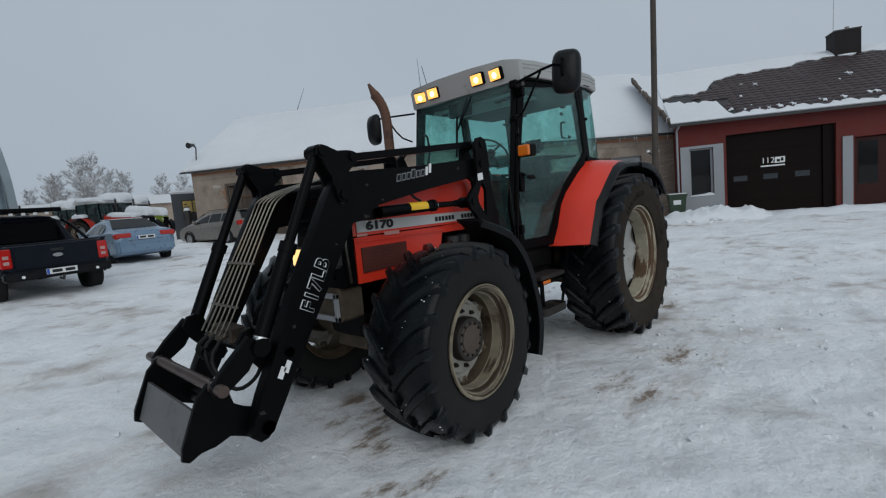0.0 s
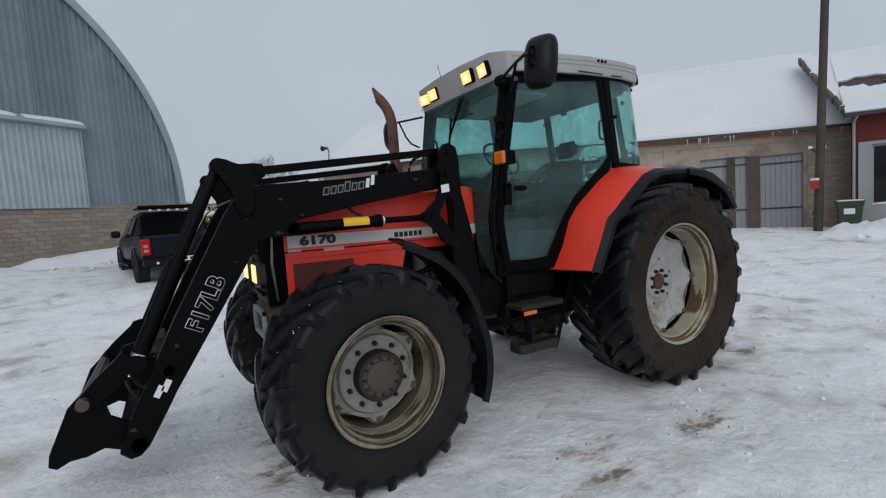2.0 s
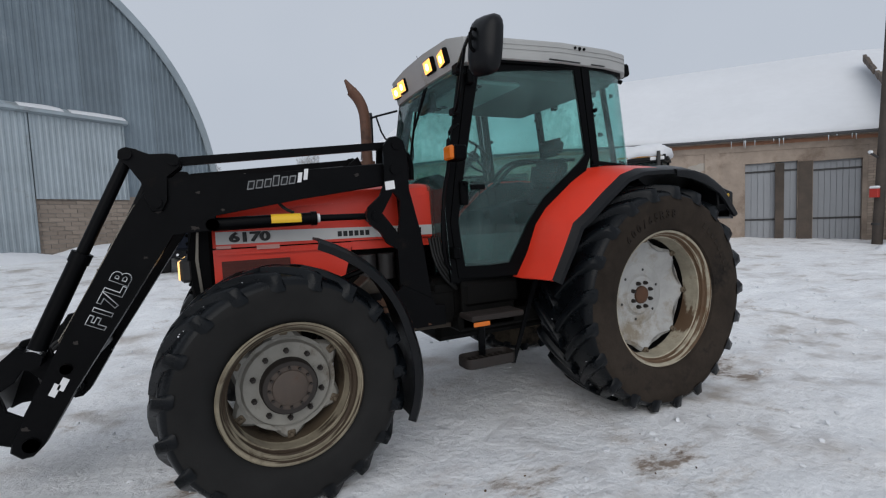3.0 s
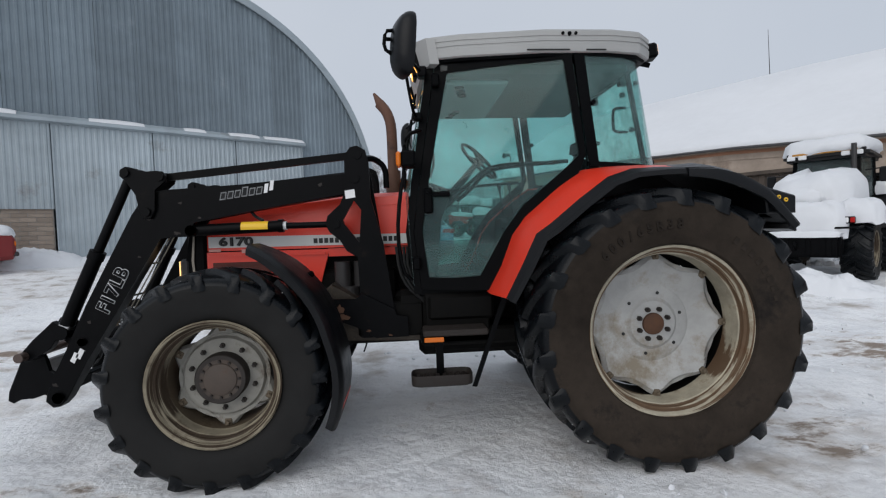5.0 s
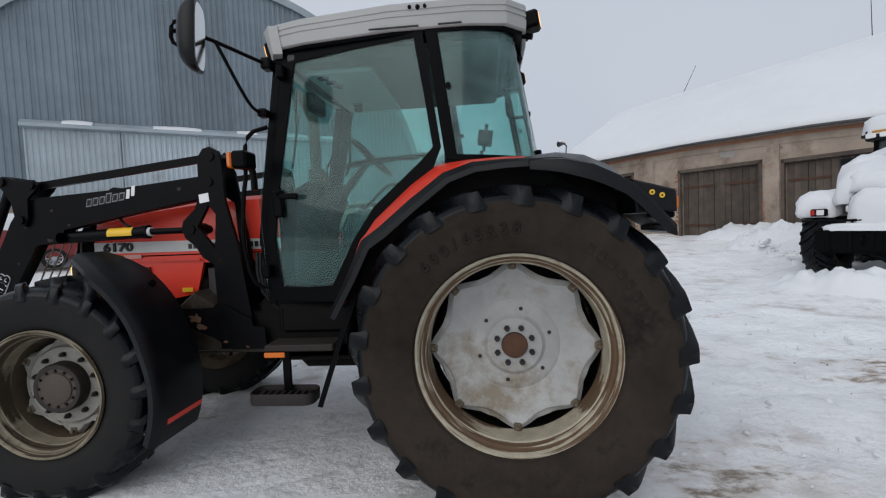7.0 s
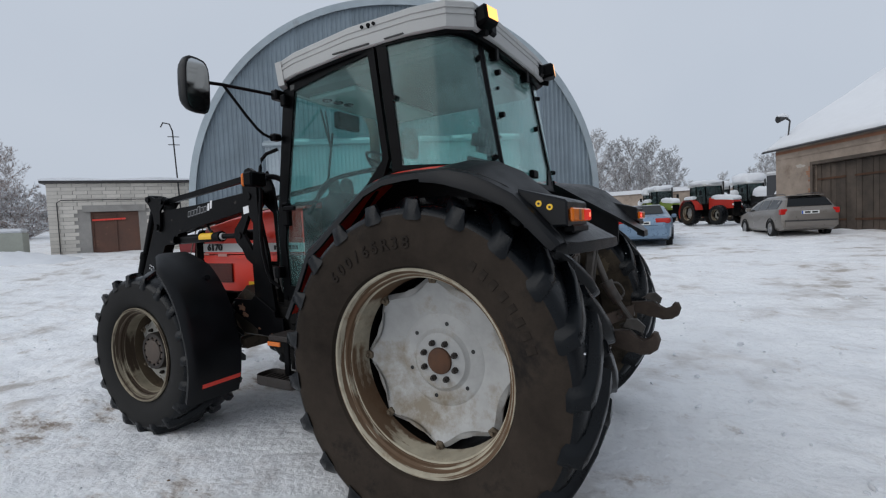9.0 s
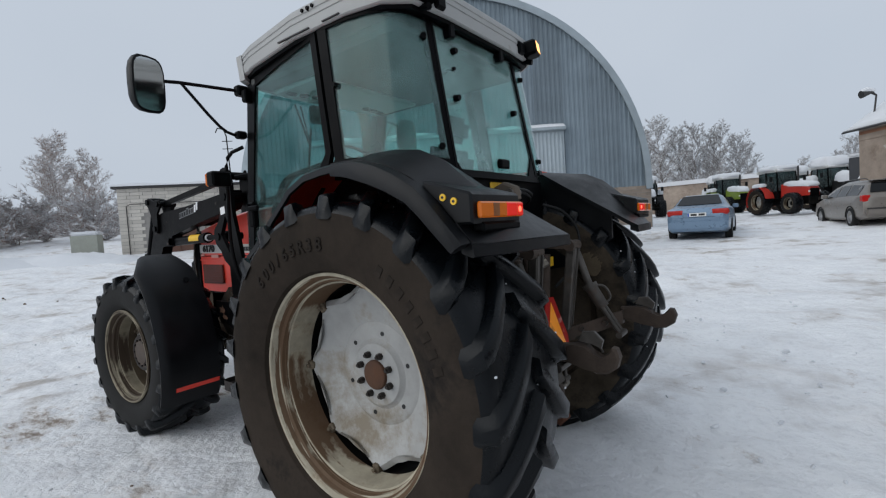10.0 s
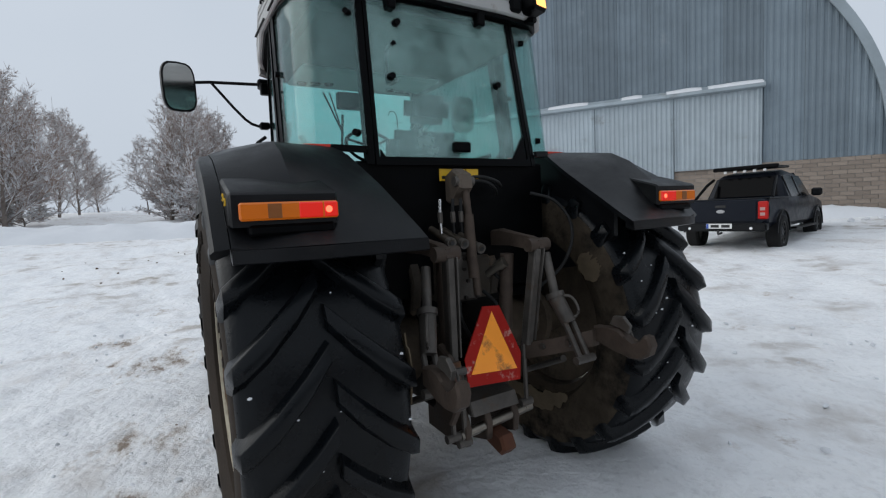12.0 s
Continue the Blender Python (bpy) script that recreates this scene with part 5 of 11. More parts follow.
for x0, n in ((-2.20, 6), (-1.89, 8)):
    for k in range(n):
        x = x0 + 0.0385 * k
        part("maker_bar", stripe(x, x + 0.028, 1.400, 1.436, 1.400, 1.436, 0.009, 0.003), M_INK, badge, "plain dark bar in place of the maker's name" if k == 0 else "")
for x0, x1, z0, z1 in ((-2.955, -2.87, 1.36, 1.378), (-2.72, -2.58, 1.345, 1.372)):
    tp("small_sticker", stripe(x0, x1, z0, z1, z0, z1, 0.005), mat("pink_faded_sticker", (0.62, 0.30, 0.26), 0.5), "faded pale sticker")
tp("warning_sticker", stripe(-2.27, -2.19, 1.095, 1.125, 1.095, 1.125, 0.006), M_YELLOW, "small yellow warning sticker")
bm = bmesh.new()
a = [on_hood(-2.93, 1.10, 0.002), on_hood(-2.52, 1.11, 0.002), on_hood(-2.52, 1.28, 0.002), on_hood(-2.93, 1.28, 0.002)]
loft(bm, [a, [p + Vector((0, 0.01, 0)) for p in a]])
vent = tp("side_vent", bm, mat("dark_red_mesh", (0.085, 0.016, 0.010), 0.7, vary=0.2, scale=60), "dark red mesh vent")
mirror_of(vent)
for k in range(7):
    z = 1.115 + 0.024 * k
    s = part("vent_slat", stripe(-2.925, -2.525, z, z + 0.008, z, z + 0.008, 0.006), bpy.data.materials["dark_red_mesh"], vent)
crease = tp("hood_crease", stripe(-2.96, -2.12, 1.318, 1.330, 1.318, 1.330, 0.008, 0.01), M_RED)
mirror_of(crease)
seam = tp("hood_seam", stripe(-2.6, -1.505, 1.605, 1.612, 1.668, 1.674, 0.004, 0.01), M_RED)
mirror_of(seam)

# nose: black grille, lit headlamps, silver corner strips
bm = bmesh.new()
prism(bm, [(-3.10, 1.02), (-3.12, 1.30), (-3.10, 1.52), (-3.04, 1.60), (-2.975, 1.60), (-2.975, 1.02)], -0.262, 0.262, "y", 0.02)
nose = tp("grille_housing", bm, M_TRIM, "black grille housing")
for k in range(9):
    z = 1.08 + 0.052 * k
    part("grille_slat", box(bmesh.new(), -3.128, -3.10, -0.17, 0.17, z, z + 0.02, 0.005), M_TRIM, nose)
for s in (-1, 1):
    part("corner_strip", prism(bmesh.new(), [(-3.055, 1.05), (-3.075, 1.3), (-3.05, 1.56), (-3.04, 1.56), (-3.058, 1.3), (-3.04, 1.05)], s * 0.268 - 0.006, s * 0.268 + 0.006), M_PIPE, nose, "silver corner strip")
    hl = part("headlamp", box(bmesh.new(), -3.165, -3.09, s * 0.185 - 0.085, s * 0.185 + 0.085, 1.165, 1.315, 0.02), M_DARKSTEEL, nose, "lit headlamp with amber glow")
    part("lens", box(bmesh.new(), -3.174, -3.160, s * 0.185 - 0.070, s * 0.185 + 0.070, 1.18, 1.30, 0.012), M_HEAD, hl)
bracket = tp("front_bracket", box(bmesh.new(), -3.12, -2.55, -0.20, 0.20, 0.78, 1.02, 0.02), M_CAST, "dirty cast front bracket")
bm = bmesh.new()
for y0, y1, z0, z1 in ((-0.20, 0.20, 0.95, 0.985), (-0.20, 0.20, 0.79, 0.825), (-0.20, -0.165, 0.79, 0.985), (0.165, 0.20, 0.79, 0.985)):
    box(bm, -3.145, -3.118, y0, y1, z0, z1, 0.004)
part("hitch_frame", bm, M_GREYTRIM, bracket, "pale steel frame")

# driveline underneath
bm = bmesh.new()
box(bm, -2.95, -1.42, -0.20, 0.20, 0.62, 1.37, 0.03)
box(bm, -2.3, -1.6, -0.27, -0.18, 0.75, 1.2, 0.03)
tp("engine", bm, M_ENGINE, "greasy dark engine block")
for k, (x, z, r) in enumerate(((-2.0, 1.2, 0.06), (-1.86, 1.2, 0.06), (-1.95, 1.02, 0.075))):
    tp("filter", rod(bmesh.new(), (x, -0.30, z - 0.12), (x, -0.30, z + 0.06), r, r, 18), M_DARKSTEEL, "black oil filter")
bm = bmesh.new()
prism(bm, [(-2.86, 0.50), (-2.80, 0.78), (-2.48, 0.78), (-2.42, 0.50)], -0.28, 0.28, "y", 0.03)
rod(bm, (-2.64, -0.30, 0.63), (-2.64, 0.30, 0.63), 0.14, 0.14, 20)
for s in (-1, 1):
    rod(bm, (-2.64, s * 0.28, 0.63), (-2.64, s * 0.62, 0.63), 0.13, 0.09, 18)
tp("front_axle", bm, M_CAST, "oily cast front axle")
for s in (-1, 1):
    bm = bmesh.new()
    rod(bm, (-2.64, s * 0.58, 0.50), (-2.64, s * 0.58, 0.78), 0.09, 0.09, 16)
    rod(bm, (-2.64, s * 0.56, 0.632), (-2.64, s * 0.80, 0.632), 0.13, 0.12, 20)
    tp("steering_knuckle", bm, M_CAST)
    tp("tie_rod", rod(bmesh.new(), (-2.46, s * 0.08, 0.60), (-2.44, s * 0.60, 0.60), 0.018, 0.018, 10), M_GREASE)
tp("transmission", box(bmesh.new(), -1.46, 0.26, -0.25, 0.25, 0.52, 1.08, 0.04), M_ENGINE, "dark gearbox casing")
for s in (-1, 1):
    bm = bmesh.new()
    rod(bm, (0, s * 0.22, 0.83), (0, s * 0.50, 0.83), 0.22, 0.15, 24)
    rod(bm, (0, s * 0.48, 0.83), (0, s * 0.88, 0.83), 0.13, 0.11, 24)
    rod(bm, (0, s * 0.60, 0.83), (0, s * 0.64, 0.83), 0.19, 0.19, 24)
    tp("rear_axle", bm, M_CAST, "rear axle trumpet coated in mud")
bm = box(bmesh.new(), -1.62, -1.08, -0.52, -0.26, 0.72, 1.06, 0.04)
tp("tool_box", bm, M_ENGINE, "black tool box")
tp("fuel_tank", box(bmesh.new(), -1.60, -0.70, 0.28, 0.66, 0.60, 1.02, 0.06), M_PLASTIC, "black plastic fuel tank")
tp("underframe", prism(bmesh.new(), [(-2.30, 0.92), (-2.10, 0.72), (-1.45, 0.70), (-1.45, 0.86), (-1.85, 0.98), (-2.05, 1.12)], -0.50, -0.30, "y", 0.01), M_GREASE, "dirty loader subframe")
tp("underframe", prism(bmesh.new(), [(-2.30, 0.92), (-2.10, 0.72), (-1.45, 0.70), (-1.45, 0.86), (-1.85, 0.98), (-2.05, 1.12)], 0.30, 0.50, "y", 0.01), M_GREASE, "dirty loader subframe")
tp("sill_beam", box(bmesh.new(), -1.45, -0.72, -0.62, -0.30, 0.68, 0.80, 0.02), M_ENGINE)

# front mudguards
def mudguard():
    bm = bmesh.new()
    secs = []
    for k in range(19):
        deg = 76 - 100 * k / 18
        a = radians(deg)
        r = float(np.interp(deg, (-24, 19, 52, 76), (0.722, 0.708, 0.762, 0.800)))
        c, s = math.cos(a), math.sin(a)

        def at(rr, y):
            return Vector((-2.64 + rr * c, y, 0.63 + rr * s))
        w = 1.0 if k > 3 else 0.35 + 0.65 * (k / 3.0)
        yo, yi = -1.072 + 0.16 * (1 - w), -0.68 - 0.10 * (1 - w)
        secs.append([at(r - 0.05, yo), at(r - 0.012, yo - 0.012), at(r + 0.008, yo + 0.012), at(r + 0.014, yo + 0.06), at(r + 0.014, yi), at(r, yi), at(r - 0.002, yo + 0.06), at(r - 0.018, yo + 0.01), at(r - 0.05, yo + 0.012)])
    return loft(bm, secs)


mg = both("front_mudguard", mudguard, M_PLASTIC, "black plastic mudguard with a red reflector", None, 50)
for g in mg[:1]:
    bm = bmesh.new()
    a = radians(-14)
    p0 = Vector((-2.64 + 0.7315 * math.cos(a), 0, 0.63 + 0.7315 * math.sin(a)))
    n = Vector((math.cos(a), 0, math.sin(a)))
    t = Vector((-n.z, 0, n.x))
    q = [p0 + n * 0.003 + t * d + Vector((0, y, 0)) for y, d in ((-0.995, -0.016), (-0.685, -0.016), (-0.685, 0.016), (-0.995, 0.016))]
    r1 = part("reflector", loft(bm, [q, [v - n * 0.012 for v in q]]), M_REFLECT, g, "red reflector strip")
    part("reflector", r1.data, None, mg[1], "red reflector strip", None)
for s in (-1, 1):
    bm = tube(bmesh.new(), [(-2.50, s * 0.62, 0.70), (-2.30, s * 0.72, 1.15), (-2.12, s * 0.78, 1.22)], 0.02, 8)
    tp("mudguard_stay", bm, M_BLACK)

# ---- loader ----
def loader_arm():
    out = [(-1.83, 1.785), (-1.845, 1.885), (-2.62, 1.815), (-3.12, 1.79), (-3.215, 1.775), (-3.265, 1.735), (-3.335, 1.63), (-3.655, 1.045), (-3.80, 0.745), (-3.875, 0.60), (-3.94, 0.46), (-3.95, 0.41), (-3.905, 0.367),
           (-3.86, 0.372), (-3.815, 0.415), (-3.715, 0.585), (-3.665, 0.675), (-3.46, 0.995), (-3.243, 1.337), (-3.165, 1.475), (-3.10, 1.475), (-2.97, 1.475), (-2.945, 1.575), (-2.44, 1.655), (-1.88, 1.735)]
    return prism(bmesh.new(), out, -0.51, -0.42, "y", 0.008)


arms = both("loader_arm", loader_arm, M_BLACK, "black painted steel loader arm with scuffs")
arm = arms[0]
for xz, r in (((-3.86, 0.435), 0.036), ((-1.86, 1.83), 0.04), ((-2.96, 1.515), 0.035), ((-3.69, 0.80), 0.026)):
    part("pivot_boss", rod(bmesh.new(), (xz[0], -0.525, xz[1]), (xz[0], -0.405, xz[1]), r, r, 18), M_BLACK, arm)
    part("pivot_boss", rod(bmesh.new(), (xz[0], 0.405, xz[1]), (xz[0], 0.525, xz[1]), r, r, 18), M_BLACK, arms[1])
M_OUTLINE = mat("white_outline_lettering", (0.60, 0.61, 0.62), 0.5, vary=0.05)
M_FADED = mat("faded_grey_mark", (0.21, 0.215, 0.22), 0.55, vary=0.25, scale=20)
lettering("arm_lettering", "F17LB", 0.122, M_OUTLINE, arm, facing(-3.475, -0.5125, 1.135, (0, -1), 61.5), depth=0.001, sx=0.98, spacing=1.08, bold=0.0062)
lettering("arm_lettering_core", "F17LB", 0.122, M_BLACK, arm, facing(-3.475, -0.5165, 1.135, (0, -1), 61.5), depth=0.001, sx=0.98, spacing=1.08, bold=0.0024)
# maker's mark: a row of slanted outlined shapes and two white bars
for k in range(6):
    x = -2.765 + 0.0475 * k
    z = 1.712 + 0.0062 * k
    hgt = 0.056 if k != 3 else 0.070
    q = [(x, z), (x + 0.038, z + 0.004), (x + 0.049, z + hgt), (x + 0.011, z + hgt - 0.004)]
    mk = part("maker_shape", prism(bmesh.new(), q, -0.5135, -0.509), M_FADED, arm, "plain shape in place of the maker's mark" if k == 0 else "")
    q2 = [(x + 0.007, z + 0.008), (x + 0.033, z + 0.011), (x + 0.041, z + hgt - 0.008), (x + 0.016, z + hgt - 0.011)]
    part("maker_core", prism(bmesh.new(), q2, -0.515, -0.511), M_PLASTIC, mk)
for x, h0, h1 in ((-2.475, -0.004, 0.060), (-2.438, 0.012, 0.082)):
    part("maker_bar", prism(bmesh.new(), [(x, 1.757 + h0), (x + 0.024, 1.760 + h0), (x + 0.034, 1.757 + h1), (x + 0.010, 1.754 + h1)], -0.5135, -0.509), M_WHITE, arm)
for x, z in ((-3.775, 0.678), (-3.738, 0.702)):
    part("maker_bar", prism(bmesh.new(), [(x, z), (x + 0.026, z - 0.018), (x + 0.058, z + 0.040), (x + 0.032, z + 0.058)], -0.5135, -0.509), M_WHITE, arm)


def scuffs(parent, spots, y, material, seed):
    """Chips and rust smears on flat plates: thin ragged patches."""
    rnd = random.Random(seed)
    for x, z, r in spots:
        ring = []
        for k in range(14):
            a = 2 * math.pi * k / 14
            g = rnd.uniform(0.45, 1.15)
            ring.append((x + r * 1.5 * g * math.cos(a), z + r * g * math.sin(a)))
        part("scuff", prism(bmesh.new(), ring, y - 0.0012, y + 0.001), material, parent)


scuffs(arm, ((-3.22, 1.60, 0.012), (-3.05, 1.50, 0.016), (-3.64, 0.93, 0.010), (-2.90, 1.60, 0.010), (-3.30, 1.35, 0.008), (-2.1, 1.80, 0.012), (-3.88, 0.52, 0.014), (-3.02, 1.70, 0.010)), -0.5105, M_WORN, 5)


def bellcrank():
    bm = bmesh.new()
    out = [(-3.385, 1.885), (-3.38, 1.925), (-3.345, 1.945), (-3.30, 1.935), (-3.24, 1.905), (-3.16, 1.915), (-3.115, 1.91), (-3.09, 1.875), (-3.10, 1.84), (-3.17, 1.79), (-3.17, 1.66), (-3.20, 1.60), (-3.25, 1.60), (-3.275, 1.66), (-3.285, 1.76), (-3.34, 1.85)]
    prism(bm, out, -0.535, -0.515, "y", 0.004)
    prism(bm, out, -0.415, -0.395, "y", 0.004)
    for x, z in ((-3.345, 1.905), (-3.13, 1.875), (-3.225, 1.645)):
        rod(bm, (x, -0.55, z), (x, -0.38, z), 0.028, 0.028, 14)
    return bm


both("bellcrank", bellcrank, M_BLACK, "black pivoting crank plates")
both("link_bar", lambda: loft(bmesh.new(), [[Vector((x, y, z + dz)) for y, dz in ((-0.482, -0.024), (-0.448, -0.024), (-0.448, 0.024), (-0.482, 0.024))] for x, z in ((-3.13, 1.875), (-1.875, 2.0))]), M_BLACK, "long parallel link bar")


def tilt_cylinder():
    bm = bmesh.new()
    a, b = Vector((-3.345, -0.465, 1.905)), Vector((-3.835, -0.465, 0.865))
    rod(bm, a.lerp(b, 0.50), b, 0.043, 0.043, 18)
    rod(bm, a.lerp(b, 0.49), a.lerp(b, 0.54), 0.049, 0.049, 18)
    rod(bm, a, a.lerp(b, 0.5), 0.030, 0.030, 14)
    rod(bm, (a.x, -0.51, a.z), (a.x, -0.42, a.z), 0.042, 0.042, 16)
    rod(bm, (b.x, -0.51, b.z), (b.x, -0.42, b.z), 0.05, 0.05, 16)
    return bm


both("tilt_cylinder", tilt_cylinder, M_BLACK, "black hydraulic tilt cylinder")
both("cylinder_gland", lambda: rod(bmesh.new(), (-3.812, -0.465, 0.915), (-3.822, -0.465, 0.893), 0.045, 0.045, 16), M_CHROME, "bright ring")


def lift_cylinder():
    bm = bmesh.new()
    rod(bm, (-2.96, -0.465, 1.515), (-2.375, -0.465, 1.53), 0.040, 0.040, 18)
    rod(bm, (-2.40, -0.465, 1.53), (-2.365, -0.465, 1.53), 0.046, 0.046, 18)
    return bm


both("rod_eye", lambda: rod(bmesh.new(), (-2.0, -0.50, 1.53), (-2.0, -0.43, 1.53), 0.045, 0.045, 16), M_BLACK)
lc = both("lift_cylinder", lift_cylinder, M_BLACK, "black hydraulic lift cylinder")
bm = bmesh.new()
loft(bm, [[Vector((x, -0.465 - r * math.cos(radians(a)), 1.5255 + r * math.sin(radians(a)))) for r, angles in ((0.0425, range(-22, 83, 15)), (0.0395, range(83, -23, -15))) for a in angles] for x in (-2.640, -2.462)])
part("warning_label", bm, M_YELLOW, lc[0], "yellow warning label wrapped round the cylinder")
part("rod", rod(bmesh.new(), (-2.37, -0.465, 1.53), (-2.0, -0.465, 1.53), 0.022, 0.022, 14), M_BLACK, lc[0])
part("rod_seal", rod(bmesh.new(), (-2.366, -0.465, 1.53), (-2.345, -0.465, 1.53), 0.030, 0.030, 14), M_WHITE, lc[0])
part("hose", tube(bmesh.new(), [(-2.50, -0.465, 1.57), (-2.56, -0.455, 1.60), (-2.60, -0.44, 1.66), (-2.60, -0.43, 1.70)], 0.010, 8, 2), M_RUBBER, lc[0])


def mast():
    out = [(-1.84, 2.05), (-1.885, 2.04), (-1.925, 1.985), (-1.93, 1.74), (-1.872, 1.685), (-1.825, 1.62), (-1.845, 1.40), (-1.955, 1.545), (-1.872, 1.686), (-1.931, 1.739), (-1.965, 1.66), (-2.05, 1.585), (-2.065, 1.53), (-2.04, 1.475), (-1.975, 1.42), (-1.93, 1.345), (-1.86, 1.30), (-1.845, 0.75), (-1.60, 0.75), (-1.685, 1.39),
           (-1.76, 1.70), (-1.765, 1.93), (-1.785, 2.02)]
    return prism(bmesh.new(), out, -0.565, -0.535, "y")


ms = both("loader_mast", mast, M_BLACK, "black loader mast plate")
both("mast_inner_plate", lambda: prism(bmesh.new(), [(-1.84, 2.04), (-1.92, 1.98), (-1.93, 1.80), (-1.78, 1.70), (-1.77, 1.40), (-1.80, 0.80), (-1.62, 0.80), (-1.70, 1.39), (-1.77, 1.9)], -0.40, -0.375, "y", 0.006), M_BLACK)
part("inspection_sticker", prism(bmesh.new(), [(-1.925, 1.695), (-1.86, 1.705), (-1.865, 1.76), (-1.93, 1.75)], -0.5685, -0.5655), M_WHITE, ms[0], "small white sticker")
for x, z in ((-1.84, 1.99), (-1.86, 1.83), (-2.0, 1.53)):
    part("pin", rod(bmesh.new(), (x, -0.575, z), (x, -0.37, z), 0.03, 0.03, 14), M_BLACK, ms[0])
gs = both("mast_gusset", lambda: prism(bmesh.new(), [(-2.10, 0.93), (-2.09, 1.025), (-1.88, 1.017), (-1.84, 1.06), (-1.62, 0.94), (-1.615, 0.895), (-1.535, 0.892), (-1.53, 0.75), (-1.757, 0.748), (-1.89, 0.834), (-2.0, 0.871)], -0.582, -0.567, "y", 0.003), M_BLACK, "black gusset plate with dried mud")
scuffs(gs[0], ((-2.0, 0.955, 0.035), (-1.96, 0.90, 0.026), (-1.80, 0.80, 0.012), (-1.66, 0.765, 0.010)), -0.5825, M_RUST, 9)
both("mast_foot", lambda: box(bmesh.new(), -1.88, -1.42, -0.53, -0.30, 0.74, 0.98, 0.02), M_ENGINE)
tp("mast_crossbar", rod(bmesh.new(), (-2.2, -0.32, 0.86), (-2.2, 0.32, 0.86), 0.05, 0.05, 14), M_BLACK)
bm = tube(bmesh.new(), [(-1.80, -0.50, 1.97), (-1.74, -0.40, 1.99), (-1.66, -0.36, 1.93), (-1.66, -0.36, 1.78)], 0.022, 8, 2)
tp("guard_loop", bm, M_BLACK)

# cross tubes, valve block, steel pipes and hoses between the arms
tp("cross_tube", rod(bmesh.new(), (-3.70, -0.43, 0.775), (-3.70, 0.43, 0.775), 0.055, 0.055, 18), M_BLACK, "black cross tube")
tp("cross_tube", rod(bmesh.new(), (-3.02, -0.43, 1.70), (-3.02, 0.43, 1.70), 0.05, 0.05, 18), M_BLACK, "black cross tube")
for k in range(6):
    y = -0.03 + 0.068 * k
    pts = [(-3.84, y, 0.86), (-3.76, y, 0.99), (-3.44 + 0.008 * k, y, 1.59), (-3.37, y - 0.03, 1.69), (-3.08, y * 0.55 - 0.06, 1.78), (-2.75, y * 0.5 - 0.14, 1.84)]
    tp("hydraulic_pipe", tube(bmesh.new(), pts, 0.0058, 8, 2), M_PIPE, "thin bright hydraulic pipe" if k == 0 else "")
for z0 in (1.02, 1.27):
    x = -3.755 + (z0 - 1.0) * 0.533
    tp("pipe_clamp", box(bmesh.new(), x - 0.008, x + 0.008, -0.05, 0.33, z0 - 0.007, z0 + 0.007, 0.003), M_PIPE)
bm = bmesh.new()
box(bm, -3.80, -3.70, -0.02, 0.26, 0.80, 0.90, 0.01)
for k in range(5):
    rod(bm, (-3.80, 0.02 + 0.05 * k, 0.86), (-3.85, 0.02 + 0.05 * k, 0.84), 0.018, 0.018, 8)
tp("valve_block", bm, M_GREASE, "oily valve block with couplings")
for k, pts in enumerate((((-3.84, 0.10, 0.86), (-3.93, 0.08, 0.80), (-3.90, 0.05, 0.62), (-3.80, 0.0, 0.56), (-3.72, -0.02, 0.70)), ((-3.84, 0.02, 0.84), (-3.95, -0.04, 0.74), (-3.88, -0.16, 0.55), (-3.76, -0.24, 0.62), (-3.72, -0.26, 0.76)),
                         ((-3.83, 0.2, 0.86), (-3.92, 0.24, 0.78), (-3.86, 0.30, 0.66), (-3.74, 0.33, 0.74)))):
    tp("hose", tube(bmesh.new(), pts, 0.012, 8, 2), M_RUBBER, "black rubber hose" if k == 0 else "")


# implement carrier at the arm ends
def carrier_links():
    bm = bmesh.new()
    up = [(-3.90, 0.83), (-3.925, 0.90), (-3.89, 0.955), (-3.84, 0.965), (-3.79, 0.93), (-3.77, 0.86), (-3.74, 0.80), (-3.68, 0.72), (-3.665, 0.66), (-3.70, 0.62), (-3.76, 0.63), (-3.82, 0.74)]
    prism(bm, up, -0.415, -0.385, "y", 0.004)
    fr = [(-3.89, 0.94), (-3.93, 0.90), (-4.02, 0.82), (-4.10, 0.735), (-4.105, 0.695), (-4.07, 0.675), (-4.02, 0.69), (-3.91, 0.76), (-3.85, 0.85), (-3.84, 0.90)]
    prism(bm, fr, -0.49, -0.44, "y", 0.004)
    return bm


both("carrier_link", carrier_links, M_BLACK, "black tilt link plates")


def carrier_side():
    out = [(-4.10, 0.735), (-4.06, 0.755), (-4.02, 0.73), (-3.995, 0.66), (-3.985, 0.59), (-3.93, 0.55), (-3.87, 0.53), (-3.83, 0.46), (-3.86, 0.40), (-3.93, 0.385), (-4.02, 0.435), (-4.10, 0.405), (-4.17, 0.41), (-4.225, 0.380), (-4.258, 0.40), (-4.250, 0.46), (-4.155, 0.68)]
    return prism(bmesh.new(), out, -0.415, -0.385, "y", 0.004)


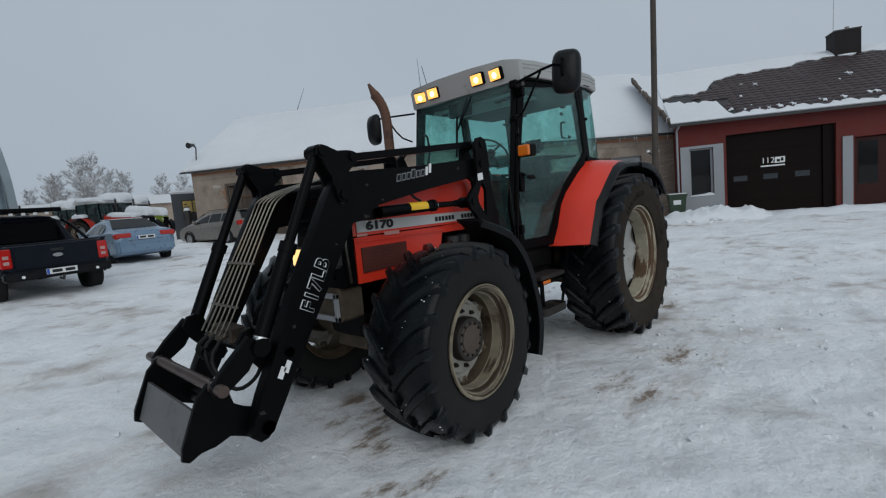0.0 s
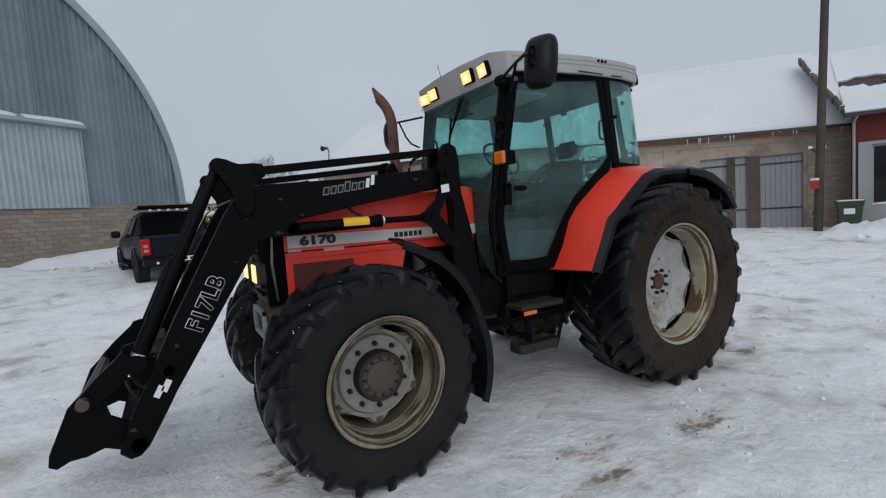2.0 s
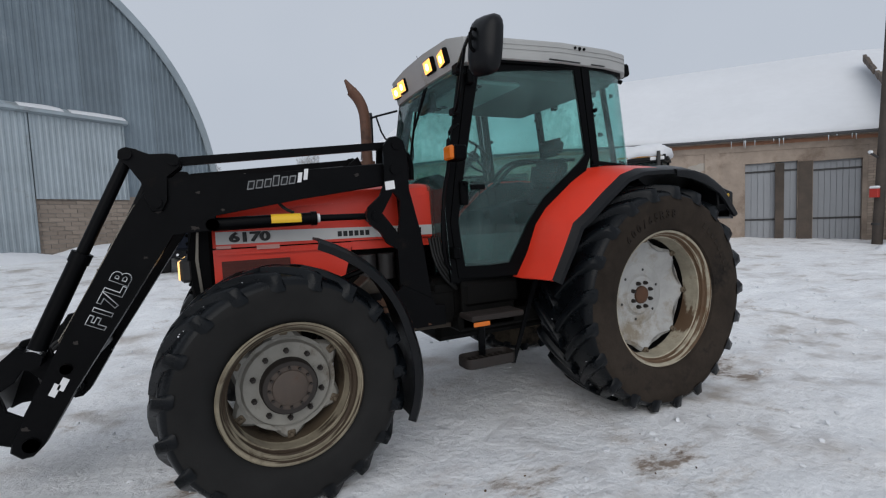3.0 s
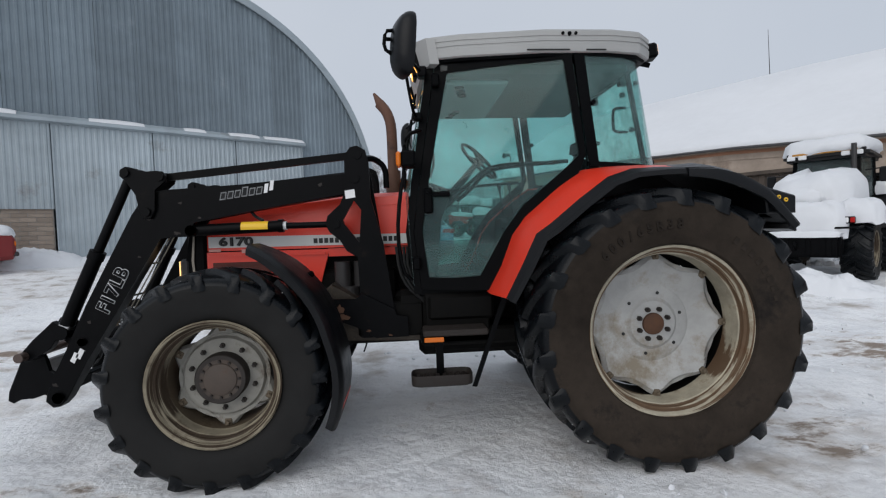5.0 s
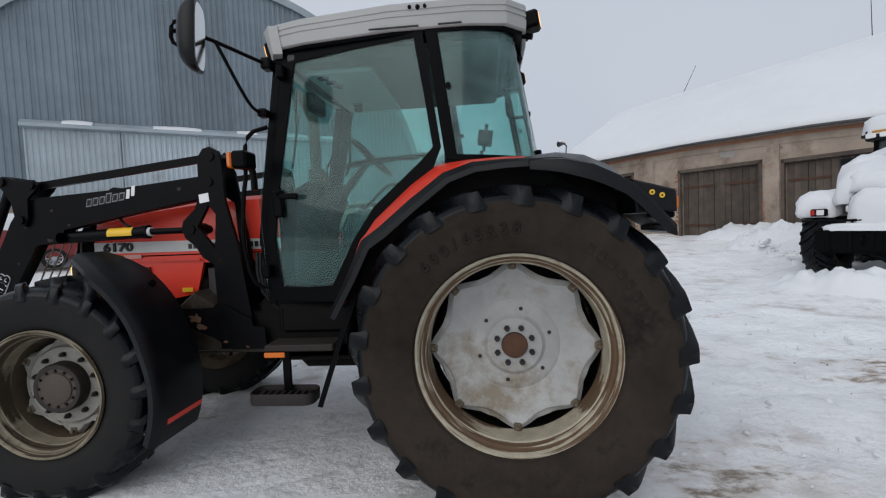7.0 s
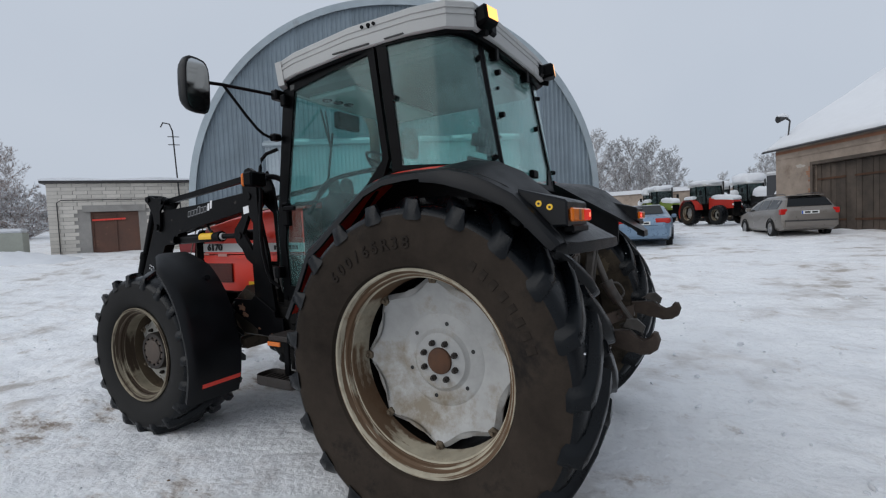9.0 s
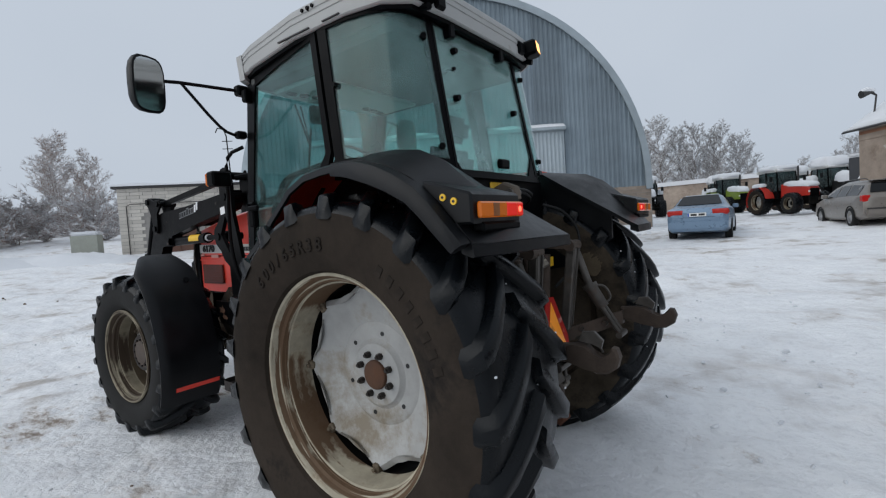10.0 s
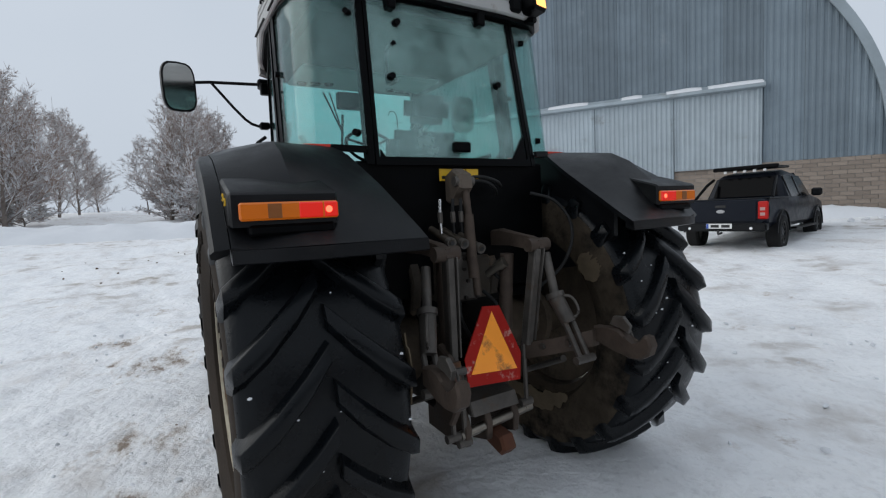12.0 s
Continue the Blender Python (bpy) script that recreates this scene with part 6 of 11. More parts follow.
both("carrier_side", carrier_side, M_BLACK, "black carrier side plate")
tp("carrier_bar", rod(bmesh.new(), (-4.072, -0.545, 0.717), (-4.072, 0.60, 0.717), 0.030, 0.030, 16), mat("worn_round_bar", (0.085, 0.06, 0.05), 0.42, metal=0.4, vary=0.3, dirt=(0.035, 0.018, 0.012), dirt_amount=0.45), "worn brown round carrier bar")
bm = bmesh.new()
a = [Vector((-4.175, -0.385, 0.620)), Vector((-4.165, 0.365, 0.620)), Vector((-4.238, 0.365, 0.412)), Vector((-4.250, -0.385, 0.412))]
loft(bm, [a, [p + Vector((0.02, 0, -0.008)) for p in a]])
tp("carrier_plate", bm, mat("worn_steel_plate", (0.13, 0.13, 0.13), 0.45, metal=0.35, vary=0.3, dirt=(0.05, 0.035, 0.03), dirt_amount=0.4, dirt_scale=5), "scuffed grey front plate")
tp("carrier_crossbar", box(bmesh.new(), -3.96, -3.88, -0.40, 0.40, 0.43, 0.50, 0.01), M_BLACK)


# ---- cab ----
def side_y(x, z=2.0):
    """The left-hand face of the cab: narrow at the windscreen, full width at the door's rear post."""
    y = -0.758 + 0.168 * max(0.0, -0.4 - x) / 1.05
    return y + 0.012 * (z - 1.8)


def side(x, z, off=0.0):
    return Vector((x, side_y(x, z) - off, z))


def ring_frame(outer, inner, off, thick):
    """A flat frame on the cab's side between two outlines of equal length."""
    bm = bmesh.new()
    n = len(outer)
    vs = [[bm.verts.new(side(x, z, o)) for x, z in loop] for loop in (outer, inner) for o in (off, off - thick)]
    of, ob_, inf, inb = vs
    for i in range(n):
        j = (i + 1) % n
        bm.faces.new((of[i], of[j], inf[j], inf[i]))
        bm.faces.new((ob_[j], ob_[i], inb[i], inb[j]))
        bm.faces.new((of[j], of[i], ob_[i], ob_[j]))
        bm.faces.new((inf[i], inf[j], inb[j], inb[i]))
    return bm


DOOR_OUT = [(-1.300, 2.56), (-0.85, 2.575), (-0.425, 2.58), (-0.385, 2.25), (-0.345, 1.93), (-0.40, 1.80), (-0.66, 1.56), (-0.78, 1.40), (-0.945, 1.06), (-1.20, 1.06), (-1.435, 1.07), (-1.475, 1.46), (-1.425, 1.80)]
DOOR_IN = [(-1.225, 2.505), (-0.85, 2.535), (-0.475, 2.55), (-0.432, 2.25), (-0.390, 1.93), (-0.465, 1.855), (-0.755, 1.615), (-0.885, 1.44), (-1.045, 1.155), (-1.20, 1.145), (-1.385, 1.15), (-1.42, 1.46), (-1.365, 1.80)]
tp("cab_floor", box(bmesh.new(), -1.45, 0.18, -0.60, 0.60, 1.02, 1.08, 0.01), M_TRIM, "black cab floor")
doors = both("cab_door", lambda: ring_frame(DOOR_OUT, DOOR_IN, 0.012, 0.028), M_TRIM, "black framed glass cab door")
glass = bmesh.new()
loft(glass, [[side(x, z, 0.002) for x, z in DOOR_IN], [side(x, z, -0.004) for x, z in DOOR_IN]])
door_pane = part("pane", glass, M_GLASS, doors[0], "hazy green-tinted glass")
part("pane", door_pane.data.copy(), None, doors[1], "misted green-tinted glass").data.materials[0] = M_MISTED
bm = bmesh.new()
q = [(-1.395, 1.16), (-1.005, 1.16), (-0.955, 1.235), (-0.88, 1.37), (-1.405, 1.37)]
loft(bm, [[side(x, z, -0.006) for x, z in q], [side(x, z, -0.010) for x, z in q]])
low_pane = part("lower_film", bm, pane("greyed_lower_glass", (0.52, 0.66, 0.64), 0.04, (0.14, 0.22, 0.21)), doors[0], "misted lower glass")
part("lower_film", low_pane.data, None, doors[1])
bm = bmesh.new()
box(bm, -1.405, -1.345, -0.645, -0.595, 1.58, 1.75, 0.01)
box(bm, -1.35, -1.23, -0.685, -0.660, 1.685, 1.72, 0.008)
rod(bm, (-1.375, -0.67, 1.725), (-1.375, -0.63, 1.725), 0.012, 0.012, 10)
part("door_handle", bm, M_TRIM, doors[0], "black door handle")
part("pull_bar", tube(bmesh.new(), [(-1.18, -0.60, 1.66), (-1.10, -0.62, 1.72), (-1.0, -0.635, 1.83), (-0.92, -0.645, 1.87), (-0.62, -0.675, 1.89), (-0.44, -0.69, 1.90)], 0.014, 8, 1), M_TRIM, doors[0], "bent inner pull bar")
part("pull_bar", bpy.data.objects["pull_bar"].data, None, doors[1])
for xz in ((-1.30, 2.45), (-1.46, 1.25)):
    part("hinge", box(bmesh.new(), xz[0] - 0.03, xz[0] + 0.02, -0.67, -0.59, xz[1] - 0.04, xz[1] + 0.04, 0.008), M_TRIM, doors[0])

# posts
def post(pts_out, w):
    bm = bmesh.new()
    secs = []
    for x, z in pts_out:
        a, b = side(x - w / 2, z, 0.006), side(x + w / 2, z, 0.006)
        secs.append([a, b, b + Vector((0, 0.024, 0)), a + Vector((0.0, 0.024, 0))])
    return loft(bm, secs)


both("front_post", lambda: post([(-1.330, 2.57), (-1.455, 1.80), (-1.505, 1.46), (-1.46, 1.04)], 0.052), M_TRIM, "black cab post")
both("rear_post", lambda: post([(-0.375, 2.60), (-0.335, 2.25), (-0.290, 1.88), (-0.30, 1.78)], 0.068), M_TRIM, "black cab post")

# curved rear quarter glass
QUARTER = [(-0.325, -0.760), (-0.16, -0.760), (-0.01, -0.742), (0.115, -0.700), (0.192, -0.625), (0.232, -0.500)]


def quarter_at(k, u):
    """u 0 at the sill, 1 at the roof; the glass leans inwards."""
    x, y = QUARTER[k]
    lean = 0.13 * u * (k / 5)
    return Vector((x + (-0.045 * u if k == 0 else -lean), y * (1 - 0.02 * u) + 0.02 * u * (k / 5), 1.87 - 0.05 * (k / 5) + u * (0.71 + 0.035 * (k / 5))))


def quarter_glass(u0=0.0, u1=1.0, k0=0, k1=5, off=0.0, thick=0.006):
    bm = bmesh.new()
    rows = []
    for i in range(k0 * 4, k1 * 4 + 1):
        k, f = divmod(i, 4)
        f /= 4
        lo = quarter_at(k, u0).lerp(quarter_at(min(k + 1, 5), u0), f)
        hi = quarter_at(k, u1).lerp(quarter_at(min(k + 1, 5), u1), f)
        nrm = Vector((lo.x + 0.55, lo.y * 1.3, 0)).normalized()
        rows.append([lo + nrm * off, hi + nrm * off, hi + nrm * (off - thick), lo + nrm * (off - thick)])
    return loft(bm, rows)


qg = both("quarter_window", lambda: quarter_glass(), M_QUARTER, "curved green-tinted rear quarter glass", None, 60)
for u0, u1, k0, k1 in ((-0.02, 0.02, 0, 5), (0.985, 1.012, 0, 5)):
    a = tp("quarter_trim", quarter_glass(u0, u1, k0, k1, 0.012, 0.03), M_TRIM, "", None, None, 60)
    mirror_of(a)
p = quarter_at(0, 0.56).lerp(quarter_at(1, 0.56), 0.35)
ends = [(p + Vector((0, 0.02, 0)), p + Vector((0, -0.022, 0)))]
for u in (0.10, 0.86):
    p = quarter_at(4, u).lerp(quarter_at(5, u), 0.72)
    ends.append((p, p + Vector((0.020, -0.020, 0))))
for a, b in ends:
    knob = part("latch_knob", rod(bmesh.new(), a, b, 0.018, 0.015, 12), M_TRIM, qg[0])
    part("latch_knob", knob.data, None, qg[1])

# rear corner posts and rear window
def rear_at(y, u):
    return Vector((0.225 + 0.012 * (1 - (y / 0.5) ** 2) - 0.125 * u, y * (1 - 0.06 * u), 1.80 + 0.765 * u))


both("rear_corner_post", lambda: loft(bmesh.new(), [[rear_at(-0.504, u) + Vector((0, 0, 0)), rear_at(-0.468, u) + Vector((0.012, 0, 0)), rear_at(-0.468, u) + Vector((-0.025, 0, 0)), rear_at(-0.504, u) + Vector((-0.03, 0, 0))] for u in (-0.06, 1.02)]), M_TRIM, "black cab post")
bm = bmesh.new()
n = 10
grid = [[rear_at(-0.458 + 0.916 * i / n, u) for i in range(n + 1)] for u in (-0.04, 1.0)]
loft(bm, [[grid[0][i], grid[1][i], grid[1][i] - Vector((0.006, 0, 0)), grid[0][i] - Vector((0.006, 0, 0))] for i in range(n + 1)])
rw = tp("rear_window", bm, M_MISTED, "green-tinted opening rear window", None, None, 60)
bm = bmesh.new()
for u0, u1 in ((-0.065, -0.015), (0.990, 1.018)):
    loft(bm, [[rear_at(y, u0) + Vector((0.012, 0, 0)), rear_at(y, u1) + Vector((0.012, 0, 0)), rear_at(y, u1) - Vector((0.015, 0, 0)), rear_at(y, u0) - Vector((0.015, 0, 0))] for y in (-0.462, -0.24, 0, 0.24, 0.462)])
for s in (-1, 1):
    loft(bm, [[rear_at(s * 0.444, u) + Vector((0.012, 0, 0)), rear_at(s * 0.462, u) + Vector((0.012, 0, 0)), rear_at(s * 0.462, u) - Vector((0.012, 0, 0)), rear_at(s * 0.444, u) - Vector((0.012, 0, 0))] for u in (-0.03, 1.0)])
    q = [rear_at(s * 0.434, -0.02), rear_at(s * 0.434, 0.15 if s > 0 else 0.03), rear_at(s * (0.335 if s > 0 else 0.41), -0.02)]
    loft(bm, [[p + Vector((0.010, 0, 0)) for p in q], [p - Vector((0.010, 0, 0)) for p in q]])
part("window_frame", bm, M_TRIM, rw)
bm = bmesh.new()
box(bm, 0.235, 0.270, -0.05, 0.05, 1.815, 1.868, 0.008)
part("latch", bm, M_TRIM, rw, "black latch block")
for y, u in ((-0.345, 0.49), (0.300, 0.51), (-0.29, 0.845)):
    p = rear_at(y, u)
    part("knob", rod(bmesh.new(), p, p + Vector((0.03, 0, 0)), 0.020, 0.016, 12), M_TRIM, rw)
for y in (-0.30, 0.225):
    p = rear_at(y, 1.0)
    part("hinge", box(bmesh.new(), p.x - 0.01, p.x + 0.05, y - 0.025, y + 0.025, p.z - 0.06, p.z + 0.05, 0.008), M_TRIM, rw)
# panel under the rear window with warning labels
rp = tp("rear_panel", box(bmesh.new(), 0.17, 0.225, -0.56, 0.56, 1.10, 1.77, 0.01), M_TRIM, "black panel below the rear window")
for k, y in enumerate((-0.125, -0.045, 0.035)):
    part("warning_label", box(bmesh.new(), 0.226, 0.232, y, y + 0.075, 1.675, 1.735, 0.001), M_YELLOW, rp, "yellow warning label")
    part("label_print", box(bmesh.new(), 0.2325, 0.2335, y + 0.012, y + 0.06, 1.685, 1.70, 0.0), M_INK, rp)

# windscreen, lower corner glass, wipers
def screen_at(y, u):
    return Vector((-1.355 - 0.155 * (1 - u) - 0.03 * (1 - (y / 0.6) ** 2), y, 1.70 + 0.86 * u))


bm = bmesh.new()
loft(bm, [[screen_at(-0.585 + 1.17 * i / 8, 0.0), screen_at(-0.585 + 1.17 * i / 8, 1.0), screen_at(-0.585 + 1.17 * i / 8, 1.0) + Vector((0.006, 0, 0)), screen_at(-0.585 + 1.17 * i / 8, 0.0) + Vector((0.006, 0, 0))] for i in range(9)])
ws = tp("windscreen", bm, M_GLASS, "green-tinted windscreen", None, None, 60)
for s in (-1, 1):
    bm = bmesh.new()
    q = [Vector((-1.50, s * 0.36, 1.10)), Vector((-1.49, s * 0.60, 1.10)), Vector((-1.52, s * 0.59, 1.70)), Vector((-1.525, s * 0.36, 1.70))]
    loft(bm, [q, [p + Vector((0.006, 0, 0)) for p in q]])
    tp("lower_screen", bm, M_GLASS, "green-tinted lower front glass")
tp("bulkhead", box(bmesh.new(), -1.505, -1.48, -0.36, 0.36, 1.06, 1.72, 0.008), M_TRIM, "black bulkhead")
bm = bmesh.new()
a, b = screen_at(-0.18, 0.93) - Vector((0.03, 0, 0)), screen_at(-0.02, 0.58) - Vector((0.03, 0, 0))
tube(bm, [a, b], 0.008, 6)
tube(bm, [a + Vector((0, 0.05, 0)), b], 0.006, 6)
tube(bm, [screen_at(-0.02, 0.75) - Vector((0.035, 0, 0)), screen_at(-0.03, 0.30) - Vector((0.035, 0, 0))], 0.010, 6)
part("wiper", bm, M_TRIM, ws, "black wiper arm")

# roof
def roof_ring(z, grow, front):
    pts = [(-1.415 - front, -0.40), (-1.39 - front, -0.58), (-1.33 - front * 0.6, -0.648), (-1.15, -0.700), (-0.60, -0.775), (-0.15, -0.772), (0.05, -0.735), (0.165, -0.63), (0.185, -0.35)]
    left = [Vector((-0.6 + (x + 0.6) * grow, y * grow, z)) for x, y in pts]
    return left + [Vector((p.x, -p.y, p.z)) for p in reversed(left)]


bm = bmesh.new()
loft(bm, [roof_ring(z, g, f) for z, g, f in ((2.584, 0.985, 0.0), (2.590, 0.996, 0.0), (2.620, 1.0, 0.005), (2.640, 1.0, 0.01), (2.643, 0.993, 0.01), (2.654, 0.993, 0.012), (2.657, 1.0, 0.014), (2.672, 1.0, 0.016), (2.675, 0.993, 0.016),
                                          (2.686, 0.993, 0.016), (2.690, 1.0, 0.016), (2.718, 0.998, 0.014), (2.730, 0.985, 0.0), (2.744, 0.6, -0.3))])
roof = tp("roof", bm, M_ROOF, "dirty pale grey cab roof", None, None, 25)
part("roof_seal", loft(bmesh.new(), [roof_ring(z, g, 0.0) for z, g in ((2.568, 0.960), (2.588, 0.972))]), M_TRIM, roof, "black rubber seal under the roof")
bm = bmesh.new()
box(bm, -1.28, 0.02, -0.63, 0.63, 2.500, 2.569, 0.02)
part("roof_liner", bm, M_LINER, roof, "pale grey roof lining")
vp = part("vent_panel", box(bmesh.new(), -1.22, -0.78, -0.50, 0.50, 2.470, 2.502, 0.012), mat("pale_vent_panel", (0.40, 0.41, 0.40), 0.7, vary=0.05), roof, "pale moulded air vent panel")
for x, y in ((-1.12, -0.42), (-1.10, -0.33), (-1.08, -0.24), (-1.12, 0.42), (-1.10, 0.33), (-1.08, 0.24)):
    part("air_vent", rod(bmesh.new(), (x, y, 2.471), (x, y, 2.461), 0.036, 0.034, 16), M_SEAT, vp)
fascia = part("front_fascia", loft(bmesh.new(), [[Vector((x0, y, z0)), Vector((x1, y, z1)), Vector((x1 + 0.06, y, z1)), Vector((x0 + 0.06, y, z0))] for (x0, z0, x1, z1), y in
              (((-1.335, 2.550, -1.36, 2.715), -0.665), ((-1.385, 2.535, -1.435, 2.725), -0.56), ((-1.41, 2.53, -1.46, 2.735), -0.2), ((-1.41, 2.53, -1.46, 2.735), 0.2), ((-1.385, 2.535, -1.435, 2.725), 0.56), ((-1.335, 2.550, -1.36, 2.715), 0.665))]), M_ROOF, roof, "grey lamp fascia")
for y, turn in ((-0.465, -10), (-0.275, -2), (0.275, 2), (0.465, 10)):
    m = pose(-1.442 + 0.02 * (abs(y) > 0.4), y, 2.625, 0, -14, turn)
    lamp = part("work_lamp", box(bmesh.new(), -0.012, 0.05, -0.075, 0.075, -0.055, 0.055, 0.012), M_TRIM, roof, "lit amber work lamp", m)
    part("lens", box(bmesh.new(), -0.018, -0.008, -0.064, 0.064, -0.045, 0.045, 0.008), M_LAMP, lamp)
    part("bulb", rod(bmesh.new(), (-0.020, 0, -0.004), (-0.016, 0, -0.004), 0.026, 0.026, 14), M_BULB, lamp)
for s in (-1, 1):
    m = pose(0.165, s * 0.55, 2.645, 0, -8, s * 12)
    lamp = part("rear_work_lamp", box(bmesh.new(), -0.02, 0.085, -0.06, 0.06, -0.045, 0.055, 0.015), M_TRIM, roof, "lit rear work lamp", m)
    part("lens", box(bmesh.new(), 0.076, 0.0865, -0.047, 0.047, -0.032, 0.042, 0.004), M_LAMP, lamp)
    part("lamp_arm", rod(bmesh.new(), (-0.04, 0, -0.05), (0.03, 0, -0.08), 0.018, 0.018, 8), M_TRIM, lamp)
    part("beacon_socket", box(bmesh.new(), 0.10, 0.20, s * 0.44 - 0.04, s * 0.44 + 0.04, 2.60, 2.68, 0.012), M_TRIM, roof)
sign = part("roof_sign", box(bmesh.new(), 0.150, 0.172, -0.36, 0.36, 2.635, 2.725, 0.004), mat("weathered_sign", (0.50, 0.50, 0.48), 0.6, vary=0.2, dirt=(0.12, 0.12, 0.10), dirt_amount=0.4), roof, "weathered dealer sign with dark lettering bars")
for k in range(9):
    y = -0.31 + 0.058 * k
    part("sign_bar", box(bmesh.new(), 0.1725, 0.1745, y, y + 0.030, 2.664, 2.698, 0.0), M_GREASE, sign)
for x in (-0.485, -0.40, -0.44):
    part("roof_cap", rod(bmesh.new(), (x, -0.762, 2.700), (x, -0.783, 2.700), 0.011 if x != -0.44 else 0.018, 0.010, 10), M_TRIM, roof)
for x0, x1, y in ((-0.72, -0.44, -0.770), (-0.33, -0.20, -0.768)):
    part("roof_gap", box(bmesh.new(), x0, x1, y - 0.012, y, 2.594, 2.600), M_INK, roof)
tp("aerial", rod(bmesh.new(), (-1.05, 0.66, 2.68), (-1.12, 0.70, 3.05), 0.004, 0.003, 6), M_TRIM, "thin whip aerial")

# cab interior
tp("dashboard", prism(bmesh.new(), [(-1.47, 1.08), (-1.47, 1.78), (-1.36, 1.84), (-1.20, 1.78), (-1.18, 1.70), (-1.28, 1.55), (-1.30, 1.08)], -0.20, 0.20, "y", 0.02), M_SEAT, "black dashboard")
col = tp("steering_column", rod(bmesh.new(), (-1.22, 0, 1.68), (-0.95, 0, 1.99), 0.04, 0.022, 10), M_SEAT)
bm = bmesh.new()
revolve(bm, [(0.185, -0.014), (0.199, 0.0), (0.185, 0.014), (0.171, 0.0)], 36, closed=True)
for k in range(3):
    a = 2 * math.pi * k / 3 + 0.5
    rod(bm, (0, 0, 0), (0.18 * math.cos(a), 0, 0.18 * math.sin(a)), 0.012, 0.010, 6)
rod(bm, (0, -0.02, 0), (0, 0.02, 0), 0.045, 0.045, 14)
wheel_m = Matrix.Translation((-0.93, 0, 2.01)) @ Vector((0.72, 0, 0.70)).to_track_quat("Y", "Z").to_matrix().to_4x4()
tp("steering_wheel", bm, M_TRIM, "black steering wheel", None, wheel_m)
seat = tp("driver_seat", box(bmesh.new(), -0.72, -0.22, -0.25, 0.25, 1.42, 1.56, 0.05, None, 2), M_SEAT, "black driver's seat")
part("backrest", box(bmesh.new(), -0.06, 0.06, -0.24, 0.24, 0.0, 0.46, 0.05, pose(-0.20, 0, 1.53, 0, 10, 0), 2), M_SEAT, seat)
part("headrest", box(bmesh.new(), -0.05, 0.05, -0.14, 0.14, 0.0, 0.16, 0.04, pose(-0.105, 0, 2.02, 0, 10, 0), 2), M_SEAT, seat)
part("pedestal", prism(bmesh.new(), [(-0.70, 1.08), (-0.62, 1.42), (-0.26, 1.42), (-0.20, 1.08)], -0.18, 0.18, "y", 0.02), M_SEAT, seat)
part("armrest", box(bmesh.new(), -0.55, -0.22, -0.33, -0.26, 1.70, 1.76, 0.02), M_SEAT, seat)
tp("side_console", prism(bmesh.new(), [(-0.75, 1.08), (-0.70, 1.55), (-0.1, 1.66), (0.15, 1.70), (0.15, 1.08)], 0.30, 0.58, "y", 0.02), M_SEAT, "black lever console")
tp("side_console", prism(bmesh.new(), [(-0.62, 1.08), (-0.50, 1.40), (-0.1, 1.62), (0.15, 1.70), (0.15, 1.08)], -0.60, -0.36, "y", 0.02), M_SEAT, "black side console")
for k, x in enumerate((-0.66, -0.57, -0.48)):
    bm = rod(bmesh.new(), (x, 0.36, 1.58), (x - 0.04, 0.34, 1.82), 0.008, 0.008, 6)
    rod(bm, (x - 0.035, 0.342, 1.80), (x - 0.045, 0.339, 1.86), 0.016, 0.018, 8)
    tp("lever", bm, M_SEAT)
tp("door_grab_bar", tube(bmesh.new(), [(-1.30, -0.60, 1.735), (-1.15, -0.585, 1.728), (-1.06, -0.58, 1.80), (-0.96, -0.58, 1.885), (-0.745, -0.58, 1.906), (-0.50, -0.585, 1.904)], 0.014, 8, 2), M_TRIM, "black bent grab bar across the door")
tp("grab_rail", tube(bmesh.new(), [(-1.36, 0.55, 2.25), (-1.28, 0.56, 2.28), (-1.25, 0.57, 2.1), (-1.30, 0.57, 1.95)], 0.012, 8, 1), M_TRIM)
tp("grab_handle", tube(bmesh.new(), [(0.155, -0.30, 2.345), (0.075, -0.30, 2.345), (0.055, -0.30, 2.32), (0.055, -0.30, 2.19), (0.075, -0.30, 2.165), (0.165, -0.30, 2.165)], 0.011, 8, 2), M_TRIM, "black D-shaped grab handle inside the rear window")
tp("sun_visor", box(bmesh.new(), -1.37, -1.31, -0.10, 0.16, 2.36, 2.49, 0.01), M_SEAT, "dark rear-view mirror")

# ---- rear mudguards ----
F_IN = [(-1.00, 1.045), (-0.905, 1.22), (-0.83, 1.42), (-0.745, 1.535), (-0.53, 1.72), (-0.37, 1.83), (-0.20, 1.848), (0.0, 1.853), (0.18, 1.846)]
F_OUT = [(-0.945, 1.05), (-0.84, 1.25), (-0.755, 1.425), (-0.665, 1.485), (-0.49, 1.625), (-0.315, 1.75), (-0.17, 1.795), (0.0, 1.802), (0.12, 1.800)]
F_LIP = [(-0.935, 1.04), (-0.82, 1.24), (-0.735, 1.405), (-0.645, 1.465), (-0.473, 1.603), (-0.302, 1.728), (-0.16, 1.775), (0.0, 1.785), (0.14, 1.784)]
F_WIDE = [-1.062, -1.062, -1.062, -1.062, -1.064, -1.07, -1.085, -1.11, -1.14]
T_LIP = [(0.105, 1.783), (0.185, 1.784), (0.264, 1.780), (0.389, 1.748), (0.476, 1.708), (0.574, 1.652), (0.637, 1.590), (0.697, 1.522), (0.750, 1.463), (0.762, 1.446)]


def away(prof, i):
    a, b = prof[max(i - 1, 0)], prof[min(i + 1, len(prof) - 1)]
    return Vector((-(b[1] - a[1]), 0, b[0] - a[0])).normalized()


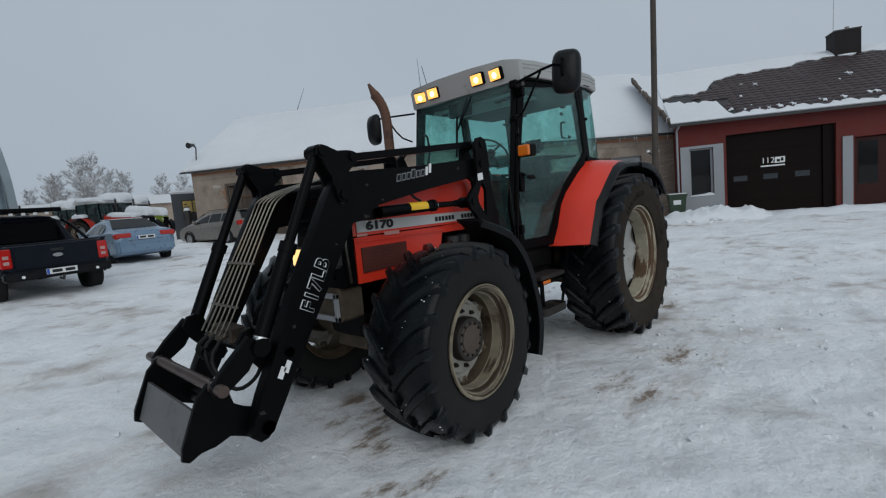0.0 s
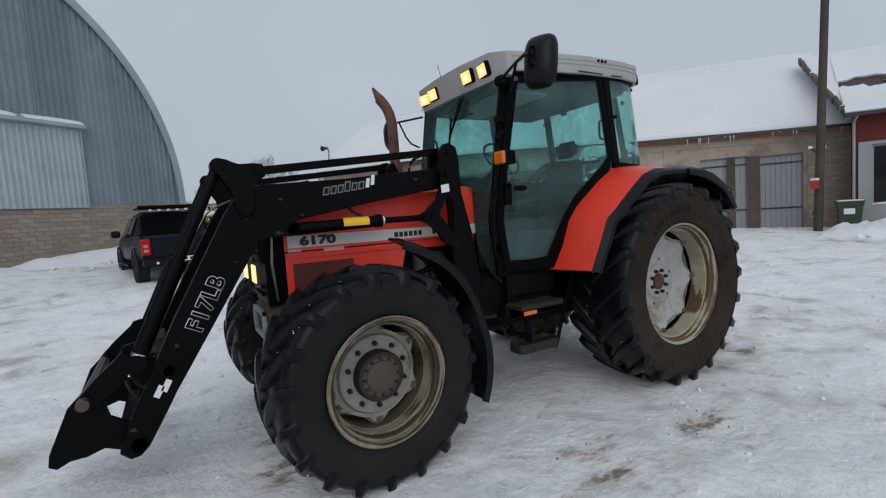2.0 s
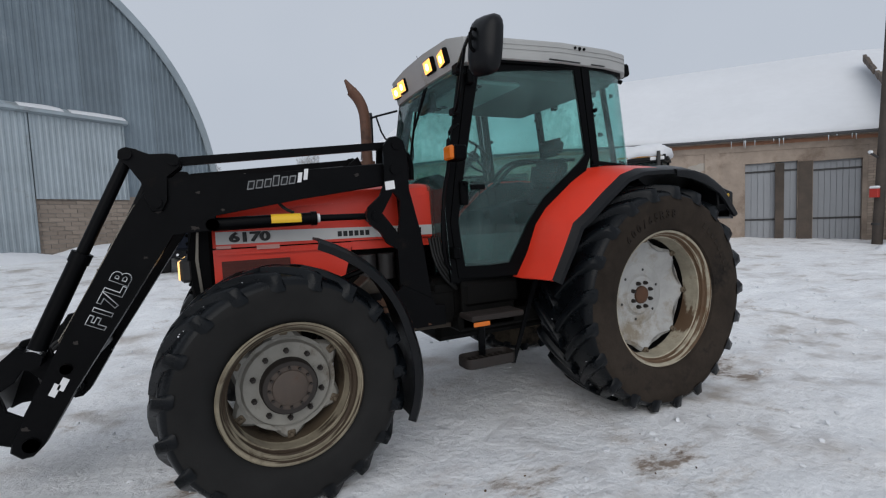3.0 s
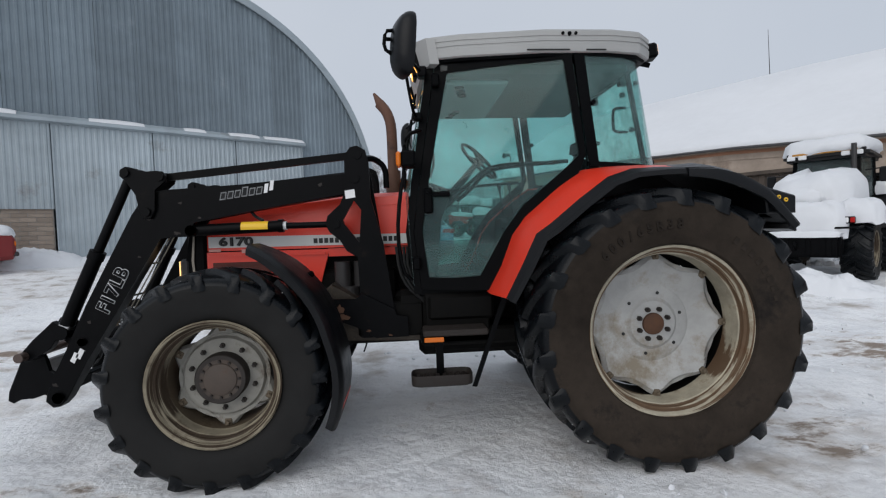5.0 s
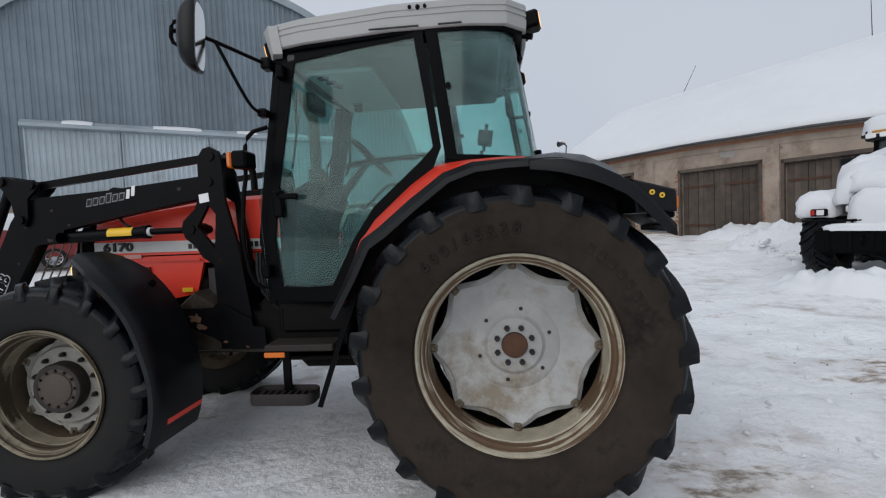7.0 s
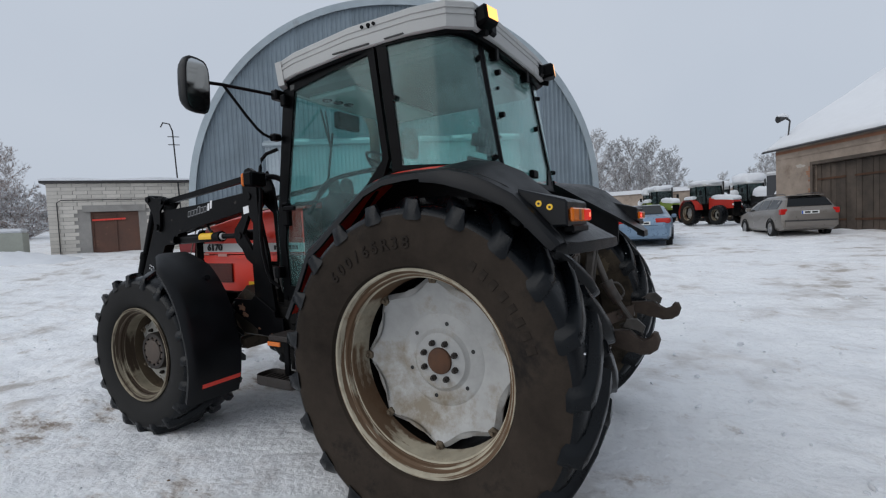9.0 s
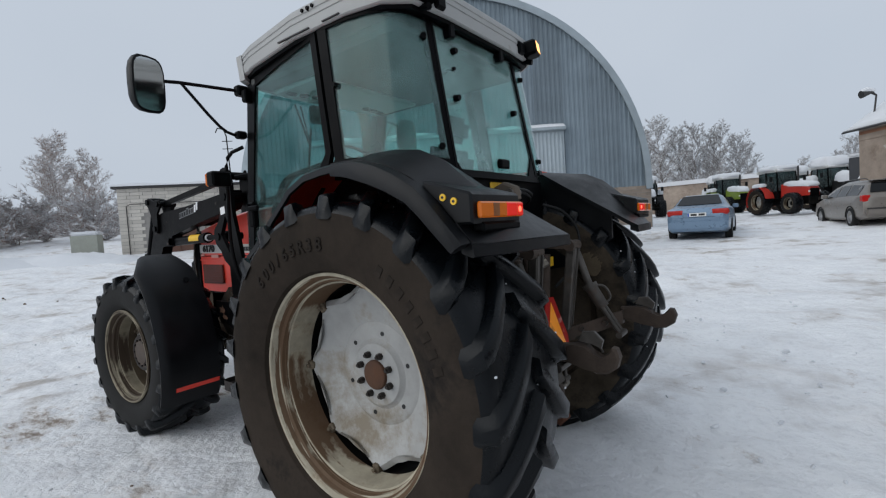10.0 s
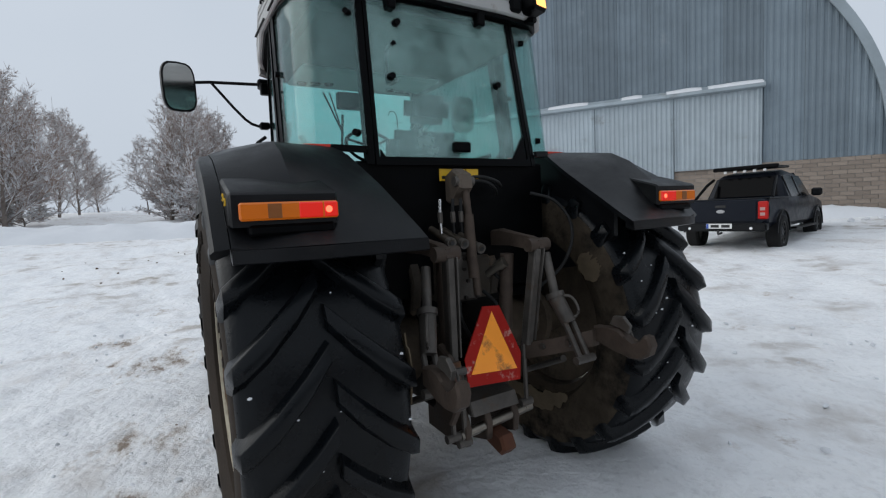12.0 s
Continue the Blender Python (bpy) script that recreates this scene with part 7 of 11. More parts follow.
def red_guard():
    secs = []
    for i, ((xi, zi), (xo, zo)) in enumerate(zip(F_IN, F_OUT)):
        n = away(F_IN, i)
        a, b = Vector((xi, -0.64, zi)), Vector((xi, -0.76, zi))
        m, c = Vector(((xi + xo) / 2, -0.90, (zi + zo) / 2)) + n * 0.006, Vector((xo, -1.03, zo))
        secs.append([a, b, m, c, c - n * 0.018, m - n * 0.018, b - n * 0.018, a - n * 0.018])
    return loft(bmesh.new(), secs)


both("red_mudguard", red_guard, M_RED, "red rear mudguard", None, 40)


def mudguard_lip():
    secs = []
    for i, ((xo, zo), (xl, zl)) in enumerate(zip(F_OUT, F_LIP)):
        n = away(F_LIP, i)
        c, p = Vector((xo, -1.027, zo)) + n * 0.004, Vector((xl, F_WIDE[i], zl))
        q = Vector((xl, F_WIDE[i] - 0.012, zl)) - n * 0.008
        secs.append([c, p, q, q + Vector((0, -0.003, 0)) - n * 0.028, q + Vector((0, 0.014, 0)) - n * 0.028, p - n * 0.018, c - n * 0.022])
    return loft(bmesh.new(), secs)


both("mudguard_lip", mudguard_lip, M_PLASTIC, "black plastic mudguard lip", None, 40)


def tail_guard():
    """The black moulded rear half: a ridged hump that falls to a flat tail with a square edge."""
    rows = ((0.10, (1.846, 1.846, 1.822, 1.789), -0.66), (0.18, (1.832, 1.842, 1.830, 1.798), -0.63), (0.26, (1.788, 1.824, 1.836, 1.806), -0.60), (0.40, (1.702, 1.765, 1.815, 1.775), -0.575), (0.52, (1.632, 1.695, 1.757, 1.700), -0.56),
            (0.66, (1.548, 1.592, 1.640, 1.592), -0.55), (0.79, (1.468, 1.478, 1.484, 1.474), -0.54), (0.842, (1.438, 1.440, 1.440, 1.438), -0.54))
    secs = []
    for x, (z0, z1, z2, z3), yi in rows:
        cut = max(0.0, x - 0.60) / 0.242
        zl = np.interp(x - 0.080 * cut, [p[0] for p in T_LIP], [p[1] for p in T_LIP])
        top = [Vector((x - back * cut, y, z)) for y, z, back in ((yi, z0, 0.0), (-0.75, z1, 0.006), (-0.94, z2, 0.022), (-1.075, z3, 0.052), (-1.15, float(zl), 0.080))]
        d = Vector((0, 0, 0.026))
        secs.append(top + [p - d for p in reversed(top)])
    return loft(bmesh.new(), secs)


tg = both("tail_guard", tail_guard, M_PLASTIC, "black moulded rear mudguard", None, 22)


def tail_strip():
    """The outer strip grows out of the lip in front and hangs down as a skirt."""
    secs = []
    for i, (x, z) in enumerate(T_LIP):
        n = away(T_LIP, i)
        k = min(1.0, 0.12 + i / 3)
        deep = 0.034 + 0.048 * k - 0.004 * i
        p = Vector((x, -1.153, z)) - n * 0.004
        q = Vector((x, -1.155 - 0.040 * k, z)) - n * 0.012
        secs.append([p, q, q + Vector((0, -0.012 * k, 0)) - n * 0.018, q + Vector((0, -0.008 * k, 0)) - n * deep, q + Vector((0, 0.012, 0)) - n * deep, p - n * 0.03])
    return loft(bmesh.new(), secs)


both("tail_strip", tail_strip, M_PLASTIC, "black plastic outer strip", None, 40)
both("tail_edge", lambda: loft(bmesh.new(), [[Vector((x - back, y, z)) for x, z in ((0.80, 1.44), (0.846, 1.437), (0.850, 1.398), (0.842, 1.394), (0.80, 1.41))] for y, back in ((-1.15, 0.080), (-1.075, 0.052), (-0.94, 0.022), (-0.75, 0.006), (-0.54, 0.0))]), M_PLASTIC, "square tail edge")
for g, s in ((tg[0], -1), (tg[1], 1)):
    bm = prism(bmesh.new(), [(0.60, 1.66), (0.79, 1.605), (0.80, 1.595), (0.80, 1.50), (0.62, 1.50)], -1.150, -0.825, "y", 0.008)
    shift = Matrix.Translation((-0.030, 0, 0.004))
    hood_l = part("lamp_hood", bm, M_PLASTIC, g, "black lamp housing", shift)
    lens = part("tail_lamp", box(bmesh.new(), 0.800, 0.818, -1.125, -0.830, 1.518, 1.572, 0.006), M_ORANGE, g, "amber and red tail lamp", shift)
    part("red_lens", box(bmesh.new(), 0.806, 0.8205, -0.955, -0.879, 1.521, 1.569, 0.004), M_TAILRED, lens)
    part("inner_red_lens", box(bmesh.new(), 0.806, 0.8205, -0.878, -0.833, 1.521, 1.569, 0.004), M_TAILRED, lens)
    part("lit_lens", rod(bmesh.new(), (0.8205, -0.862, 1.545), (0.8225, -0.862, 1.545), 0.011, 0.010, 12), M_REDLIT, lens)
    part("lens_grid", box(bmesh.new(), 0.816, 0.8195, -1.045, -1.005, 1.523, 1.567, 0.001), mat("brown_lens_grid", (0.22, 0.07, 0.01), 0.4), lens)
    part("number_lamp", box(bmesh.new(), 0.765, 0.81, -1.10, -0.84, 1.472, 1.505, 0.008), M_TRIM, g, "", shift)
    for dx in (0.0, 0.044):
        x, z = 0.658 + dx, 1.598 - 0.36 * dx
        part("round_sticker", rod(bmesh.new(), (x, -1.150, z), (x, -1.154, z), 0.0125, 0.0125, 16), M_YELLOW, g, "small round yellow sticker")
        part("sticker_print", rod(bmesh.new(), (x, -1.154, z), (x, -1.1555, z), 0.005, 0.005, 8), M_INK, g)
both("inner_guard", lambda: prism(bmesh.new(), [(-0.985, 1.05), (-0.895, 1.22), (-0.82, 1.415), (-0.735, 1.53), (-0.525, 1.71), (-0.36, 1.82), (0.0, 1.84), (0.20, 1.80), (0.42, 1.66), (0.66, 1.52), (0.66, 1.36), (0.50, 1.20), (0.2, 1.15), (-0.3, 1.05)], -0.66, -0.635), M_PLASTIC, "black inner mudguard wall")

# ---- mirrors, indicator, exhaust, steps ----
def mirror_housing():
    bm = bmesh.new()
    secs = []
    for dx, g in ((0.026, 0.985), (0.018, 1.0), (0.0, 0.985), (-0.020, 0.93), (-0.040, 0.82), (-0.056, 0.64), (-0.067, 0.40), (-0.071, 0.14)):
        ring = []
        for k in range(20):
            a = 2 * math.pi * k / 20
            c, s = math.cos(a), math.sin(a)
            ring.append(Vector((dx, 0.112 * g * math.copysign(abs(c) ** 0.55, c), 0.168 * g * math.copysign(abs(s) ** 0.55, s))))
        secs.append(ring)
    return loft(bm, secs)


MIR = pose(-1.50, -1.175, 2.465, 3, 4, 20)
mh = tp("wing_mirror", mirror_housing(), M_PLASTIC, "black oval wing mirror on a bent arm", None, MIR, 50)
bm = bmesh.new()
ring = [Vector((0.028, 0.099 * math.copysign(abs(math.cos(a)) ** 0.55, math.cos(a)), 0.153 * math.copysign(abs(math.sin(a)) ** 0.55, math.sin(a)))) for a in [2 * math.pi * k / 20 for k in range(20)]]
loft(bm, [ring, [p - Vector((0.003, 0, 0)) for p in ring]])
part("mirror_glass", bm, M_MIRROR, mh, "mirror glass")
part("bracket", tube(bmesh.new(), [(-0.058, 0.02, 0.075), (-0.105, 0.02, 0.062), (-0.108, 0.02, -0.03), (-0.062, 0.02, -0.05)], 0.010, 8, 1), M_TRIM, mh)
bm = tube(bmesh.new(), [(-1.60, -1.20, 2.49), (-1.565, -1.10, 2.53), (-1.385, -0.605, 2.505)], 0.011, 8, 1)
tube(bm, [(-1.515, -0.965, 2.522), (-1.47, -0.78, 2.28), (-1.45, -0.70, 2.215), (-1.42, -0.60, 2.21)], 0.010, 8, 1)
box(bm, -1.42, -1.36, -0.67, -0.59, 2.47, 2.54, 0.01)
box(bm, -1.46, -1.40, -0.67, -0.60, 2.19, 2.24, 0.01)
tp("mirror_arm", bm, M_BLACK, "black tubular mirror arm")
tp("wing_mirror", mh.data, None, "black oval wing mirror on a bent arm", None, pose(-1.485, 1.16, 2.42, 0, 0, -12) @ Matrix.Diagonal((1, -1, 1, 1)))
bm = tube(bmesh.new(), [(-1.52, 1.14, 2.50), (-1.50, 1.08, 2.525), (-1.38, 0.62, 2.50)], 0.010, 8, 1)
tube(bm, [(-1.475, 0.96, 2.52), (-1.47, 0.78, 2.28), (-1.43, 0.64, 2.21)], 0.009, 8, 1)
tp("mirror_arm", bm, M_BLACK, "black tubular mirror arm")
ind = tp("indicator", box(bmesh.new(), -1.545, -1.455, -0.845, -0.71, 1.865, 1.965, 0.012), M_TRIM, "indicator lamp")
part("lens", box(bmesh.new(), -1.575, -1.543, -0.84, -0.73, 1.87, 1.96, 0.01), M_ORANGE, ind, "amber lens")
ind2 = mirror_of(ind)
part("lens", box(bmesh.new(), -1.575, -1.543, -0.84, -0.73, 1.87, 1.96, 0.01), M_ORANGE, ind2, "amber lens")
both("hand_rail", lambda: tube(bmesh.new(), [(-1.41, -0.64, 2.13), (-1.50, -0.70, 2.09), (-1.53, -0.71, 1.98), (-1.525, -0.71, 1.85), (-1.56, -0.70, 1.70), (-1.585, -0.69, 1.45), (-1.56, -0.66, 1.20), (-1.50, -0.62, 1.14)], 0.013, 8, 1), M_BLACK, "bent black hand rail")
bm = tube(bmesh.new(), [(-1.64, 0.77, 1.35), (-1.64, 0.77, 2.05)], 0.072, 18)
tube(bm, [(-1.64, 0.77, 2.0), (-1.64, 0.77, 2.40), (-1.65, 0.775, 2.52), (-1.685, 0.785, 2.62), (-1.75, 0.80, 2.70)], 0.05, 16, 1)
tp("exhaust", bm, mat("sooty_rusty_exhaust", (0.125, 0.062, 0.040), 0.7, metal=0.15, vary=0.3, scale=5, dirt=(0.02, 0.017, 0.016), dirt_amount=0.4), "rusty brown exhaust stack with a bent tip")
tp("exhaust_tip", tube(bmesh.new(), [(-1.735, 0.797, 2.685), (-1.80, 0.815, 2.80)], [0.048, 0.012], 16), bpy.data.materials["sooty_rusty_exhaust"], "slant-cut sooty tip")
def tray(x0, x1, y0, y1, z, r):
    ring = []
    for cx_, cy_, a0 in ((x1 - r, y1 - r, 0), (x0 + r, y1 - r, 90), (x0 + r, y0 + r, 180), (x1 - r, y0 + r, 270)):
        ring += [(cx_ + r * math.cos(radians(a0 + 22.5 * k)), cy_ + r * math.sin(radians(a0 + 22.5 * k))) for k in range(5)]
    mid_x, mid_y = (x0 + x1) / 2, (y0 + y1) / 2
    small = lambda f: [(mid_x + (x - mid_x) * f, mid_y + (y - mid_y) * f) for x, y in ring]  # noqa: E731
    return [[Vector((x, y, zz)) for x, y in small(f)] for f, zz in ((0.93, z), (0.99, z + 0.004), (1.0, z + 0.015), (1.0, z + 0.065), (0.985, z + 0.07), (0.965, z + 0.06), (0.955, z + 0.02), (0.5, z + 0.016))]


st = tp("lower_step", loft(bmesh.new(), tray(-1.525, -1.135, -0.87, -0.70, 0.488, 0.05)), M_WORN, "worn rusty steel step tray")
for k in range(8):
    part("grip_tooth", box(bmesh.new(), -1.49 + 0.042 * k, -1.468 + 0.042 * k, -0.845, -0.725, 0.511, 0.535, 0.003), M_WORN, st)
part("step_hanger", box(bmesh.new(), -1.36, -1.31, -0.74, -0.72, 0.50, 0.82, 0.004), M_BLACK, st)
part("step_hanger", prism(bmesh.new(), [(-1.135, 0.455), (-1.105, 0.45), (-0.955, 0.86), (-0.875, 1.06), (-0.825, 1.26), (-0.86, 1.27), (-0.91, 1.07), (-0.985, 0.87)], -0.80, -0.785, "y", 0.003), M_BLACK, st)
st2 = tp("upper_step", box(bmesh.new(), -1.44, -1.02, -0.80, -0.60, 0.785, 0.825, 0.008), M_WORN, "worn muddy upper step")
part("reflector", box(bmesh.new(), -1.435, -1.31, -0.812, -0.802, 0.755, 0.785, 0.003), M_ORANGE, st2, "orange reflector")
tp("step_riser", box(bmesh.new(), -1.42, -0.98, -0.62, -0.58, 0.70, 1.04, 0.01), M_ENGINE)
for k in range(4):
    tp("cab_hose", tube(bmesh.new(), [(-1.60 + 0.025 * k, -0.50, 1.36), (-1.585 + 0.02 * k, -0.54, 1.2), (-1.53 + 0.03 * k, -0.56, 1.08), (-1.42, -0.54, 0.98)], 0.011, 8, 1), M_RUBBER, "black hydraulic hose" if k == 0 else "")
tp("cab_mount", box(bmesh.new(), -1.40, -0.95, -0.64, -0.52, 0.86, 1.03, 0.02), M_ENGINE)

# ---- rear linkage ----
M_IRON = mat("worn_grey_iron", (0.082, 0.074, 0.066), 0.46, metal=0.35, vary=0.35, scale=12, dirt=(0.085, 0.052, 0.033), dirt_amount=0.32, dirt_scale=9, bump=0.15, bump_scale=70, spec=0.3)
M_BROWNIRON = mat("rusty_brown_iron", (0.064, 0.048, 0.038), 0.6, metal=0.2, vary=0.35, scale=10, dirt=(0.030, 0.022, 0.018), dirt_amount=0.4, dirt_scale=8, bump=0.2, bump_scale=60, spec=0.2)


def bar_along(p0, p1, w, t, bevel=0.006):
    """A flat forged bar between two points; w is its width along x, t its thickness across."""
    p0, p1 = Vector(p0), Vector(p1)
    d = (p1 - p0).normalized()
    side_ = d.cross(Vector((1, 0, 0))).normalized()
    face_ = side_.cross(d).normalized()
    bm = bmesh.new()
    ring = lambda p: [p + face_ * a * w / 2 + side_ * b * t / 2 for a, b in ((-1, -0.7), (-1, 0.7), (-0.7, 1), (0.7, 1), (1, 0.7), (1, -0.7), (0.7, -1), (-0.7, -1))]  # noqa: E731
    loft(bm, [ring(p0), ring(p1)])
    return bm


HOOK = [(0.78, 0.975), (0.86, 0.985), (0.915, 0.988), (0.945, 0.955), (0.958, 0.922), (0.985, 0.906), (1.012, 0.916), (1.024, 0.950), (1.040, 0.974), (1.062, 0.970), (1.076, 0.925), (1.062, 0.872), (1.020, 0.838), (0.965, 0.830), (0.905, 0.850), (0.84, 0.862), (0.78, 0.865)]
HOOK = [(x, 0.930 + (z - 0.915) * (0.66 if x < 0.95 else 0.80)) for x, z in HOOK]
for s, y_arm, y_link, y_hook in ((1, 0.20, 0.16, 0.355), (-1, -0.31, -0.27, -0.535)):
    bm = bmesh.new()
    prism(bm, [(0.10, 1.32), (0.12, 1.40), (0.30, 1.42), (0.52, 1.385), (0.59, 1.37), (0.60, 1.33), (0.55, 1.31), (0.38, 1.345), (0.22, 1.33)], y_arm - 0.022, y_arm + 0.022, "y", 0.01)
    rod(bm, (0.565, y_arm - 0.06, 1.345), (0.565, y_arm + 0.06, 1.345), 0.032, 0.032, 14)
    tp("lift_arm", bm, M_BROWNIRON, "heavy brown lift arm")
    drop = tp("drop_bar", bar_along((0.565, y_arm - s * 0.01, 1.35), (0.515, y_link, 0.86), 0.055, 0.040), M_IRON, "flat worn drop bar")
    part("bar_edge", bar_along((0.585, y_arm - s * 0.01 + 0.026, 1.33), (0.535, y_link + 0.026, 0.88), 0.03, 0.010), M_IRON, drop)
    tp("assist_cylinder", rod(bmesh.new(), (0.42, y_arm - s * 0.07, 1.30), (0.40, y_arm - s * 0.08, 0.92), 0.034, 0.034, 16), M_BROWNIRON, "oily assist cylinder")
    tp("assist_rod", rod(bmesh.new(), (0.40, y_arm - s * 0.08, 0.93), (0.39, y_arm - s * 0.085, 0.70), 0.019, 0.019, 12), M_IRON)
    # adjustable lift rod: thread above, cast body with a crank loop, fork below
    a, b, c, d = Vector((0.57, y_arm + s * 0.05, 1.30)), Vector((0.645, y_arm + s * 0.03 + (0 if s > 0 else -0.05), 1.105)), Vector((0.71, y_arm + s * 0.05 + (0 if s > 0 else -0.06), 0.985)), Vector((0.81, y_link + s * 0.08, 0.84))
    if s < 0:
        a, b, c, d = Vector((0.52, -0.385, 1.29)), Vector((0.60, -0.43, 1.12)), Vector((0.67, -0.47, 0.97)), Vector((0.77, -0.50, 0.86))
    lr = tp("lift_rod", rod(bmesh.new(), a, b, 0.021, 0.021, 14), M_IRON, "greasy adjustable lift rod")
    part("rod_body", rod(bmesh.new(), b, c, 0.037, 0.034, 16), M_IRON, lr, "cast rod body")
    part("collar", rod(bmesh.new(), b.lerp(a, 0.06), b.lerp(c, 0.08), 0.043, 0.043, 16), M_IRON, lr)
    for o in (-0.024, 0.024):
        part("fork_tine", rod(bmesh.new(), c + Vector((0, o, 0)), d + Vector((0, o, 0)), 0.013, 0.013, 10), M_IRON, lr)
    n = (c - b).normalized()
    lp = [b.lerp(c, 0.1), b.lerp(c, 0.15) + Vector((0.055, s * 0.035, 0.03)), b.lerp(c, 0.85) + Vector((0.055, s * 0.035, 0.03)), b.lerp(c, 0.92)]
    part("crank_loop", tube(bmesh.new(), lp, 0.007, 8, 2), M_IRON, lr, "bent crank handle")
    part("fork_pin", rod(bmesh.new(), d + Vector((0, -0.055, 0)), d + Vector((0, 0.055, 0)), 0.018, 0.018, 12), M_IRON, lr)
    # lower link with its open claw
    bm = bmesh.new()
    loft(bm, [[Vector((x, y + dy, z + dz * hh)) for dy, dz in ((-0.022, -1), (0.022, -1), (0.022, 1), (-0.022, 1))] for x, y, z, hh in ((0.22, y_link - s * 0.06, 0.74, 0.036), (0.45, y_link - s * 0.01, 0.80, 0.038), (0.66, y_link + s * 0.07, 0.870, 0.038), (0.80, y_hook - s * 0.03, 0.920, 0.038))])
    ll = tp("lower_link", bm, M_BROWNIRON, "heavy muddy lower link with an open claw")
    part("claw", prism(bmesh.new(), [(x if s > 0 else 0.78 + (x - 0.78) * 0.85, z) for x, z in HOOK], y_hook - 0.027, y_hook + 0.027, "y", 0.009), M_BROWNIRON, ll, "rusty open claw")
    part("claw_latch", prism(bmesh.new(), [(0.86, 0.99), (0.88, 1.03), (0.93, 1.035), (0.965, 1.00), (0.955, 0.965), (0.92, 0.985)], y_hook - 0.010, y_hook + 0.010, "y", 0.003), M_IRON, ll)
    part("latch_spring", tube(bmesh.new(), [(0.84, y_hook + 0.03, 0.99), (0.88, y_hook + 0.035, 1.01), (0.93, y_hook + 0.03, 0.98), (0.95, y_hook + 0.03, 0.94)], 0.006, 6, 1), M_IRON, ll)
    for x, z in ((0.60, 0.86), (0.72, 0.89)):
        yy = y_link + s * (0.05 if x < 0.7 else 0.10)
        part("bolt_head", rod(bmesh.new(), (x, yy - 0.035, z), (x, yy + 0.035, z), 0.016, 0.016, 6), M_IRON, ll)
    # stabiliser and its turnbuckle
    tp("stabiliser", rod(bmesh.new(), (0.24, y_link + s * 0.22, 0.60), (0.66, y_link + s * 0.10, 0.80), 0.016, 0.016, 10), M_IRON)
    tp("hitch_cheek", prism(bmesh.new(), [(0.16, 0.42), (0.16, 0.98), (0.30, 0.96), (0.40, 0.74), (0.44, 0.50), (0.40, 0.42)], s * 0.15 - 0.05 - 0.02, s * 0.15 - 0.05 + 0.02, "y", 0.006), M_BROWNIRON, "rusty pick-up hitch cheek")
    tp("support_bracket", prism(bmesh.new(), [(0.12, 1.05), (0.10, 1.36), (0.20, 1.34), (0.26, 1.18), (0.22, 1.02)], y_arm - s * 0.02 - 0.03, y_arm - s * 0.02 + 0.03, "y", 0.01), M_GREASE)
for y, z0, z1 in ((-0.28, 0.88, 0.50), (-0.22, 0.82, 0.46), (0.15, 0.86, 0.56)):
    bm = rod(bmesh.new(), (0.50, y, z0), (0.50, y + 0.01, z1), 0.012, 0.012, 8)
    rod(bm, (0.50, y - 0.03, z1), (0.50, y + 0.04, z1), 0.020, 0.020, 10)
    tp("hitch_lift_rod", bm, M_IRON)
bm = bmesh.new()
prism(bm, [(0.46, 0.93), (0.54, 0.90), (0.60, 0.80), (0.59, 0.66), (0.54, 0.58), (0.48, 0.58), (0.50, 0.70), (0.46, 0.80)], -0.315, -0.275, "y", 0.008)
tp("hitch_quadrant", bm, M_BROWNIRON, "curved rusty hitch plate")
bm = rod(bmesh.new(), (0.33, -0.045, 1.66), (0.44, -0.066, 1.12), 0.019, 0.019, 12)
rod(bm, (0.36, -0.051, 1.50), (0.42, -0.073, 1.20), 0.027, 0.025, 14)
tp("top_link", bm, M_BROWNIRON, "greasy top link stowed upright")
tp("top_link_bracket", prism(bmesh.new(), [(0.22, 1.57), (0.22, 1.70), (0.29, 1.73), (0.36, 1.70), (0.37, 1.63), (0.30, 1.60), (0.28, 1.55)], -0.095, -0.015, "y", 0.012), mat("tan_cast_bracket", (0.085, 0.066, 0.050), 0.75, vary=0.25, scale=12, bump=0.2), "tan cast bracket")
tp("bracket_pin", rod(bmesh.new(), (0.335, -0.11, 1.665), (0.335, 0.0, 1.665), 0.024, 0.024, 12), M_IRON)
blk = tp("hydraulic_block", box(bmesh.new(), 0.22, 0.36, -0.17, 0.0, 1.08, 1.31, 0.012), M_IRON, "grey bolted hydraulic cover")
for dy, dz in ((-0.15, 1.29), (-0.085, 1.29), (-0.02, 1.29), (-0.15, 1.10), (-0.085, 1.10), (-0.02, 1.10), (-0.15, 1.20), (-0.02, 1.20), (-0.09, 1.24), (-0.07, 1.18)):
    part("cover_bolt", rod(bmesh.new(), (0.36, dy, dz), (0.374, dy, dz), 0.010, 0.009, 6), M_BOLT, blk)
for k, (y, z) in enumerate(((-0.205, 1.41), (-0.135, 1.40), (-0.185, 1.335), (-0.04, 1.37))):
    e = Vector((0.42, y + 0.02, z - 0.035))
    c = tp("coupling", rod(bmesh.new(), (0.26, y, z + 0.03), e, 0.017, 0.019, 12), M_GREASE, "oily quick coupling")
    part("collar", rod(bmesh.new(), e - Vector((0.03, 0, -0.008)), e, 0.024, 0.024, 12), M_IRON, c)
    part("bore", rod(bmesh.new(), e, e + Vector((0.003, 0, -0.001)), 0.012, 0.012, 10), M_INK, c)
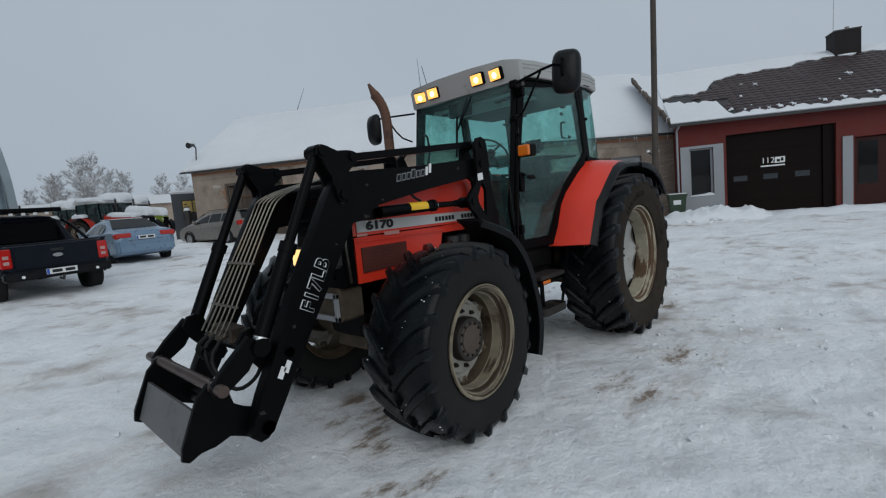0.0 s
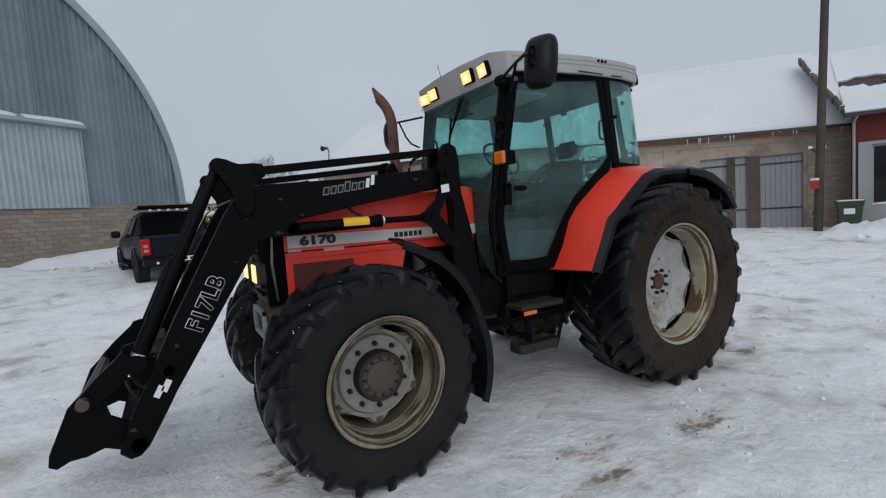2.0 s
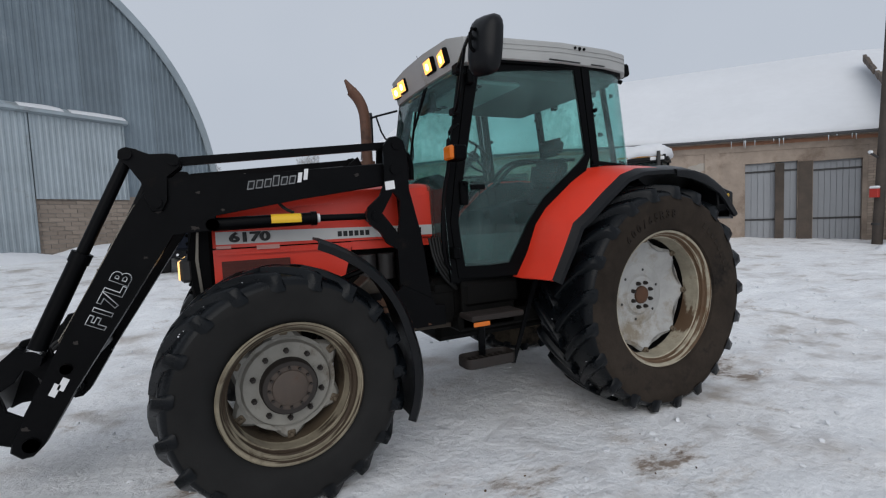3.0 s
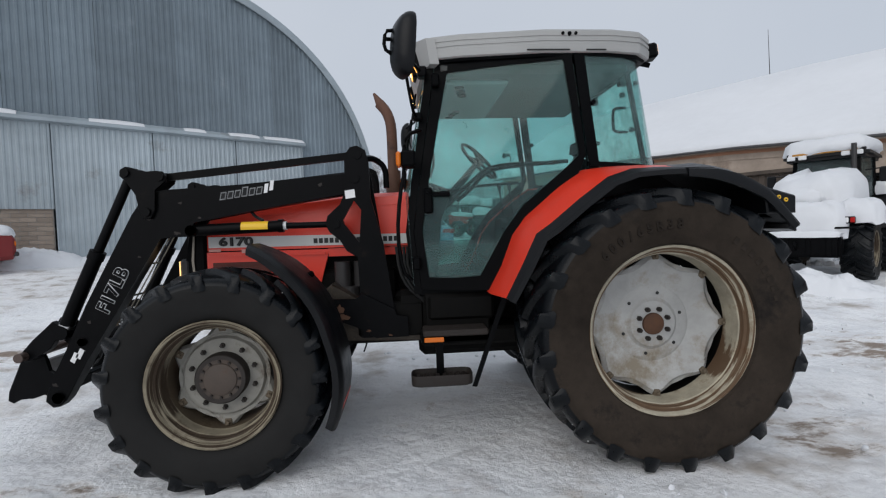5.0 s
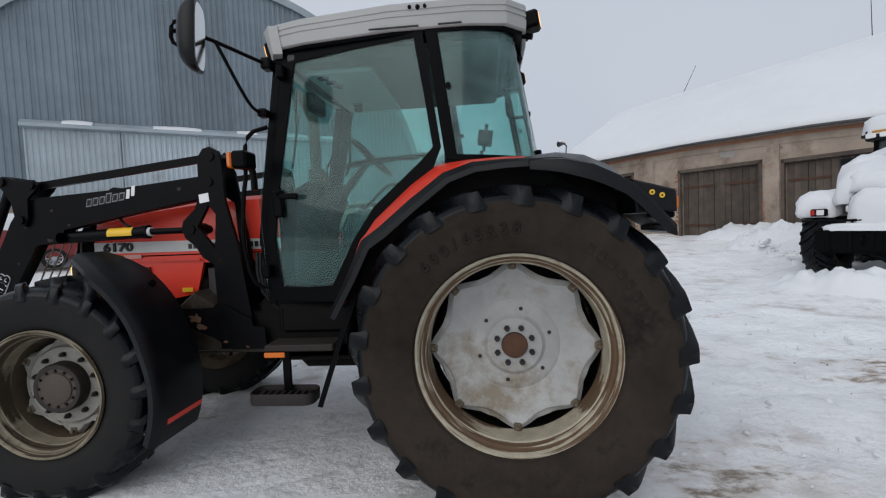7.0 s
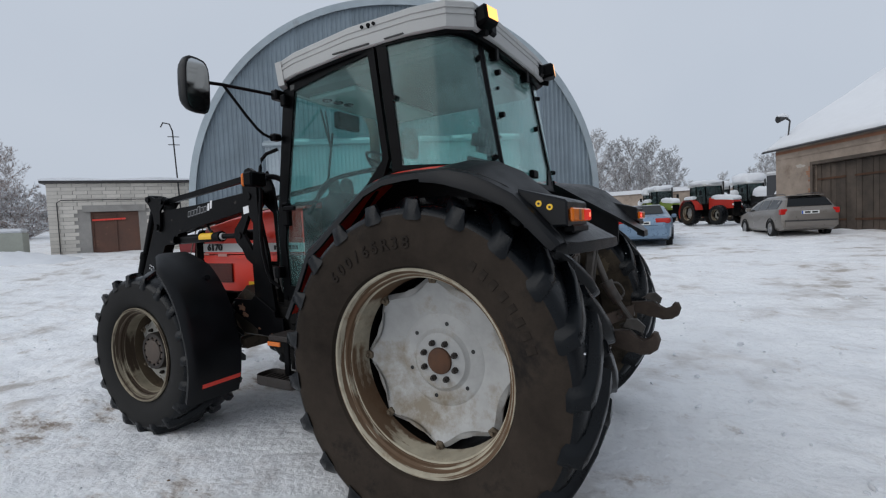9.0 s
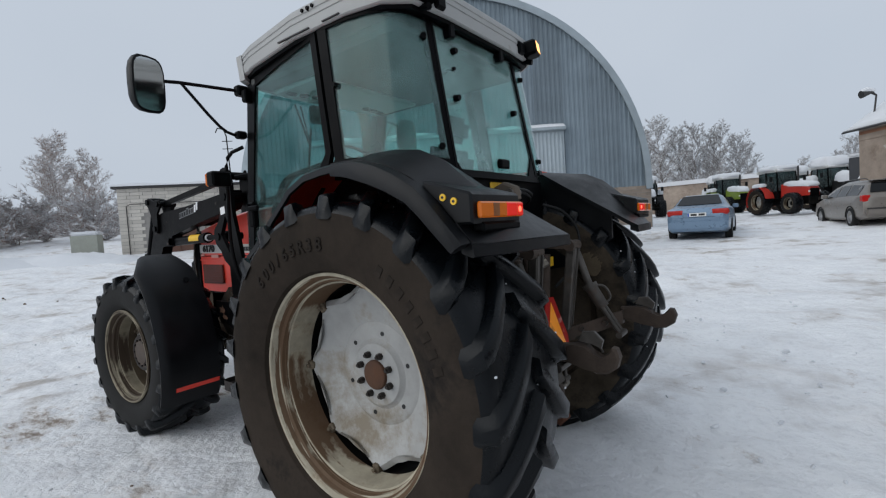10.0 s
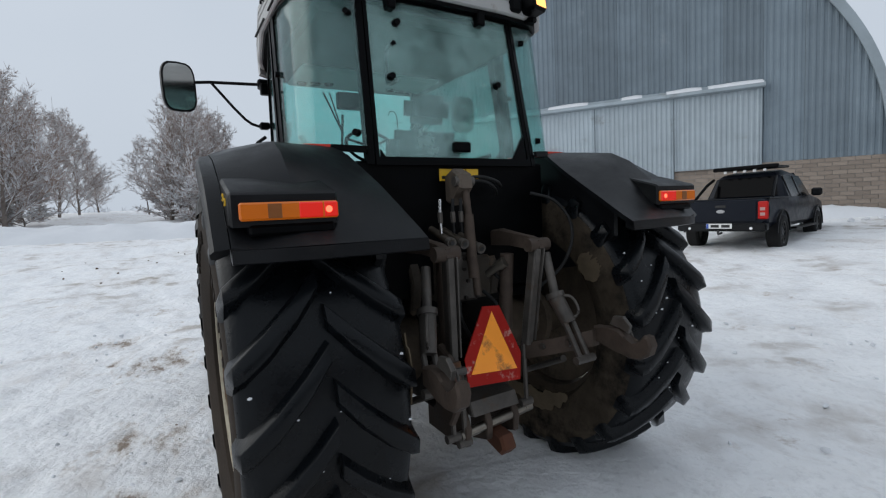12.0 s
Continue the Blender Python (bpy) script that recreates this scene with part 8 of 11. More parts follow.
for k, y in enumerate((-0.205, -0.135, -0.09)):
    tp("hose", tube(bmesh.new(), [(0.36, y, 1.42), (0.37, y - 0.01, 1.50), (0.36, y, 1.58)], 0.008, 8, 1), M_CHROME if k == 0 else M_RUBBER)
    tp("hose_end", rod(bmesh.new(), (0.365, y - 0.005, 1.47), (0.368, y - 0.008, 1.52), 0.012, 0.012, 8), M_IRON)
tp("hose", tube(bmesh.new(), [(0.30, -0.03, 1.68), (0.34, 0.05, 1.69), (0.36, 0.14, 1.66), (0.30, 0.2, 1.64)], 0.009, 8, 2), M_RUBBER, "black looped hose")
tp("hose", tube(bmesh.new(), [(0.30, -0.03, 1.665), (0.35, 0.06, 1.67), (0.36, 0.12, 1.63), (0.29, 0.18, 1.60)], 0.008, 8, 2), M_RUBBER)
tp("hose", tube(bmesh.new(), [(0.30, 0.40, 1.60), (0.40, 0.50, 1.56), (0.50, 0.53, 1.40), (0.48, 0.46, 1.20), (0.40, 0.30, 1.08)], 0.009, 8, 2), M_RUBBER, "black looped hose")
for pts in (((0.36, -0.12, 1.08), (0.42, -0.16, 1.02), (0.40, -0.10, 0.92), (0.34, -0.02, 0.86)), ((0.36, 0.02, 1.12), (0.44, 0.06, 1.05), (0.42, 0.02, 0.95), (0.34, 0.05, 0.90)), ((0.34, 0.08, 1.22), (0.42, 0.13, 1.14), (0.40, 0.10, 1.02))):
    tp("hose", tube(bmesh.new(), pts, 0.010, 8, 2), M_RUBBER)
bm = rod(bmesh.new(), (0.36, 0.05, 1.20), (0.44, 0.09, 1.26), 0.020, 0.020, 12)
rod(bm, (0.42, 0.08, 1.245), (0.45, 0.095, 1.265), 0.027, 0.027, 12)
tp("spool_fitting", bm, M_PIPE, "bright pipe fitting")
tp("amber_plate", box(bmesh.new(), 0.325, 0.335, 0.395, 0.445, 1.20, 1.26, 0.002), M_YELLOW, "small amber plate")
tp("hitch_body", box(bmesh.new(), 0.15, 0.40, -0.20, 0.12, 0.52, 0.74, 0.02), M_GREASE, "greasy hitch body")
tp("gear_housing", box(bmesh.new(), -0.05, 0.24, -0.22, 0.20, 0.55, 1.32, 0.05), M_GREASE, "oily rear gear housing")
tp("pto_cover", prism(bmesh.new(), [(0.24, 0.86), (0.42, 0.88), (0.44, 0.82), (0.24, 0.74)], -0.12, 0.06, "y", 0.01), M_BLACK)
tp("drawbar_pin", rod(bmesh.new(), (0.49, -0.23, 0.490), (0.49, 0.19, 0.530), 0.023, 0.023, 14), M_PIPE, "worn draw bar cross pin")
for y in (-0.20, -0.08, 0.08):
    tp("drawbar_lug", prism(bmesh.new(), [(0.38, 0.40), (0.36, 0.62), (0.47, 0.62), (0.52, 0.52), (0.51, 0.44)], y - 0.018, y + 0.018, "y", 0.005), M_BROWNIRON, "rusty draw bar lug")
tp("drawbar_tongue", prism(bmesh.new(), [(0.30, 0.42), (0.30, 0.48), (0.55, 0.46), (0.58, 0.40), (0.54, 0.36)], -0.05, 0.03, "y", 0.012), mat("orange_rust", (0.085, 0.030, 0.014), 0.85, vary=0.3, bump=0.2), "rust-orange draw bar tongue")
tp("hitch_shelf", prism(bmesh.new(), [(0.40, 0.62), (0.40, 0.66), (0.50, 0.64), (0.53, 0.58), (0.50, 0.57)], -0.18, 0.09, "y", 0.006), M_IRON)

# slow-vehicle triangle
TRI_M = pose(0.545, -0.068, 0.905, -5, -9, 0)
def tri_outline(h, w, cut):
    return [(-cut, h / 2), (cut, h / 2), (w / 2, -h / 2 + cut * 2.7), (w / 2 - cut * 0.3, -h / 2), (-w / 2 + cut * 0.3, -h / 2), (-w / 2, -h / 2 + cut * 2.7)]
tri_ = tp("warning_triangle", prism(bmesh.new(), tri_outline(0.350, 0.315, 0.046), -0.004, 0.004, "x"), mat("worn_red_border", (0.30, 0.012, 0.008), 0.6, spec=0.15, vary=0.1, dirt=(0.48, 0.36, 0.31), dirt_amount=0.36, dirt_scale=16), "worn red-bordered orange slow-vehicle triangle", None, TRI_M)
part("orange_face", prism(bmesh.new(), [(0.0, 0.150), (0.128, -0.122), (-0.128, -0.122)], 0.0045, 0.0065, "x"), mat("dirty_orange_face", (1.0, 0.33, 0.02), 0.35, vary=0.1, dirt=(0.20, 0.08, 0.025), dirt_amount=0.46, dirt_scale=10), tri_, "dirty orange face")


# ---- garage with red walls ----
CHT = 7.18


def build_garage():
    h = thing("garage", "low dark red garage with brown tiled roof half under snow", "garage", kind="structure")
    top = lambda s: 3.74 - 0.02 * s  # noqa: E731
    holes = [(0.36, 1.18, 0.92, 2.76), (1.62, 5.05, -0.3, 3.14), (5.58, 6.90, -0.3, 2.56)]
    part("wall", wall_blocks(bmesh.new(), gpt, 0.0, 11.0, -0.4, top, 0.0, 0.35, holes), M_REDWALL, h)
    bm = bmesh.new()
    gbox(bm, 0.0, 0.35, 0.35, 9.0, -0.4, 3.7)
    gbox(bm, 10.65, 11.0, 0.35, 9.0, -0.4, 3.6)
    gbox(bm, 0.0, 11.0, 9.0, 9.35, -0.4, 3.6)
    part("side_wall", bm, M_REDWALL, h)
    bm = bmesh.new()
    for a, b, z0, z1 in ((0.05, 0.36, 0.30, 2.86), (1.18, 1.52, 0.30, 2.86), (0.36, 1.18, 0.30, 0.92), (0.36, 1.18, 2.76, 2.86)):
        gbox(bm, a, b, -0.05, -0.004, z0, z1)
    part("window_surround", bm, M_GREYTRIM, h, "pale grey panels round the window")
    bm = bmesh.new()
    gbox(bm, 5.22, 5.52, -0.05, -0.004, -0.2, 2.62)
    part("door_panel", bm, M_GREYTRIM, h, "pale grey panel")
    w = part("window", gbox(bmesh.new(), 0.40, 1.14, 0.14, 0.16, 0.96, 2.72), M_WINDOW, h, "dark window with snow on its sill")
    bm = bmesh.new()
    for a, b, z0, z1 in ((0.36, 0.42, 0.92, 2.76), (1.10, 1.18, 0.92, 2.76), (0.42, 1.10, 0.92, 0.98), (0.42, 1.10, 2.70, 2.76)):
        gbox(bm, a, b, 0.08, 0.14, z0, z1)
    part("window_frame", bm, M_GREYTRIM, w)
    part("sill_snow", loft(bmesh.new(), [[gpt(s, -0.06, 0.93), gpt(s, 0.10, 0.93), gpt(s, 0.08, 0.93 + t), gpt(s, -0.05, 0.93 + t * 0.6)] for s, t in ((0.36, 0.02), (0.55, 0.05), (0.8, 0.07), (1.05, 0.11), (1.18, 0.08))]), M_SNOW, w)
    door = part("sectional_door", gbox(bmesh.new(), 1.62, 4.70, 0.20, 0.24, -0.2, 3.14), M_DARKDOOR, h, "dark brown sectional garage door")
    part("door_reveal", gbox(bmesh.new(), 4.70, 5.05, 0.12, 0.24, -0.2, 3.14), M_DARKDOOR, h)
    for k in range(5):
        z0 = -0.1 + 0.64 * k
        part("panel", gbox(bmesh.new(), 1.66, 4.68, 0.185, 0.198, z0 + 0.012, z0 + 0.628), M_DARKDOOR, door)
    for s0 in (1.88, 2.86, 3.86):
        part("pane", gbox(bmesh.new(), s0, s0 + 0.46, 0.172, 0.184, 1.36, 1.56), M_DOORPANE, door)
    face = Matrix.Translation(gpt(3.02, 0.180, 2.04)) @ facing(0, 0, 0, (-G_D.x, -G_D.y))
    lettering("door_number", "112", 0.30, M_WHITE, door, face)
    bm = bmesh.new()
    gbox(bm, 3.24, 3.56, 0.178, 0.183, 1.93, 2.15)
    gbox(bm, 2.78, 3.56, 0.178, 0.183, 1.82, 1.87)
    part("door_emblem", bm, M_WHITE, door, "plain white shape under the number")
    bm = bmesh.new()
    gbox(bm, 3.30, 3.40, 0.174, 0.179, 1.97, 2.06)
    gbox(bm, 3.43, 3.51, 0.174, 0.179, 1.99, 2.11)
    part("emblem_core", bm, M_DARKDOOR, door)
    d2 = part("house_door", gbox(bmesh.new(), 5.62, 6.86, 0.14, 0.18, -0.2, 2.52), mat("dark_red_door", (0.032, 0.006, 0.005), 0.5, spec=0.2), h, "dark red glazed door")
    part("pane", gbox(bmesh.new(), 5.74, 6.30, 0.122, 0.138, 0.9, 2.40), M_WINDOW, d2)
    part("gutter", tube(bmesh.new(), [gpt(-0.15, -0.40, 3.76), gpt(11.0, -0.40, 3.54)], 0.05, 8), M_DARKSTEEL, h)
    part("downpipe", tube(bmesh.new(), [gpt(0.02, -0.38, 3.70), gpt(-0.06, -0.10, 3.5), gpt(-0.06, -0.08, 0.3)], 0.04, 8), M_GREYTRIM, h)
    # roof deck
    rise = 2.95
    bm = bmesh.new()
    loft(bm, [[gpt(s, -0.45, top(s) + 0.02), gpt(s, 4.8, top(s) + rise), gpt(s, 10.0, top(s)), gpt(s, 10.0, top(s) - 0.12), gpt(s, 4.8, top(s) + rise - 0.14), gpt(s, -0.45, top(s) - 0.10)] for s in (-0.3, 11.2)])
    part("roof_deck", bm, M_DARKSTEEL, h)
    # snow on the wedge where the two roofs meet
    a, b, c = gpt(-0.28, -0.40, top(0) + 0.06), gpt(-0.28, 4.8, top(0) + rise + 0.10), gpt(-1.25, 4.8, top(0) + rise + 0.10)
    part("valley_snow", loft(bmesh.new(), [[p - Vector((0, 0, 0.15)) for p in (a, b, c)], [a, b, c]]), M_SNOW, h)
    bm = bmesh.new()
    for k in range(10):
        p, q = a.lerp(c, k / 10), a.lerp(c, (k + 0.55 + 0.4 * math.sin(k * 2.1) ** 2) / 10)
        slab(bm, [p - Vector((0, 0, 0.16)), q - Vector((0, 0, 0.12)), q + Vector((0, 0, 0.08 + 0.05 * math.sin(k * 1.7))), p + Vector((0, 0, 0.05))], 0.10)
    part("verge_board", bm, M_WOOD, h, "broken dark verge boards")
    # bare tiles show above the eave; snow lies below, left and along the ridge
    u = (gpt(0, 4.8, rise) - gpt(0, -0.45, 0.02))
    length = u.length
    run = u.normalized()
    nrm = (gpt(1, 0, 0) - gpt(0, 0, 0)).cross(run).normalized()
    if nrm.z < 0:
        nrm = -nrm
    tile = bmesh.new()
    secs = []
    for k in range(7):
        a = k / 6
        hgt = 0.030 * math.sin(math.pi * a) + 0.004
        secs.append([G_S * (a * 0.30), G_S * (a * 0.30) + nrm * (hgt + 0.020), G_S * (a * 0.30) + run * 0.30 + nrm * hgt, G_S * (a * 0.30) + run * 0.30])
    loft(tile, secs)
    tile_me = finish(tile, 60)
    tile_me.materials.append(M_TILE)

    def tile_top(s):
        return float(np.interp(s, (0, 1.5, 1.9, 3.2, 5.1, 5.4, 11), (2.9, 3.1, 4.3, 4.7, 4.85, 5.25, 5.4))) + 0.10 * math.sin(s * 5.1) + 0.07 * math.sin(s * 11.3)

    rest = bmesh.new()
    laid = 0
    for r in range(18):
        for c in range(38):
            s, v = -0.1 + 0.30 * c, 0.24 + 0.28 * r
            left = 1.75 + 0.25 * math.sin(r * 1.9) if v < 1.75 else 0.75 + 0.2 * math.sin(r * 2.3)
            if s > left and v + 0.2 < tile_top(s):
                m = Matrix.Translation(gpt(s, -0.45, top(s) + 0.02) + run * v + nrm * 0.004)
                if s < 7.2 and laid < 300:
                    part("roof_tile", tile_me, None, h, "", m)
                    laid += 1
                else:
                    k = len(rest.verts)
                    rest.from_mesh(tile_me)
                    rest.verts.ensure_lookup_table()
                    bmesh.ops.transform(rest, matrix=m, verts=rest.verts[k:])
    tagged(part("far_roof_tiles", rest, M_TILE, h, "brown roof tiles"), kind="stuff")
    # snow sheets: eave strip, left wedge and ridge blanket
    def snow_sheet(name, cells):
        bm = bmesh.new()
        secs = []
        for s, v0, v1, t in cells:
            p0, p1 = gpt(s, -0.45, top(s) + 0.02) + run * v0, gpt(s, -0.45, top(s) + 0.02) + run * v1
            secs.append([p0 + nrm * 0.002, p0 + nrm * t * 0.7 - run * 0.02, p0.lerp(p1, 0.2) + nrm * t, p0.lerp(p1, 0.8) + nrm * t, p1 + nrm * t * 0.5, p1 + nrm * 0.002])
        part(name, loft(bm, secs), M_SNOW, h, "patchy roof snow", angle=70)
    snow_sheet("eave_snow", [(-0.3 + 0.125 * k, -0.04, (2.15 - 0.03 * k if k < 16 else 0.30) + 0.10 * math.sin(k * 1.7) + 0.09 * math.sin(k * 0.6) + 0.14 * max(0, math.sin(k * 2.9)), 0.07) for k in range(92)])
    snow_sheet("ridge_snow", [(-0.3 + 0.25 * k, tile_top(-0.3 + 0.25 * k) - 0.12, length + 0.05, 0.10) for k in range(47)])
    rnd = random.Random(9)
    for k in range(26):
        q, v, w = rnd.uniform(1.3, 10.0), rnd.choice((rnd.uniform(0.4, 0.9), rnd.uniform(0.4, 3.4))), rnd.uniform(0.04, 0.13)
        c0 = gpt(q, -0.45, top(q) + 0.02) + run * v + nrm * 0.035
        part("snow_scrap", loft(bmesh.new(), [[c0 + G_S * (w * g * math.cos(a)) + run * (1.8 * w * g * math.sin(a)) + nrm * hh for a, g in [(2 * math.pi * i / 9, 0.6 + 0.4 * math.sin(i * 3.1 + k)) for i in range(9)]] for hh in (0.0, 0.03)]), M_SNOW, h)
    ch = part("chimney", gbox(bmesh.new(), 6.64, 7.54, 4.05, 4.85, 5.6, CHT), mat("dark_clad_chimney", (0.018, 0.014, 0.0145), 0.6, spec=0.15), h, "dark clad chimney")
    part("chimney_cap", gbox(bmesh.new(), 6.62, 7.56, 4.03, 4.87, CHT, CHT + 0.05), M_DARKSTEEL, ch)
    part("chimney_pot", rod(bmesh.new(), gpt(7.2, 4.4, CHT + 0.05), gpt(7.2, 4.4, CHT + 0.2), 0.08, 0.08, 10), M_BRICK, ch)
    part("aerial", rod(bmesh.new(), gpt(6.9, 4.9, 6.3), gpt(6.95, 4.9, 8.9), 0.012, 0.008, 6), M_GREYTRIM, h)
    bm = bmesh.new()
    loft(bm, [[gpt(s, -0.47, top(s) - 0.10), gpt(s, 0.0, top(s) - 0.06), gpt(s, 0.0, top(s) - 0.02), gpt(s, -0.47, top(s) + 0.0)] for s in (-0.3, 11.2)])
    part("soffit", bm, M_DARKSTEEL, h)
    return h


build_garage()
snow_heap("snow_heap", 13.6, 1.0, 2.0, 0.8, 0.42, -62, 3, rough=0.6)
snow_heap("snow_heap", 14.8, -2.2, 2.6, 0.8, 0.16, -66, 8, rough=0.6)
snow_heap("snow_heap", 8.9, 12.4, 2.4, 1.0, 0.30, -55, 5, rough=0.9)
snow_heap("snow_heap", 11.3, 7.9, 2.0, 1.0, 0.55, -55, 6)
snow_heap("snow_heap", -5.2, 16.1, 3.6, 0.8, 0.36, 35, 9)
snow_heap("snow_heap", -9.9, 12.4, 3.6, 0.8, 0.28, 35, 12)
snow_heap("snow_heap", -14.2, 9.2, 3.0, 0.9, 0.40, 35, 14)
snow_heap("snow_heap", -24.0, -4.5, 9.0, 2.2, 0.55, 78, 17)
snow_heap("snow_heap", -21.6, 3.0, 3.4, 1.2, 0.35, 45, 19)


snow_heap("snow_heap", 8.7, 9.0, 1.7, 0.8, 0.55, -50, 31, rough=0.9)
snow_heap("snow_heap", 6.9, 5.8, 1.7, 1.1, 0.18, -45, 33, rough=0.9)
snow_heap("snow_heap", 8.1, 10.2, 1.4, 1.0, 0.50, -50, 37, rough=0.9)
snow_heap("snow_heap", 5.75, 4.35, 1.5, 0.55, 0.36, -45, 39, rough=0.8)
clods("snow_clods", ((5.7, 4.3, 1.0, 30, 0.09), (8.1, 10.2, 1.2, 90, 0.22, 0.45), (9.3, 13.2, 2.2, 60, 0.16), (6.7, 5.5, 1.2, 30, 0.10), (8.7, 9.0, 1.3, 50, 0.17), (8.3, 8.4, 1.5, 70, 0.22), (7.6, 7.4, 1.0, 30, 0.16), (9.4, 10.4, 1.6, 40, 0.18), (13.4, 1.1, 1.6, 40, 0.2), (11.2, 8.0, 1.5, 30, 0.16), (-5.2, 15.6, 2.6, 30, 0.16)), 3, "broken lumps of ploughed snow", M_SNOW)
clods("snow_crumbs", ((-1.0, -2.2, 4.0, 260, 0.030), (3.0, 2.5, 4.0, 160, 0.04), (-4.5, 1.0, 4.0, 120, 0.035), (2.0, -2.0, 3.0, 120, 0.03)), 6, "small crumbs of snow scattered on the yard", M_SNOW)
M_EARTH = mat("frozen_earth", (0.13, 0.088, 0.058), 0.95, vary=0.3, scale=9, bump=0.3, spec=0.1)
clods("dirt_crumbs", ((-2.9, -0.05, 0.35, 22, 0.016), (-1.15, -0.6, 0.35, 24, 0.015), (-1.6, -1.45, 0.4, 16, 0.013), (-0.6, -1.5, 0.4, 10, 0.012), (3.5, 1.0, 1.0, 8, 0.014), (-5.4, 1.2, 1.2, 8, 0.016), (-13.0, -2.0, 3.0, 16, 0.05)), 8, "dark crumbs of frozen mud on the snow", M_EARTH)


# ---- pole, bin ----
def build_pole():
    x, y = 14.15, 3.15
    z = ground_at(x, y)
    p = thing("utility_pole", "dark wooden utility pole with a red box", "pole", pose(x, y, z))
    part("pole_shaft", rod(bmesh.new(), (0, 0, -0.2), (0.08, -0.25, 9.5), 0.125, 0.10, 14), M_POLE, p)
    part("insulator_bracket", tube(bmesh.new(), [(-0.22, 0.1, 2.62), (-0.1, 0, 2.5), (0.1, 0, 2.5), (0.22, -0.1, 2.62)], 0.035, 8), M_DARKSTEEL, p)
    for s in (-1, 1):
        part("bracket_snow", tube(bmesh.new(), [(0.20 * s, -0.1 * s, 2.64), (0.26 * s, -0.12 * s, 2.66)], [0.06, 0.04], 8), M_SNOW, p)
    b = part("red_box", box(bmesh.new(), -0.26, -0.13, -0.10, 0.10, 1.35, 1.6, 0.01), mat("red_box_paint", (0.42, 0.03, 0.02), 0.5), p, "small red box")
    part("box_snow", box(bmesh.new(), -0.27, -0.12, -0.11, 0.11, 1.6, 1.68, 0.03), M_SNOW, p)
    part("strap", rod(bmesh.new(), (0, 0, 0.55), (0, 0, 0.62), 0.135, 0.135, 14), M_DARKSTEEL, p)
    return p


build_pole()


def build_bin():
    x, y = 14.45, 2.45
    z = ground_at(x, y)
    b = thing("wheelie_bin", "green plastic bin with a pale label beside the wall", "bin", pose(x, y, z - 0.02, 0, 0, -66))
    green = mat("dark_green_plastic", (0.028, 0.048, 0.026), 0.55, vary=0.1)
    part("bin_body", loft(bmesh.new(), [[Vector((sx * w, sy * w, zz)) for sx, sy in ((-1, -1), (1, -1), (1, 1), (-1, 1))] for w, zz in ((0.23, 0.02), (0.29, 0.80), (0.31, 0.82), (0.31, 0.88))]), green, b)
    part("lid", box(bmesh.new(), -0.33, 0.33, -0.33, 0.33, 0.88, 0.94, 0.02), green, b)
    part("lid_snow", box(bmesh.new(), -0.31, 0.31, -0.31, 0.31, 0.94, 0.975, 0.017), M_SNOW, b)
    part("label_plate", box(bmesh.new(), -0.16, 0.10, -0.292, -0.282, 0.55, 0.72), M_WHITE, b)
    return b


build_bin()


